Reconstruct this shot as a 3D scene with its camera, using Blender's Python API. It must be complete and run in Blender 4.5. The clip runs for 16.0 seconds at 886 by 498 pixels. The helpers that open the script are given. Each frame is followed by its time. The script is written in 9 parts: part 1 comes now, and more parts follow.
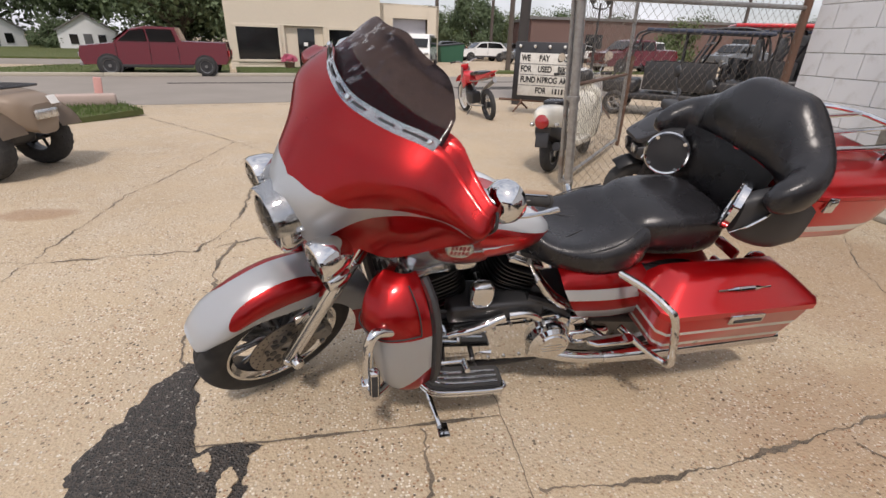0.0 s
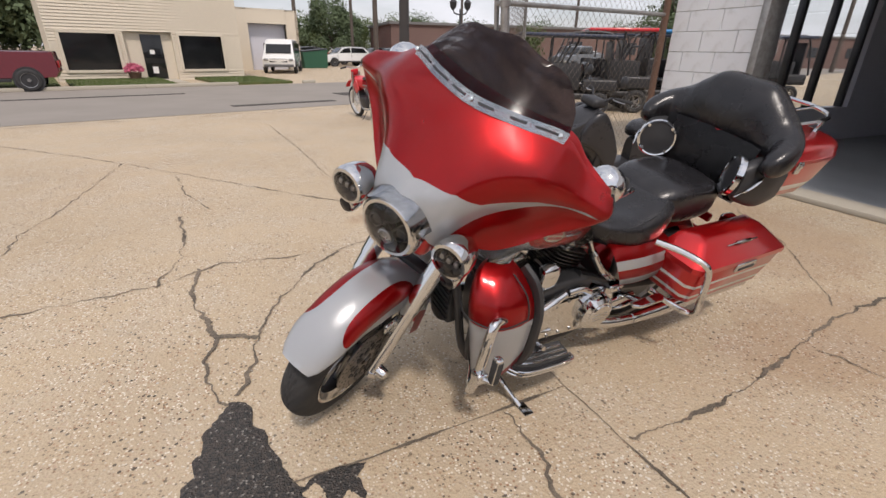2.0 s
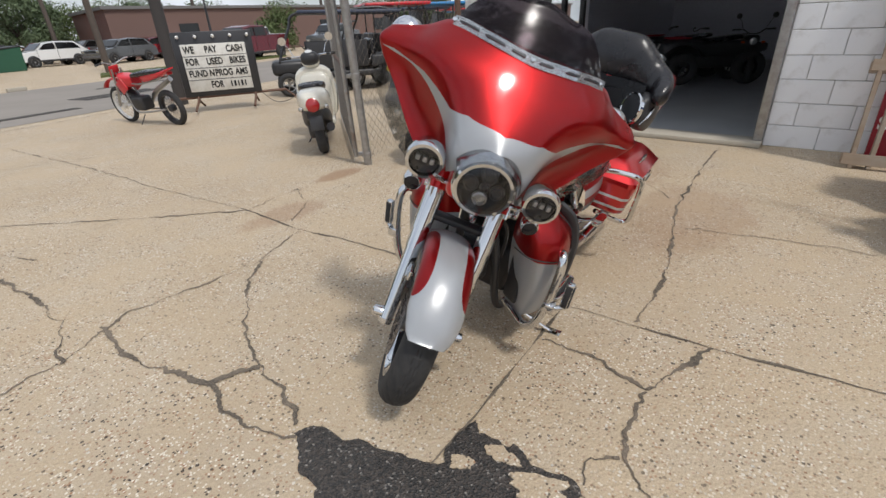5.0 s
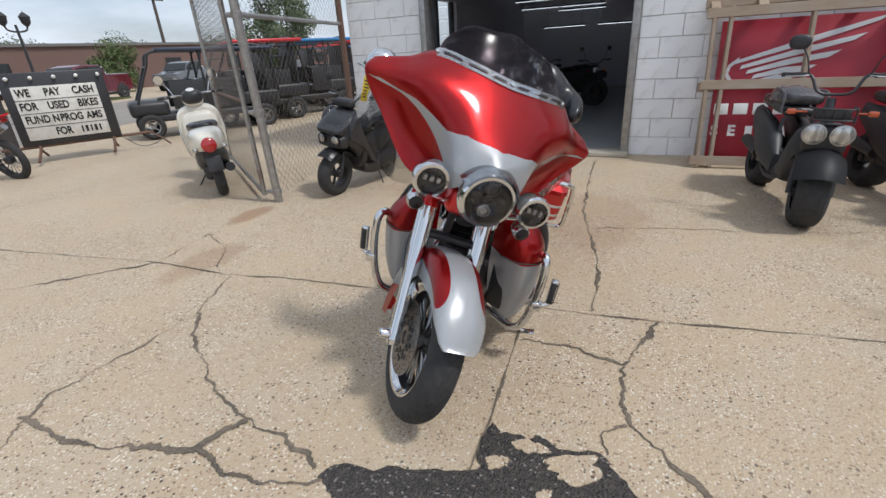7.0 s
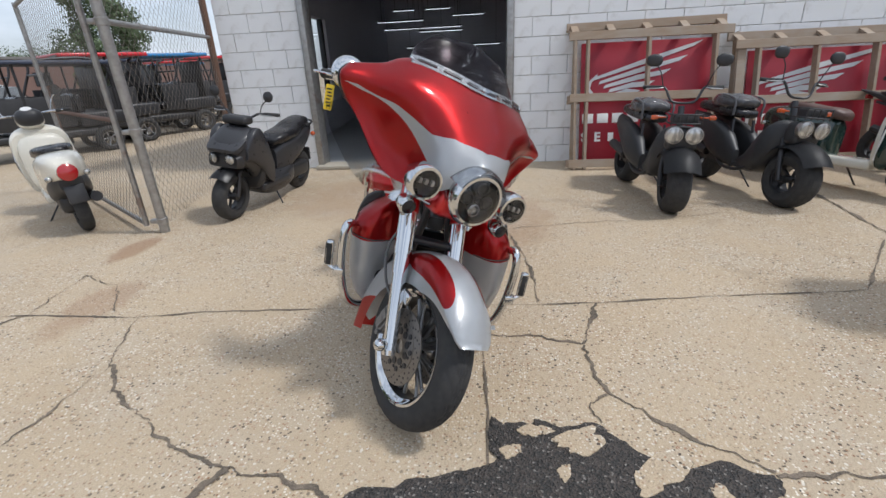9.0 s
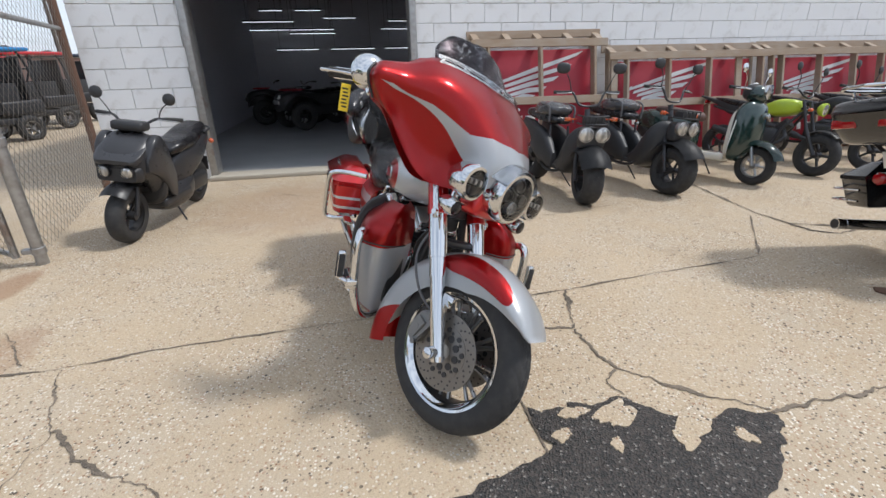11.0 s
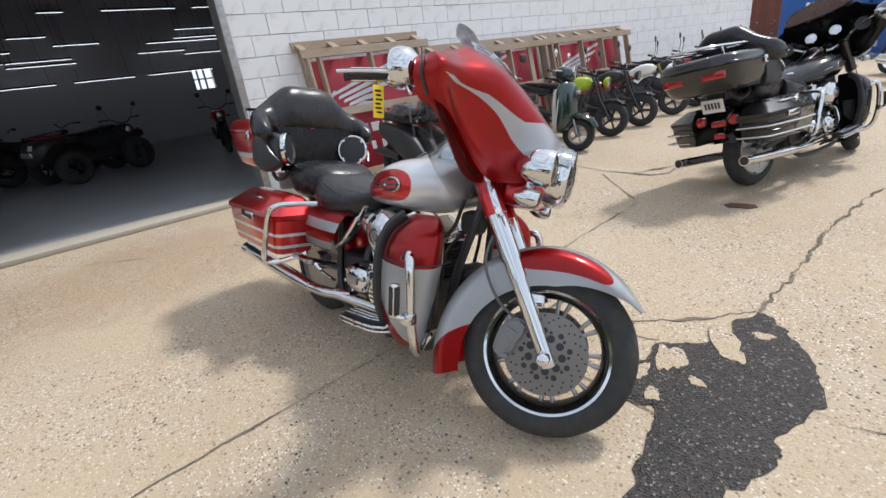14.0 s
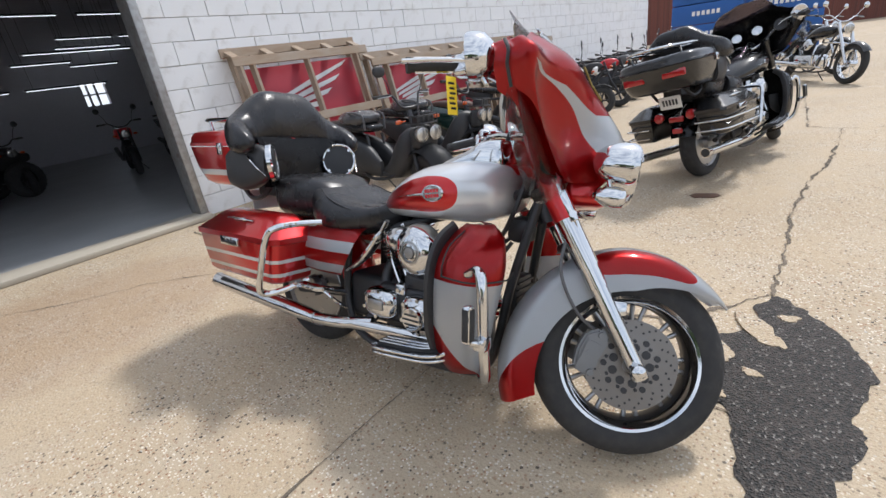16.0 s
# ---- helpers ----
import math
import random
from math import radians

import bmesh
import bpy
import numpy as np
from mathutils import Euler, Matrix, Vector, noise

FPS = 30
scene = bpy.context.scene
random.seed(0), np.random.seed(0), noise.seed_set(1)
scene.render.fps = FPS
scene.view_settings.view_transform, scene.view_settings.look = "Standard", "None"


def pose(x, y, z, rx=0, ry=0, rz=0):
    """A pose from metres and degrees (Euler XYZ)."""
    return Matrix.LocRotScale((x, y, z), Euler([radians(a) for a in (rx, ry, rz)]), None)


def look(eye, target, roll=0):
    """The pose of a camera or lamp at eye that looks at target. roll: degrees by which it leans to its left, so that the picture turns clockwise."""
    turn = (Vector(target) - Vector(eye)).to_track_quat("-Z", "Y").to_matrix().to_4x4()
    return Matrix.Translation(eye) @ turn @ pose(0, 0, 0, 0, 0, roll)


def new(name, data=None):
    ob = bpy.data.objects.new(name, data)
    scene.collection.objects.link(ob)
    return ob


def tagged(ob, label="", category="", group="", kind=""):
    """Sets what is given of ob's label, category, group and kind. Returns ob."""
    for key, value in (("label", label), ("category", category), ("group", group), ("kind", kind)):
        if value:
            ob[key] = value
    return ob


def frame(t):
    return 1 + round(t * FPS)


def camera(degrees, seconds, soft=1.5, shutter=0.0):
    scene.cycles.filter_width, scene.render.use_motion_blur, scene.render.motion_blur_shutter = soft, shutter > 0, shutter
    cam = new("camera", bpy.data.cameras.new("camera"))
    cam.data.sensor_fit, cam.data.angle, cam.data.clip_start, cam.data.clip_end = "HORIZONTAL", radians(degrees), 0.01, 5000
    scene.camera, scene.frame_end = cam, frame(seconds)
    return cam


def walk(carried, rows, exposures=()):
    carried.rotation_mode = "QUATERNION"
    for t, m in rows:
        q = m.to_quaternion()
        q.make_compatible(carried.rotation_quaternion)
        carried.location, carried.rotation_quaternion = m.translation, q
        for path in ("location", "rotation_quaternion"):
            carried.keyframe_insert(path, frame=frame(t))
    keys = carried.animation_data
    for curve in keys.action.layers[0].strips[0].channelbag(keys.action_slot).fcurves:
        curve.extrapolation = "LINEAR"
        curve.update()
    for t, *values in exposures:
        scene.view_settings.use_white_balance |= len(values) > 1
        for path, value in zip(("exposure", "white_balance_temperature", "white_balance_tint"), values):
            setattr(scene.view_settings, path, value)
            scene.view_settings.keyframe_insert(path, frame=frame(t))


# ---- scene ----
cam = camera(88.0, 16.0)
PATH = [
    (0, (0.162, 0.134, 1.411), (0.408, 1.94, 0.587), 1.8),
    (0.5, (-0.02, 0.117, 1.399), (0.334, 1.913, 0.595), 1.8),
    (1, (-0.219, 0.096, 1.413), (0.265, 1.867, 0.619), 1.6),
    (1.5, (-0.386, 0.134, 1.391), (0.229, 1.863, 0.598), 1.5),
    (2, (-0.569, 0.247, 1.392), (0.175, 1.924, 0.595), 1.0),
    (2.5, (-0.712, 0.287, 1.382), (0.153, 1.902, 0.58), 0.2),
    (3, (-0.912, 0.322, 1.391), (0.073, 1.856, 0.569), -1.0),
    (3.5, (-1.034, 0.391, 1.4), (0.068, 1.823, 0.542), -1.8),
    (4, (-1.142, 0.493, 1.376), (0.062, 1.835, 0.508), -2.8),
    (4.2, (-1.187, 0.554, 1.385), (0.056, 1.849, 0.503), -2.7),
    (6.3, (-1.634, 0.93, 1.37), (-0.039, 1.823, 0.56), -3.4),
    (6.5, (-1.651, 0.973, 1.377), (-0.03, 1.825, 0.573), -3.4),
    (7, (-1.691, 1.063, 1.386), (0.001, 1.785, 0.6), -3.4),
    (7.5, (-1.755, 1.169, 1.385), (-0.002, 1.751, 0.617), -3.3),
    (8, (-1.826, 1.294, 1.372), (-0.026, 1.734, 0.617), -3.1),
    (8.5, (-1.842, 1.37, 1.361), (-0.011, 1.674, 0.614), -2.9),
    (9, (-1.833, 1.483, 1.365), (0.013, 1.679, 0.62), -2.8),
    (9.2, (-1.826, 1.537, 1.36), (0.023, 1.689, 0.613), -2.7),
    (11.3, (-1.774, 2.199, 1.371), (0.034, 1.763, 0.633), -1.8),
    (11.5, (-1.748, 2.257, 1.372), (0.047, 1.764, 0.639), -2.2),
    (12, (-1.712, 2.411, 1.371), (0.044, 1.783, 0.648), -3.5),
    (12.5, (-1.662, 2.587, 1.377), (0.044, 1.836, 0.651), -4.8),
    (13, (-1.548, 2.693, 1.368), (0.1, 1.827, 0.635), -6.0),
    (13.5, (-1.381, 2.789, 1.378), (0.196, 1.81, 0.634), -6.9),
    (14, (-1.249, 2.886, 1.361), (0.253, 1.805, 0.603), -7.3),
    (14.5, (-1.125, 3.021, 1.366), (0.307, 1.854, 0.6), -7.7),
    (15, (-1.019, 3.077, 1.351), (0.356, 1.846, 0.58), -7.9),
    (15.5, (-0.866, 3.086, 1.358), (0.462, 1.805, 0.587), -8.2),
    (16, (-0.771, 3.104, 1.362), (0.509, 1.771, 0.597), -8.2),
]
walk(cam, [(t, look(eye, target, roll)) for t, eye, target, roll in PATH],
     [(0, 0.05, 6600, 16), (2.5, 0.0, 6600, 16), (4.2, -0.08, 6400, 12), (6.3, -0.02, 6050, 10), (9.2, 0.06, 5950, 10), (11.3, 0.24, 6000, 10), (16, 0.32, 6050, 11)])

# ---- sky, sun ----
world = bpy.data.worlds.new("sky")
scene.world = world
world.use_nodes = True
wn, wl = world.node_tree.nodes, world.node_tree.links
SUN_TO = Vector((0.13, 0.80, -1.22)).normalized()
sky = wn.new("ShaderNodeTexSky")
sky.sky_type = "NISHITA"
sky.sun_disc = False
sky.sun_elevation = math.asin(-SUN_TO.z)
sky.sun_rotation = math.atan2(-SUN_TO.x, -SUN_TO.y)
sky.air_density, sky.dust_density, sky.ozone_density = 1.0, 2.5, 1.0
tc = wn.new("ShaderNodeTexCoord")
cl_map = wn.new("ShaderNodeMapping")
cl_map.inputs["Scale"].default_value = (1.0, 1.0, 3.2)
clouds = wn.new("ShaderNodeTexNoise")
clouds.inputs["Scale"].default_value, clouds.inputs["Detail"].default_value, clouds.inputs["Roughness"].default_value = 2.6, 7, 0.55
cl_ramp = wn.new("ShaderNodeValToRGB")
cl_ramp.color_ramp.elements[0].position, cl_ramp.color_ramp.elements[1].position = 0.34, 0.62
cl_ramp.color_ramp.elements[0].color = (0.35, 0.35, 0.35, 1)
cl_ramp.color_ramp.elements[1].color = (0.95, 0.95, 0.95, 1)
cl_mix = wn.new("ShaderNodeMixRGB")
cl_mix.inputs[2].default_value = (7.6, 7.9, 8.3, 1)
bg = wn["Background"]
bg.inputs["Strength"].default_value = 0.119
wl.new(tc.outputs["Generated"], cl_map.inputs["Vector"])
wl.new(cl_map.outputs["Vector"], clouds.inputs["Vector"])
wl.new(clouds.outputs["Fac"], cl_ramp.inputs["Fac"])
wl.new(cl_ramp.outputs["Color"], cl_mix.inputs[0])
wl.new(sky.outputs["Color"], cl_mix.inputs[1])
wl.new(cl_mix.outputs["Color"], bg.inputs["Color"])

sun = new("sun", bpy.data.lights.new("sun", "SUN"))
sun.data.energy, sun.data.angle, sun.data.color = 2.25, radians(6.0), (1.0, 0.94, 0.85)
sun.matrix_world = Matrix.Translation((0, 0, 20)) @ SUN_TO.to_track_quat("-Z", "Y").to_matrix().to_4x4()


# ---- node helpers ----
class N:
    """A value inside a node tree that can be added, multiplied and compared."""

    def __init__(self, tree, socket):
        self.t, self.s = tree, socket

    def op(self, name, other=None, third=None, clamp=False):
        n = self.t.nodes.new("ShaderNodeMath")
        n.operation, n.use_clamp = name, clamp
        for i, v in enumerate((self, other, third)):
            if isinstance(v, N):
                self.t.links.new(v.s, n.inputs[i])
            elif v is not None:
                n.inputs[i].default_value = v
        return N(self.t, n.outputs[0])

    def __add__(self, o): return self.op("ADD", o)
    def __sub__(self, o): return self.op("SUBTRACT", o)
    def __mul__(self, o): return self.op("MULTIPLY", o)
    def __gt__(self, o): return self.op("GREATER_THAN", o)
    def __lt__(self, o): return self.op("LESS_THAN", o)
    def abs(self): return self.op("ABSOLUTE")
    def max(self, o): return self.op("MAXIMUM", o)
    def min(self, o): return self.op("MINIMUM", o)
    def step(self, edge, soft):
        n = self.t.nodes.new("ShaderNodeMapRange")
        n.interpolation_type = "SMOOTHSTEP"
        self.t.links.new(self.s, n.inputs["Value"])
        n.inputs["From Min"].default_value, n.inputs["From Max"].default_value = edge - soft, edge + soft
        return N(self.t, n.outputs["Result"])


class Mat:
    """A principled material with short ways to add texture."""

    def __init__(self, name, color=(0.5, 0.5, 0.5), rough=0.5, metal=0.0, coat=0.0, spec=0.5):
        self.m = bpy.data.materials.new(name)
        self.m.use_nodes = True
        self.t = self.m.node_tree
        self.b = self.t.nodes["Principled BSDF"]
        self.b.inputs["Base Color"].default_value = (*color, 1)
        self.b.inputs["Roughness"].default_value = rough
        self.b.inputs["Metallic"].default_value = metal
        self.b.inputs["Coat Weight"].default_value = coat
        self.b.inputs["Coat Roughness"].default_value = 0.04
        self.b.inputs["Specular IOR Level"].default_value = spec
        self.color = color

    def coords(self, kind="Object"):
        return self.t.nodes.new("ShaderNodeTexCoord").outputs[kind]

    def uv(self):
        sep = self.t.nodes.new("ShaderNodeSeparateXYZ")
        self.t.links.new(self.coords("UV"), sep.inputs[0])
        return N(self.t, sep.outputs[0]), N(self.t, sep.outputs[1])

    def xyz(self, kind="Object"):
        sep = self.t.nodes.new("ShaderNodeSeparateXYZ")
        self.t.links.new(self.coords(kind), sep.inputs[0])
        return [N(self.t, o) for o in sep.outputs]

    def noise(self, scale, detail=4, rough=0.55, kind="Object", squash=(1, 1, 1)):
        n = self.t.nodes.new("ShaderNodeTexNoise")
        n.inputs["Scale"].default_value, n.inputs["Detail"].default_value, n.inputs["Roughness"].default_value = scale, detail, rough
        mp = self.t.nodes.new("ShaderNodeMapping")
        mp.inputs["Scale"].default_value = squash
        self.t.links.new(self.coords(kind), mp.inputs["Vector"])
        self.t.links.new(mp.outputs["Vector"], n.inputs["Vector"])
        return N(self.t, n.outputs["Fac"])

    def cells(self, scale, out="Color", feature="F1"):
        n = self.t.nodes.new("ShaderNodeTexVoronoi")
        n.feature = feature
        n.inputs["Scale"].default_value = scale
        self.t.links.new(self.coords(), n.inputs["Vector"])
        return n.outputs[out]

    def base(self):
        """The socket that feeds the base colour now, or None."""
        k = self.b.inputs["Base Color"].links
        return k[0].from_socket if k else None

    def mix(self, fac, color, mode="MIX"):
        n = self.t.nodes.new("ShaderNodeMixRGB")
        n.blend_type = mode
        was = self.base()
        if was:
            self.t.links.new(was, n.inputs[1])
        else:
            n.inputs[1].default_value = (*self.color, 1)
        if isinstance(color, tuple):
            n.inputs[2].default_value = (*color, 1)
        else:
            self.t.links.new(color, n.inputs[2])
        if isinstance(fac, N):
            self.t.links.new(fac.s, n.inputs[0])
        else:
            n.inputs[0].default_value = fac
        self.t.links.new(n.outputs[0], self.b.inputs["Base Color"])
        return self

    def drive(self, name, value):
        self.t.links.new(value.s, self.b.inputs[name])
        return self

    def bump(self, height, strength=0.3, dist=0.01):
        n = self.t.nodes.new("ShaderNodeBump")
        n.inputs["Strength"].default_value, n.inputs["Distance"].default_value = strength, dist
        self.t.links.new(height.s if isinstance(height, N) else height, n.inputs["Height"])
        was = self.b.inputs["Normal"].links
        if was:
            self.t.links.new(was[0].from_socket, n.inputs["Normal"])
        self.t.links.new(n.outputs[0], self.b.inputs["Normal"])
        return self

    def dirt(self, color=(0.2, 0.17, 0.13), scale=6, amount=0.35, edge=0.55):
        return self.mix(self.noise(scale, 6, 0.65).step(edge, 0.15) * amount, color)


def simple(name, color, rough=0.5, metal=0.0, coat=0.0, wear=0.12, scale=14):
    m = Mat(name, color, rough, metal, coat)
    n = m.noise(scale, 5, 0.6)
    m.mix(n.step(0.55, 0.2) * wear, tuple(min(1, c * 1.35 + 0.02) for c in color))
    m.drive("Roughness", n * 0.22 + (rough - 0.11))
    return m


# ---- materials ----
RED = (0.53, 0.007, 0.009)
SILVER = (0.66, 0.68, 0.70)


def paint(name, color, metal=0.72):
    m = Mat(name, color, 0.30, metal, 1.0)
    m.b.inputs["Coat Roughness"].default_value = 0.10
    fl = m.cells(900, "Distance")
    m.bump(fl, 0.03, 0.001)
    m.drive("Roughness", m.noise(9, 4) * 0.12 + 0.24)
    return m


def two_tone(name, rule, first=RED, second=SILVER):
    """Paint in two colours; rule(u, v) gives where the second one lies."""
    m = paint(name, first)
    u, v = m.uv()
    w = rule(u, v)
    m.mix(w, second)
    m.drive("Metallic", w * (-0.40 if first is RED else 0.40) + (0.74 if first is RED else 0.34))
    return m


red_paint = paint("candy red paint", RED)
black_paint = simple("black gloss paint", (0.012, 0.012, 0.013), 0.22, 0.0, 0.45, 0.05)
chrome = Mat("chrome", (0.66, 0.67, 0.68), 0.05, 1.0)
chrome.drive("Roughness", chrome.noise(30, 5) * 0.08 + 0.02)
steel = simple("brushed steel", (0.42, 0.42, 0.42), 0.34, 1.0)
disc_steel = Mat("brake disc steel", (0.24, 0.225, 0.21), 0.38, 0.85)
disc_steel.mix(disc_steel.noise(40, 3).step(0.5, 0.2) * 0.3, (0.23, 0.2, 0.17))
alloy = simple("cast alloy", (0.36, 0.36, 0.36), 0.3, 0.95)
cast_grey = simple("cast grey aluminium", (0.22, 0.22, 0.22), 0.45, 0.7)
dark_metal = simple("dark engine metal", (0.050, 0.050, 0.053), 0.42, 0.5)
fin_metal = Mat("black cooling fins", (0.05, 0.05, 0.052), 0.36, 0.75)
fin_metal.drive("Roughness", fin_metal.noise(30, 4) * 0.2 + 0.26)
black_plastic = simple("black plastic", (0.026, 0.026, 0.028), 0.46, wear=0.25)
grey_plastic = simple("grey plastic", (0.10, 0.10, 0.105), 0.5)
rubber = Mat("tyre rubber", (0.028, 0.028, 0.029), 0.82)
rubber.mix(rubber.noise(22, 6).step(0.55, 0.2) * 0.5, (0.055, 0.052, 0.047)).bump(rubber.noise(160, 3), 0.2, 0.002)
leather = Mat("black vinyl seat", (0.013, 0.0125, 0.014), 0.32)
leather.bump(leather.cells(420, "Distance"), 0.12, 0.002).bump(leather.noise(11, 5), 0.25, 0.012)
leather.drive("Roughness", leather.noise(7, 5) * 0.20 + 0.17)
leather.mix(leather.noise(9, 6).step(0.58, 0.15) * 0.4, (0.030, 0.028, 0.031))
lens_red = Mat("red lamp lens", (0.35, 0.006, 0.008), 0.12, 0.0, 1.0)
lens_amber = Mat("amber lamp lens", (0.5, 0.075, 0.008), 0.15, 0.0, 1.0)
lens_clear = Mat("headlight glass", (0.9, 0.92, 0.95), 0.03)
lens_clear.b.inputs["Transmission Weight"].default_value = 1.0
lamp_dark = simple("dark lamp interior", (0.03, 0.03, 0.035), 0.25, 0.6)
tint = Mat("smoked windshield", (0.050, 0.034, 0.044), 0.15)
tint.b.inputs["Transmission Weight"].default_value = 0.94
tint.b.inputs["IOR"].default_value = 1.28
clear_sheet = Mat("clear plastic sheet", (0.93, 0.94, 0.94), 0.03)
clear_sheet.b.inputs["Transmission Weight"].default_value = 1.0
clear_sheet.b.inputs["IOR"].default_value = 1.08
glass = Mat("window glass", (0.95, 0.97, 0.97), 0.0)
glass.b.inputs["Transmission Weight"].default_value = 1.0
yellow_tag = simple("yellow card", (0.85, 0.6, 0.02), 0.6)
ink = Mat("black ink", (0.012, 0.012, 0.012), 0.6)
white_paint = simple("white paint", (0.78, 0.77, 0.74), 0.45)
cream = simple("cream paint", (0.72, 0.69, 0.60), 0.25, 0, 0.8, 0.06)
green_gloss = simple("dark green paint", (0.012, 0.035, 0.03), 0.18, 0.1, 0.9, 0.06)
lime = simple("lime plastic", (0.42, 0.55, 0.03), 0.35, 0, 0.4)
brown_seat = simple("brown vinyl", (0.09, 0.05, 0.04), 0.5)
bright_red = simple("red plastic", (0.58, 0.02, 0.03), 0.35, 0, 0.3)
gold = simple("gold fork", (0.30, 0.21, 0.06), 0.35, 0.8)
tan_plastic = simple("tan plastic", (0.25, 0.19, 0.14), 0.5)
blue_tarp = simple("blue roof", (0.03, 0.22, 0.5), 0.5)
navy = simple("dark blue roof", (0.03, 0.04, 0.07), 0.5)
galv = Mat("galvanised steel", (0.40, 0.40, 0.40), 0.45, 0.75)
galv.mix(galv.noise(18, 6).step(0.5, 0.2) * 0.6, (0.25, 0.24, 0.22)).mix(galv.noise(5, 6).step(0.64, 0.08) * 0.5, (0.18, 0.09, 0.05))
rust = simple("rusty steel", (0.14, 0.08, 0.055), 0.7, 0.3)
pole_wood = Mat("weathered pole wood", (0.10, 0.08, 0.065), 0.85)
pole_wood.mix(pole_wood.noise(6, 6, 0.6, squash=(8, 8, 0.6)).step(0.5, 0.15) * 0.6, (0.055, 0.045, 0.04))
pallet = Mat("pallet wood", (0.34, 0.265, 0.195), 0.8)
pallet.mix(pallet.noise(5, 6, 0.6, squash=(6, 1, 6)).step(0.5, 0.2) * 0.55, (0.27, 0.18, 0.11))
pallet.mix(pallet.noise(2, 5).step(0.55, 0.15) * 0.45, (0.40, 0.36, 0.31)).bump(pallet.noise(30, 5, squash=(5, 1, 5)), 0.3, 0.004)

# exposed-aggregate concrete
concrete = Mat("exposed aggregate concrete", (0.515, 0.410, 0.279), 0.85)
concrete.mix(concrete.noise(0.55, 5, 0.6).step(0.5, 0.2) * 0.75, (0.395, 0.308, 0.205))
concrete.mix(concrete.noise(2.2, 6, 0.6).step(0.56, 0.2) * 0.5, (0.53, 0.465, 0.37))
concrete.mix(concrete.noise(240, 3, 0.6).step(0.54, 0.10) * 0.55, (0.30, 0.225, 0.15))
worn = concrete.noise(1.1, 6, 0.65).step(0.46, 0.16)
peb = concrete.t.nodes.new("ShaderNodeSeparateColor")
concrete.t.links.new(concrete.cells(88), peb.inputs[0])
pr, pg, pb = (N(concrete.t, o) for o in peb.outputs)
peb_near = N(concrete.t, concrete.cells(88, "Distance"))
peb_on = (peb_near < 0.42) * (worn * 0.75 + 0.25) * concrete.noise(7, 4).step(0.40, 0.20)
concrete.mix((pr > 0.80) * peb_on, (0.070, 0.052, 0.040))
concrete.mix((pg > 0.66) * peb_on * 0.95, (0.74, 0.68, 0.57))
concrete.mix((pb > 0.88) * peb_on * 0.9, (0.30, 0.16, 0.085))
big = concrete.t.nodes.new("ShaderNodeSeparateColor")
concrete.t.links.new(concrete.cells(46), big.inputs[0])
big_near = N(concrete.t, concrete.cells(46, "Distance"))
concrete.mix((N(concrete.t, big.outputs[0]) > 0.91) * (big_near < 0.32) * (worn * 0.8 + 0.2), (0.060, 0.046, 0.036))
concrete.mix((N(concrete.t, big.outputs[1]) > 0.92) * (big_near < 0.30) * 0.7, (0.66, 0.62, 0.54))
concrete.mix(concrete.noise(1.3, 7, 0.7).step(0.66, 0.08) * 0.28, (0.20, 0.165, 0.125))
cx, cy, cz = concrete.xyz()
rusty = concrete.noise(3.5, 6, 0.7)
for sx, sy, ra, rb, am in ((1.62, 4.55, 0.34, 0.16, 0.62), (-2.72, 4.12, 0.34, 0.18, 0.55), (3.2, 2.7, 1.1, 1.2, 0.3), (0.62, 4.05, 0.45, 0.22, 0.4), (2.3, 1.3, 0.9, 0.5, 0.3)):
    dx, dy = (cx - sx) * (1 / ra), (cy - sy) * (1 / rb)
    near = ((dx * dx + dy * dy) * -1.0 + (rusty * 1.6 + 0.25)).step(0.35, 0.4)
    concrete.mix(near * am, (0.27, 0.15, 0.08))
concrete.bump(peb_near, 0.6, 0.006).bump(big_near, 0.35, 0.006).bump(concrete.noise(6, 6), 0.25, 0.02)
crack_dirt = Mat("crack filler dirt", (0.13, 0.106, 0.080), 0.95)
crack_dirt.mix(crack_dirt.noise(60, 5).step(0.5, 0.15) * 0.7, (0.05, 0.042, 0.034)).mix(crack_dirt.noise(4, 4).step(0.52, 0.12) * 0.6, (0.25, 0.20, 0.15)).mix(crack_dirt.noise(300, 3).step(0.6, 0.08) * 0.6, (0.34, 0.28, 0.21)).bump(crack_dirt.noise(120, 4), 0.8, 0.01)
tar = Mat("tar patch", (0.046, 0.043, 0.040), 0.8)
tp = tar.t.nodes.new("ShaderNodeSeparateColor")
tar.t.links.new(tar.cells(120), tp.inputs[0])
tar.mix((N(tar.t, tp.outputs[0]) > 0.45) * 0.85, (0.088, 0.074, 0.064)).mix((N(tar.t, tp.outputs[1]) > 0.955) * 0.8, (0.30, 0.275, 0.245))
tar.bump(tar.cells(120, "Distance"), 1.0, 0.012).bump(tar.noise(25, 5), 0.6, 0.02)
asphalt = Mat("asphalt road", (0.27, 0.24, 0.21), 0.9)
asphalt.mix(asphalt.noise(0.6, 6, 0.6).step(0.5, 0.2) * 0.6, (0.21, 0.19, 0.165)).mix(asphalt.noise(90, 3).step(0.55, 0.1) * 0.3, (0.26, 0.24, 0.21))
kerb_stone = simple("kerb concrete", (0.42, 0.38, 0.31), 0.85)
grass_soil = Mat("turf", (0.075, 0.10, 0.028), 0.95)
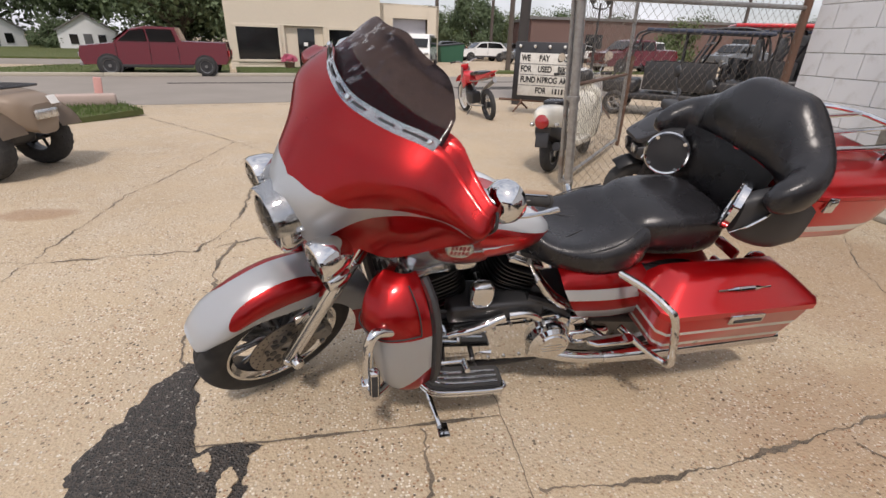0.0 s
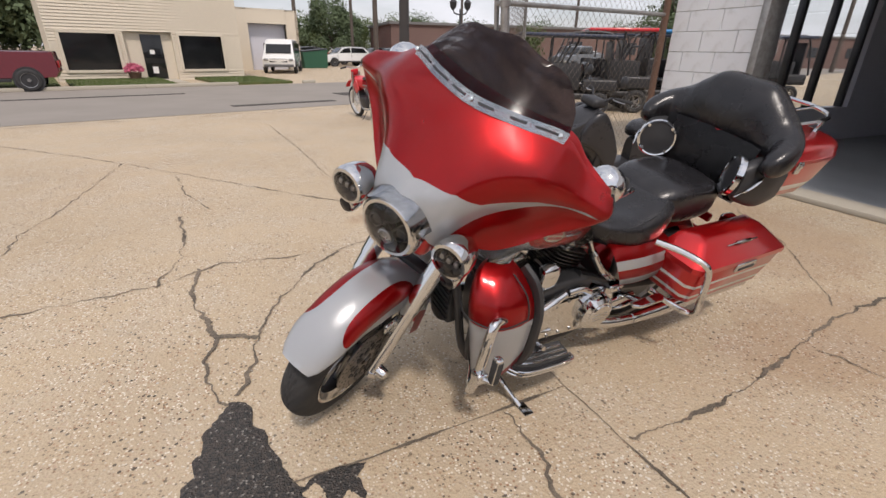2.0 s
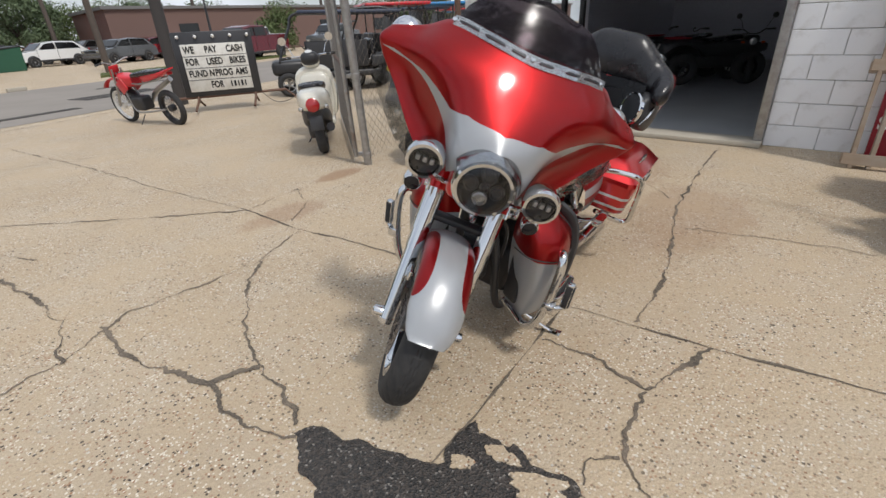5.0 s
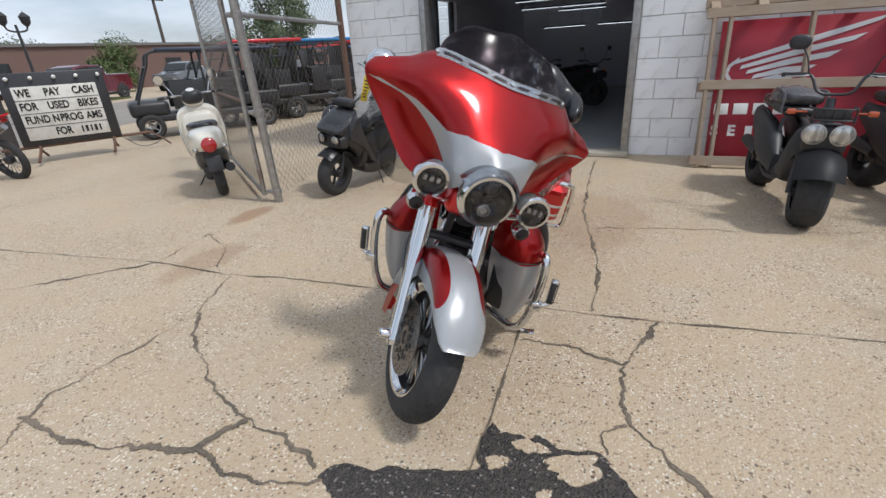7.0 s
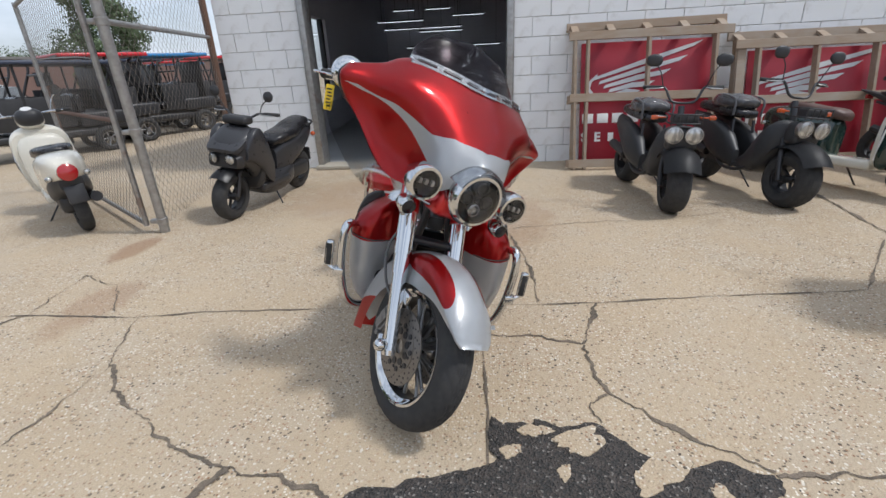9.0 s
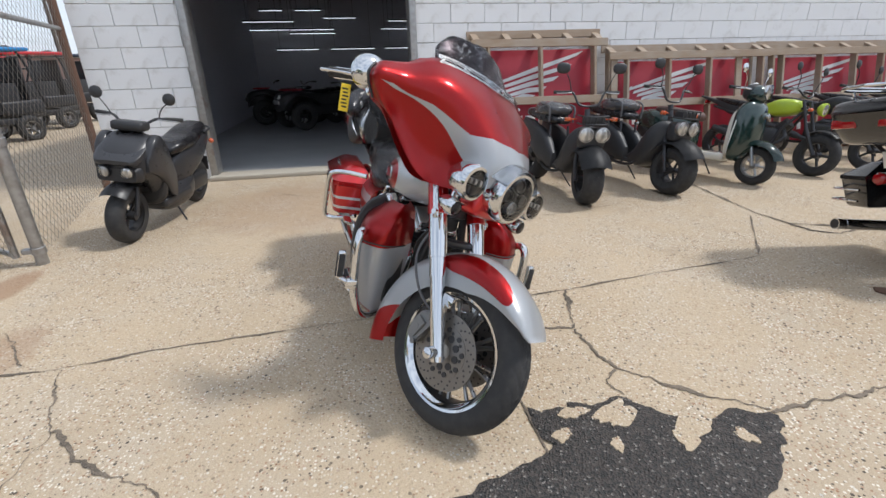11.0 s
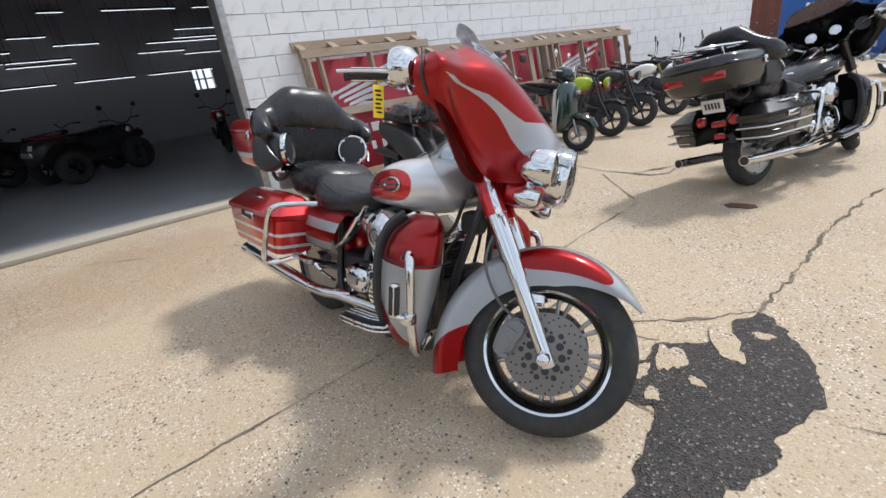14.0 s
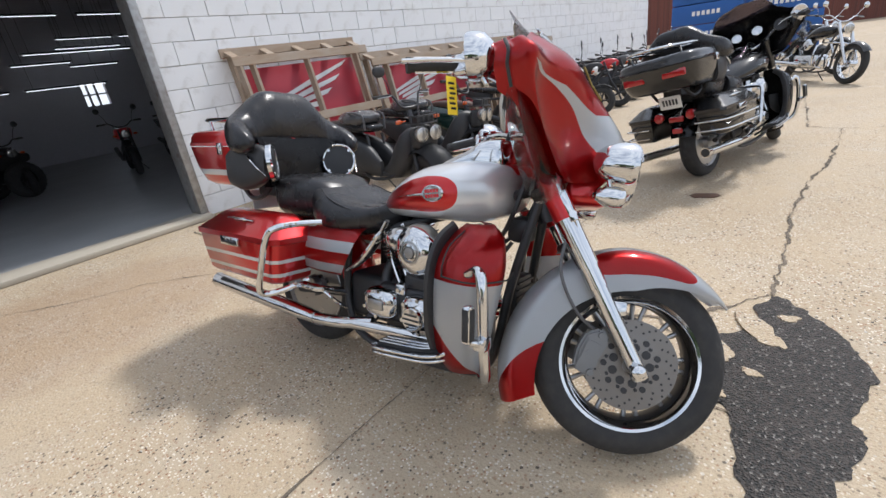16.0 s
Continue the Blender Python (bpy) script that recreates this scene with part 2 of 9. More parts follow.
grass_soil.mix(grass_soil.noise(3, 6).step(0.5, 0.2) * 0.6, (0.13, 0.13, 0.045)).bump(grass_soil.noise(70, 4), 0.8, 0.03)
grass_blade = Mat("grass blades", (0.085, 0.125, 0.03), 0.8)
block_paint = Mat("white painted block", (0.86, 0.87, 0.88), 0.6)
oi = block_paint.t.nodes.new("ShaderNodeObjectInfo")
block_paint.mix(N(block_paint.t, oi.outputs["Random"]) * 0.25, (0.72, 0.73, 0.74))
block_paint.mix(block_paint.noise(5, 7, 0.7).step(0.60, 0.1) * 0.35, (0.50, 0.48, 0.44)).bump(block_paint.noise(90, 5), 0.35, 0.004)
mortar = simple("painted mortar", (0.66, 0.66, 0.65), 0.85)
mortar.dirt((0.2, 0.18, 0.15), 7, 0.8, 0.55)
brick_far = Mat("red brick wall", (0.27, 0.115, 0.08), 0.9)
bt = brick_far.t.nodes.new("ShaderNodeTexBrick")
bt.inputs["Color1"].default_value, bt.inputs["Color2"].default_value, bt.inputs["Mortar"].default_value = (0.17, 0.058, 0.042, 1), (0.12, 0.044, 0.034, 1), (0.16, 0.10, 0.085, 1)
bt.inputs["Scale"].default_value = 4.2
brick_far.t.links.new(brick_far.coords(), bt.inputs["Vector"])
brick_far.t.links.new(bt.outputs["Color"], brick_far.b.inputs["Base Color"])
siding = simple("cream siding", (0.62, 0.55, 0.44), 0.7)
dark_glass = Mat("dark window glass", (0.012, 0.013, 0.014), 0.08)
dark_inside = simple("dark interior", (0.60, 0.60, 0.65), 0.8)
shop_floor = Mat("shop floor", (0.36, 0.37, 0.37), 0.4)
shop_floor.mix(shop_floor.noise(1.4, 6).step(0.5, 0.2) * 0.5, (0.26, 0.26, 0.27))
sign_white = Mat("sign face", (0.66, 0.65, 0.60), 0.5)
sign_white.dirt((0.45, 0.42, 0.36), 5, 0.5)
panel_red = simple("red sign panel", (0.30, 0.010, 0.024), 0.45)
mesh_wire = simple("weathered mesh wire", (0.17, 0.15, 0.13), 0.6, 0.5)
leaf = Mat("leaves", (0.115, 0.155, 0.075), 0.75)
lr = leaf.t.nodes.new("ShaderNodeNewGeometry")
leaf.mix(N(leaf.t, lr.outputs["Random Per Island"]), (0.075, 0.108, 0.052))
leaf_yellow = Mat("light leaves", (0.13, 0.165, 0.06), 0.75)
lr2 = leaf_yellow.t.nodes.new("ShaderNodeNewGeometry")
leaf_yellow.mix(N(leaf_yellow.t, lr2.outputs["Random Per Island"]), (0.06, 0.09, 0.025))
bark = simple("bark", (0.075, 0.058, 0.045), 0.9)
flower = simple("pink flowers", (0.55, 0.12, 0.2), 0.7)
roof_grey = simple("grey shingle", (0.16, 0.155, 0.15), 0.9)
house_white = simple("white clapboard", (0.70, 0.71, 0.72), 0.7)


# ---- mesh helpers ----
def finish(name, bm, mat, smooth=True, angle=35):
    bmesh.ops.recalc_face_normals(bm, faces=bm.faces)
    me = bpy.data.meshes.new(name)
    bm.to_mesh(me)
    bm.free()
    for m in (mat if isinstance(mat, (list, tuple)) else [mat]):
        me.materials.append(m.m)
    if smooth:
        me.shade_smooth()
        me.set_sharp_from_angle(angle=radians(angle))
    return me


def part(name, bm, mat, parent, label="", smooth=True, angle=35, at=None):
    """Links a bmesh as one mesh object under a thing or a part."""
    ob = new(name, finish(name, bm, mat, smooth, angle))
    ob.parent = parent
    if at is not None:
        ob.matrix_basis = at
    return tagged(ob, label)


def thing(name, m, label, category, group="", kind=""):
    ob = new(name)
    ob.empty_display_size = 0.1
    ob.matrix_basis = m
    return tagged(ob, label, category, group, kind)


def solid(name, bm, mat, label="", category="", kind="", group="", smooth=True, angle=35, m=None):
    ob = new(name, finish(name, bm, mat, smooth, angle))
    if m is not None:
        ob.matrix_basis = m
    return tagged(ob, label, category, group, kind)


def smooth_path(pts, n=8, closed=False):
    """A Catmull-Rom line through the points, n steps from one to the next."""
    p = [Vector(q) for q in pts]
    out, c = [], len(p)
    for i in range(c if closed else c - 1):
        if closed:
            a, b, d, e = p[i - 1], p[i], p[(i + 1) % c], p[(i + 2) % c]
        else:
            b, d = p[i], p[i + 1]
            a = p[i - 1] if i else b * 2 - d
            e = p[i + 2] if i + 2 < c else d * 2 - b
        for k in range(n):
            t = k / n
            out.append(0.5 * (2 * b + (d - a) * t + (2 * a - 5 * b + 4 * d - e) * t * t + (3 * b - a - 3 * d + e) * t ** 3))
    if not closed:
        out.append(p[-1])
    return out


def grid(bm, rows, close_u=False, close_v=False, cap=False):
    """Faces between rows of points; u runs along a row, v from row to row. Sets UVs."""
    uvl = bm.loops.layers.uv.verify()
    vs = [[bm.verts.new(p) for p in r] for r in rows]
    nr, nc = len(vs), len(vs[0])
    for i in range(nr if close_v else nr - 1):
        for j in range(nc if close_u else nc - 1):
            a, b = (i + 1) % nr, (j + 1) % nc
            q = (vs[i][j], vs[i][b], vs[a][b], vs[a][j])
            if len({tuple(round(c, 6) for c in x.co) for x in q}) < 3:
                continue
            try:
                fc = bm.faces.new(q)
            except ValueError:
                continue
            uv = ((j / (nc - 1 if not close_u else nc), i / max(1, nr - 1)), ((j + 1) / (nc - 1 if not close_u else nc), i / max(1, nr - 1)),
                  ((j + 1) / (nc - 1 if not close_u else nc), (i + 1) / max(1, nr - 1)), (j / (nc - 1 if not close_u else nc), (i + 1) / max(1, nr - 1)))
            for lp, c in zip(fc.loops, uv):
                lp[uvl].uv = c
    if cap:
        for r in (vs[0], vs[-1]):
            try:
                bm.faces.new(r)
            except ValueError:
                pass
    return vs


def frame_at(d):
    d = d.normalized()
    up = Vector((0, 0, 1)) if abs(d.z) < 0.95 else Vector((1, 0, 0))
    x = d.cross(up).normalized()
    return x, x.cross(d).normalized()


def tube(bm, pts, r, n=10, smooth=6, closed=False, flat=1.0):
    """A round bar along the points; r: one radius or one for each point of the finished line."""
    p = smooth_path(pts, smooth, closed) if smooth > 1 else [Vector(q) for q in pts]
    rows, ref = [], None
    for i, q in enumerate(p):
        a = p[i - 1] if (i or closed) else q
        b = p[(i + 1) % len(p)] if (i + 1 < len(p) or closed) else q
        d = (b - a).normalized()
        if ref is None:
            ref = frame_at(d)[0]
        x = (ref - d * ref.dot(d)).normalized()
        ref = x
        y = d.cross(x)
        rr = r[min(len(r) - 1, int(i * len(r) / len(p)))] if isinstance(r, (list, tuple)) else r
        rows.append([q + x * (math.cos(k * 2 * math.pi / n) * rr) + y * (math.sin(k * 2 * math.pi / n) * rr * flat) for k in range(n)])
    grid(bm, rows, close_u=True, close_v=closed, cap=not closed)
    return bm


def rod(bm, a, b, r, n=12, r2=None):
    a, b = Vector(a), Vector(b)
    x, y = frame_at(b - a)
    r2 = r if r2 is None else r2
    grid(bm, [[p + x * (math.cos(k * 2 * math.pi / n) * s) + y * (math.sin(k * 2 * math.pi / n) * s) for k in range(n)] for p, s in ((a, r), (b, r2))], close_u=True, cap=True)
    return bm


def lathe(bm, prof, o=(0, 0, 0), d=(0, 0, 1), n=32, arc=None, cap=False):
    """Turns a profile of (radius, height) about the line from o along d."""
    o, d = Vector(o), Vector(d).normalized()
    x, y = frame_at(d)
    rows = []
    for r, h in prof:
        rows.append([o + d * h + x * (math.cos(k * 2 * math.pi / n) * r) + y * (math.sin(k * 2 * math.pi / n) * r) for k in range(n)])
    grid(bm, rows, close_u=True, cap=cap)
    return bm


def box(bm, c, s, bevel=0.0, seg=2, m=None):
    """A box of size s about c, its edges rounded."""
    t = bmesh.new()
    bmesh.ops.create_cube(t, size=1)
    for v in t.verts:
        v.co = Vector((v.co.x * s[0], v.co.y * s[1], v.co.z * s[2]))
    if bevel:
        bmesh.ops.bevel(t, geom=t.edges[:], offset=min(bevel, min(s) * 0.49), segments=seg, affect="EDGES", profile=0.5)
    mm = Matrix.Translation(Vector(c)) @ (m if m is not None else Matrix())
    join(bm, t, mm)
    return bm


def join(bm, other, m=None):
    """Adds another bmesh, moved by m, and frees it."""
    vm = {}
    for v in other.verts:
        vm[v] = bm.verts.new(m @ v.co if m is not None else v.co)
    for fc in other.faces:
        try:
            bm.faces.new([vm[v] for v in fc.verts])
        except ValueError:
            pass
    other.free()
    return bm


def slab(bm, poly, h, m=None, bevel=0.0):
    """A flat outline (x, y) raised by h along z, then moved by m."""
    t = bmesh.new()
    lo = [t.verts.new((x, y, 0)) for x, y in poly]
    hi = [t.verts.new((x, y, h)) for x, y in poly]
    t.faces.new(lo[::-1])
    t.faces.new(hi)
    for i in range(len(poly)):
        j = (i + 1) % len(poly)
        t.faces.new((lo[i], lo[j], hi[j], hi[i]))
    if bevel:
        bmesh.ops.bevel(t, geom=[e for e in t.edges if e.is_manifold], offset=bevel, segments=2, affect="EDGES")
    join(bm, t, m)
    return bm


def moved(bm, m):
    for v in bm.verts:
        v.co = m @ v.co
    return bm


def ball(bm, c, s, nu=20, nv=12, e=1.0, e2=1.0):
    """A rounded lump: a superellipsoid with half sizes s; small e makes it boxier."""
    def pw(a, k):
        return math.copysign(abs(a) ** k, a)
    rows = []
    for i in range(nv + 1):
        f = -math.pi / 2 + math.pi * i / nv
        rows.append([Vector(c) + Vector((s[0] * pw(math.cos(f), e2) * pw(math.cos(t), e), s[1] * pw(math.cos(f), e2) * pw(math.sin(t), e), s[2] * pw(math.sin(f), e2)))
                     for t in (2 * math.pi * k / nu for k in range(nu))])
    grid(bm, rows, close_u=True)
    bmesh.ops.remove_doubles(bm, verts=bm.verts, dist=1e-5)
    return bm


def sections(bm, secs, n=28, cap=True, steps=5):
    """A body through sections along x: (x, z centre, half width, half height up, half height down, squareness)."""
    keys = smooth_path([Vector((s[0], s[1], s[2])) for s in secs], steps)
    keys2 = smooth_path([Vector((s[3], s[4], s[5])) for s in secs], steps)
    rows = []
    for a, b in zip(keys, keys2):
        row = []
        for k in range(n):
            t = 2 * math.pi * k / n
            c, s = math.cos(t), math.sin(t)
            q = max(0.25, b.z)
            c, s = math.copysign(abs(c) ** q, c), math.copysign(abs(s) ** q, s)
            row.append(Vector((a.x, a.z * c, a.y + (b.x if s > 0 else b.y) * s)))
        rows.append(row)
    grid(bm, rows, close_u=True, cap=cap)
    return bm


def B():
    return bmesh.new()


def loft(bm, loops, bevel=0.0, seg=2):
    """A closed body through loops of points, capped at both ends, its hard edges rounded."""
    t = bmesh.new()
    vs = [[t.verts.new(p) for p in lp] for lp in loops]
    n = len(vs[0])
    for a, b in zip(vs, vs[1:]):
        for k in range(n):
            t.faces.new((a[k], a[(k + 1) % n], b[(k + 1) % n], b[k]))
    t.faces.new(vs[0][::-1])
    t.faces.new(vs[-1])
    if bevel:
        bmesh.ops.bevel(t, geom=[e for e in t.edges if e.calc_face_angle(0) > 0.3], offset=bevel, segments=seg, affect="EDGES", profile=0.5)
    join(bm, t)
    return bm


# ---- ground ----
def lot_z(y):
    t = min(1, max(0, (y - 7.0) / 4.0))
    return -0.1 * t * t * (3 - 2 * t)


STREET = pose(0, 13.2, -0.1, 0, 0, 16)
bm = B()
ys = [-60, -20, -6] + [7 + 0.4 * i for i in range(11)] + [20, 60, 300]
grid(bm, [[Vector((x, y, lot_z(y))) for x in (-200, -8, -2, 4.2, 10, 40, 300)] for y in ys])
solid("ground", bm, concrete, "tan exposed aggregate concrete lot, cracked and stained", "ground", "structure")

bm = B()
grid(bm, [[Vector((x, y, 0.006)) for x in (-160, -20, 0, 20, 200)] for y in (0.0, 4.0, 8.6)])
solid("road", bm, asphalt, "grey worn asphalt street with patches", "road", "structure", m=STREET)
bm = B()
grid(bm, [[Vector((x, y, 0.010)) for x in (-160, -60, -9.6)] for y in (15.9, 21.4)])
solid("road", bm, asphalt, "grey side street running off behind the verge", "road", "structure", m=STREET)
bm = B()
for x, y, w, d in ((5.0, 3.0, 2.4, 0.9), (-3.0, 5.6, 5.0, 0.25), (9, 5.5, 6, 0.2), (1.2, 1.2, 3.0, 0.3)):
    box(bm, (x, y, 0.011), (w, d, 0.01))
solid("road_patch", bm, tar, "dark tar strips on the street", "road patch", "structure", m=STREET)


def kerb(name, a, b, y, h=0.13, w=0.16):
    bm = B()
    n = max(1, int((b - a) / 3.0))
    for i in range(n):
        s = (b - a) / n
        box(bm, (a + s * (i + 0.5), y + w / 2, h / 2), (s - 0.012, w, h), 0.02)
    solid(name, bm, kerb_stone, "pale worn concrete kerb along the street", "kerb", "structure", m=STREET)


kerb("kerb", -14.5, 2.2, 8.6)
kerb("kerb", 10.5, 16, 8.6)
kerb("kerb", 5.0, 5.6, 8.6)


def lawn(name, poly, m, blades=2500, h=0.07):
    """Turf with blades standing on it."""
    bm = B()
    slab(bm, poly, 0.10)
    x0, x1 = min(p[0] for p in poly), max(p[0] for p in poly)
    y0, y1 = min(p[1] for p in poly), max(p[1] for p in poly)

    def inside(x, y):
        r = False
        for i in range(len(poly)):
            (ax, ay), (bx, by) = poly[i - 1], poly[i]
            if (ay > y) != (by > y) and x < (bx - ax) * (y - ay) / (by - ay) + ax:
                r = not r
        return r
    solid(name, bm, grass_soil, "mown green grass verge with dry spots", "grass", "structure", m=m, smooth=False)
    vs, fs = [], []
    rnd = random.Random(5)
    while len(fs) < blades:
        x, y = rnd.uniform(x0, x1), rnd.uniform(y0, y1)
        if not inside(x, y):
            continue
        a, hh, w = rnd.uniform(0, 6.28), h * rnd.uniform(0.5, 1.4), 0.012
        k = len(vs)
        vs += [(x - w * math.cos(a), y - w * math.sin(a), 0.09), (x + w * math.cos(a), y + w * math.sin(a), 0.09), (x + 0.4 * hh * math.sin(a), y + 0.4 * hh * math.cos(a), 0.1 + hh)]
        fs.append((k, k + 1, k + 2))
    me = bpy.data.meshes.new("grass")
    me.from_pydata(vs, [], fs)
    me.materials.append(grass_blade.m)
    ob = new("grass", me)
    ob.matrix_basis = m
    tagged(ob, "short green grass blades on the verge", "grass", "", "stuff")


lawn("lawn", [(-14.0, 8.8), (-3.6, 8.8), (-3.6, 15.5), (-9.5, 15.5), (-11.5, 12.5), (-13.5, 10.0)], STREET, 5000, 0.05)
lawn("lawn", [(-3.3, 8.8), (0.1, 8.8), (0.1, 13.5), (-3.3, 13.5)], STREET, 2500, 0.05)
lawn("lawn", [(1.6, 8.8), (4.6, 8.8), (4.4, 13.2), (1.6, 13.2)], STREET, 2500, 0.05)
lawn("lawn", [(-60, 21.5), (-9.0, 21.5), (-9.0, 60), (-60, 60)], STREET, 1500, 0.06)
lawn("lawn", [(9.5, 10.5), (22, 10.5), (22, 12.0), (10.5, 12.0)], STREET, 1500, 0.05)
lawn("lawn", [(-8.0, 7.6), (-5.2, 8.4), (-4.5, 10.1), (-5.4, 11.0), (-8.5, 10.6)], Matrix.Translation((0, 0, -0.06)), 4000, 0.07)


# ---- joints, cracks and the tar patch in the lot ----
def crack(pts, w=0.016, seed=0, name="pavement_crack", wander=1.0):
    """A ragged strip of dirt along a line of the lot, as wide as w, that follows the ground."""
    rnd = random.Random(seed * 7 + 1)
    line = []
    for i in range(len(pts) - 1):
        a, b = Vector((*pts[i], 0)), Vector((*pts[i + 1], 0))
        n = max(2, int((b - a).length / 0.014))
        for k in range(n):
            line.append(a.lerp(b, k / n))
    line.append(Vector((*pts[-1], 0)))
    out = []
    for i, p in enumerate(line):
        d = (line[min(i + 1, len(line) - 1)] - line[max(i - 1, 0)]).normalized()
        s = Vector((-d.y, d.x, 0))
        off = (noise.noise(Vector((p.x * 9, p.y * 9, seed))) * 0.030 + noise.noise(Vector((p.x * 31, p.y * 31, seed))) * 0.014 + noise.noise(Vector((p.x * 83, p.y * 83, seed))) * 0.006) * wander
        wide = 0.10 + 1.5 * max(0, noise.noise(Vector((p.x * 4 + 9, p.y * 4, seed))) + 0.22)
        lw = w * 0.5 * (wide * (0.65 + 0.9 * abs(noise.noise(Vector((p.x * 37, p.y * 37, seed + 3)))) + rnd.uniform(-0.2, 0.35)) + 0.10)
        rw = w * 0.5 * (wide * (0.65 + 0.9 * abs(noise.noise(Vector((p.x * 37, p.y * 37, seed + 8)))) + rnd.uniform(-0.2, 0.35)) + 0.10)
        e = p + s * off
        z = lot_z(e.y) + 0.0035 + 0.0005 * (seed % 7)
        out.append([Vector((e.x - s.x * lw, e.y - s.y * lw, z)), Vector((e.x + s.x * rw, e.y + s.y * rw, z))])
    bm = B()
    grid(bm, out)
    return solid(name, bm, crack_dirt, "dark dirt-filled crack in the concrete", "crack", "structure")


crack([(0.28, 6.15), (0.48, 4.41), (0.46, 3.66), (0.53, 3.24), (0.57, 2.62), (0.62, 1.53), (0.66, 0.84), (0.74, 0.2), (0.82, -0.77), (1.64, -1.46)], 0.018, 1, wander=0.3)
crack([(0.45, 3.64), (-0.04, 3.43), (-0.40, 3.45), (-0.81, 3.5), (-1.18, 3.28), (-1.61, 3.23), (-2.03, 3.16), (-3.4, 3.1)], 0.014, 2)
crack([(-0.02, 3.43), (-0.24, 3.21), (-0.53, 2.76), (-0.63, 2.46), (-0.68, 2.18), (-0.74, 2.03)], 0.022, 3)
crack([(-0.96, 3.47), (-0.97, 3.02), (-0.92, 2.87), (-0.83, 2.55), (-0.87, 2.33), (-0.87, 2.17), (-0.78, 1.98)], 0.034, 4)
crack([(-0.63, 2.46), (-0.70, 2.52), (-0.83, 2.55)], 0.05, 5)
crack([(0.48, 4.41), (1.07, 4.52), (0.87, 4.1), (0.53, 3.85)], 0.012, 6)
crack([(0.66, 0.84), (0.37, 0.94), (0.21, 1.01), (0.28, 1.22), (0.30, 1.50)], 0.026, 7)
crack([(0.21, 1.01), (-0.16, 0.98), (-0.26, 0.86), (-0.41, 0.72), (-0.56, 0.5)], 0.032, 8)
crack([(-0.16, 0.98), (-0.22, 1.06), (-0.34, 1.04)], 0.03, 9)
crack([(4.4, 1.5), (3.25, 1.46), (2.36, 1.41), (1.5, 1.23), (1.06, 1.18), (0.67, 1.19)], 0.024, 10, wander=0.8)
crack([(2.01, 1.27), (2.15, 0.66), (2.21, -0.1), (2.4, -0.72)], 0.010, 11)
crack([(-0.58, 1.49), (-0.29, 1.49), (0.29, 1.52), (0.61, 1.54)], 0.016, 12, wander=0.12)
crack([(-1.18, 3.27), (-1.08, 3.68), (-1.08, 4.17), (-1.16, 4.66)], 0.02, 13)
crack([(-2.17, 2.9), (-2.2, 3.6), (-2.26, 4.64), (-2.14, 5.28), (-1.98, 7.13)], 0.014, 14)
crack([(-4.34, 9.8), (-1.98, 7.15), (-0.09, 5.0), (0.47, 4.42)], 0.018, 15)
crack([(-1.33, 6.42), (-1.16, 5.45), (-0.93, 4.83)], 0.012, 16)
crack([(0.02, 10.81), (0.3, 6.15)], 0.014, 17)
crack([(-0.57, 0.5), (-0.55, -0.17), (-0.51, -0.7), (-0.53, -1.74), (-0.62, -2.3), (-0.62, -3.92), (-0.3, -4.05), (0.05, -7.3)], 0.026, 18)
crack([(-0.62, -3.92), (-1.0, -4.0), (-2.2, -4.1)], 0.018, 19)
crack([(2.9, -1.77), (2.2, -1.66), (1.72, -1.57), (1.37, -1.61), (1.23, -1.9), (1.12, -2.08)], 0.058, 20, wander=0.6)
crack([(1.37, -1.60), (1.18, -1.63), (1.05, -1.78), (1.10, -1.98)], 0.030, 25)
crack([(4.75, 3.85), (4.08, 3.35), (3.62, 2.78), (3.34, 2.28), (2.6, 1.5)], 0.007, 21)
crack([(-0.94, 1.1), (-1.5, 1.0), (-2.4, 1.1)], 0.012, 22)
crack([(-6, 11.2), (1.2, 13.0), (8, 15.2)], 0.03, 23)
crack([(1.6, 7.6), (-1.5, 9.2)], 0.008, 24)

TAR = [(-0.72, 1.98), (-0.66, 1.80), (-0.58, 1.51), (-0.46, 1.485), (-0.33, 1.475), (-0.36, 1.42), (-0.33, 1.30), (-0.37, 1.20), (-0.34, 1.06), (-0.44, 0.96),
       (-0.60, 0.78), (-0.52, 0.68), (-0.56, 0.51), (-0.70, 0.58), (-0.86, 0.77), (-0.97, 1.0), (-0.93, 1.30), (-0.95, 1.46), (-0.90, 1.66), (-0.84, 1.86), (-0.78, 1.98)]
edge = smooth_path([Vector((*p, 0)) for p in TAR], 9, closed=True)
edge = [p + Vector((noise.noise(p * 14) * 0.035, noise.noise(p * 14 + Vector((7, 0, 0))) * 0.035, 0)) + Vector((noise.noise(p * 55) * 0.012, noise.noise(p * 55 + Vector((3, 0, 0))) * 0.012, 0)) for p in edge]
bm = B()
mid = bm.verts.new((-0.72, 1.25, 0.012))
ring = [bm.verts.new((p.x, p.y, 0.004)) for p in edge]
inner = [bm.verts.new((p.x + (-0.72 - p.x) * 0.10, p.y + (1.25 - p.y) * 0.06, 0.010)) for p in edge]
for i in range(len(ring)):
    j = (i + 1) % len(ring)
    bm.faces.new((ring[i], ring[j], inner[j], inner[i]))
    bm.faces.new((inner[i], inner[j], mid))
solid("tar_patch", bm, tar, "black crumbly tar patch filling a hole in the concrete", "tar patch", "structure")
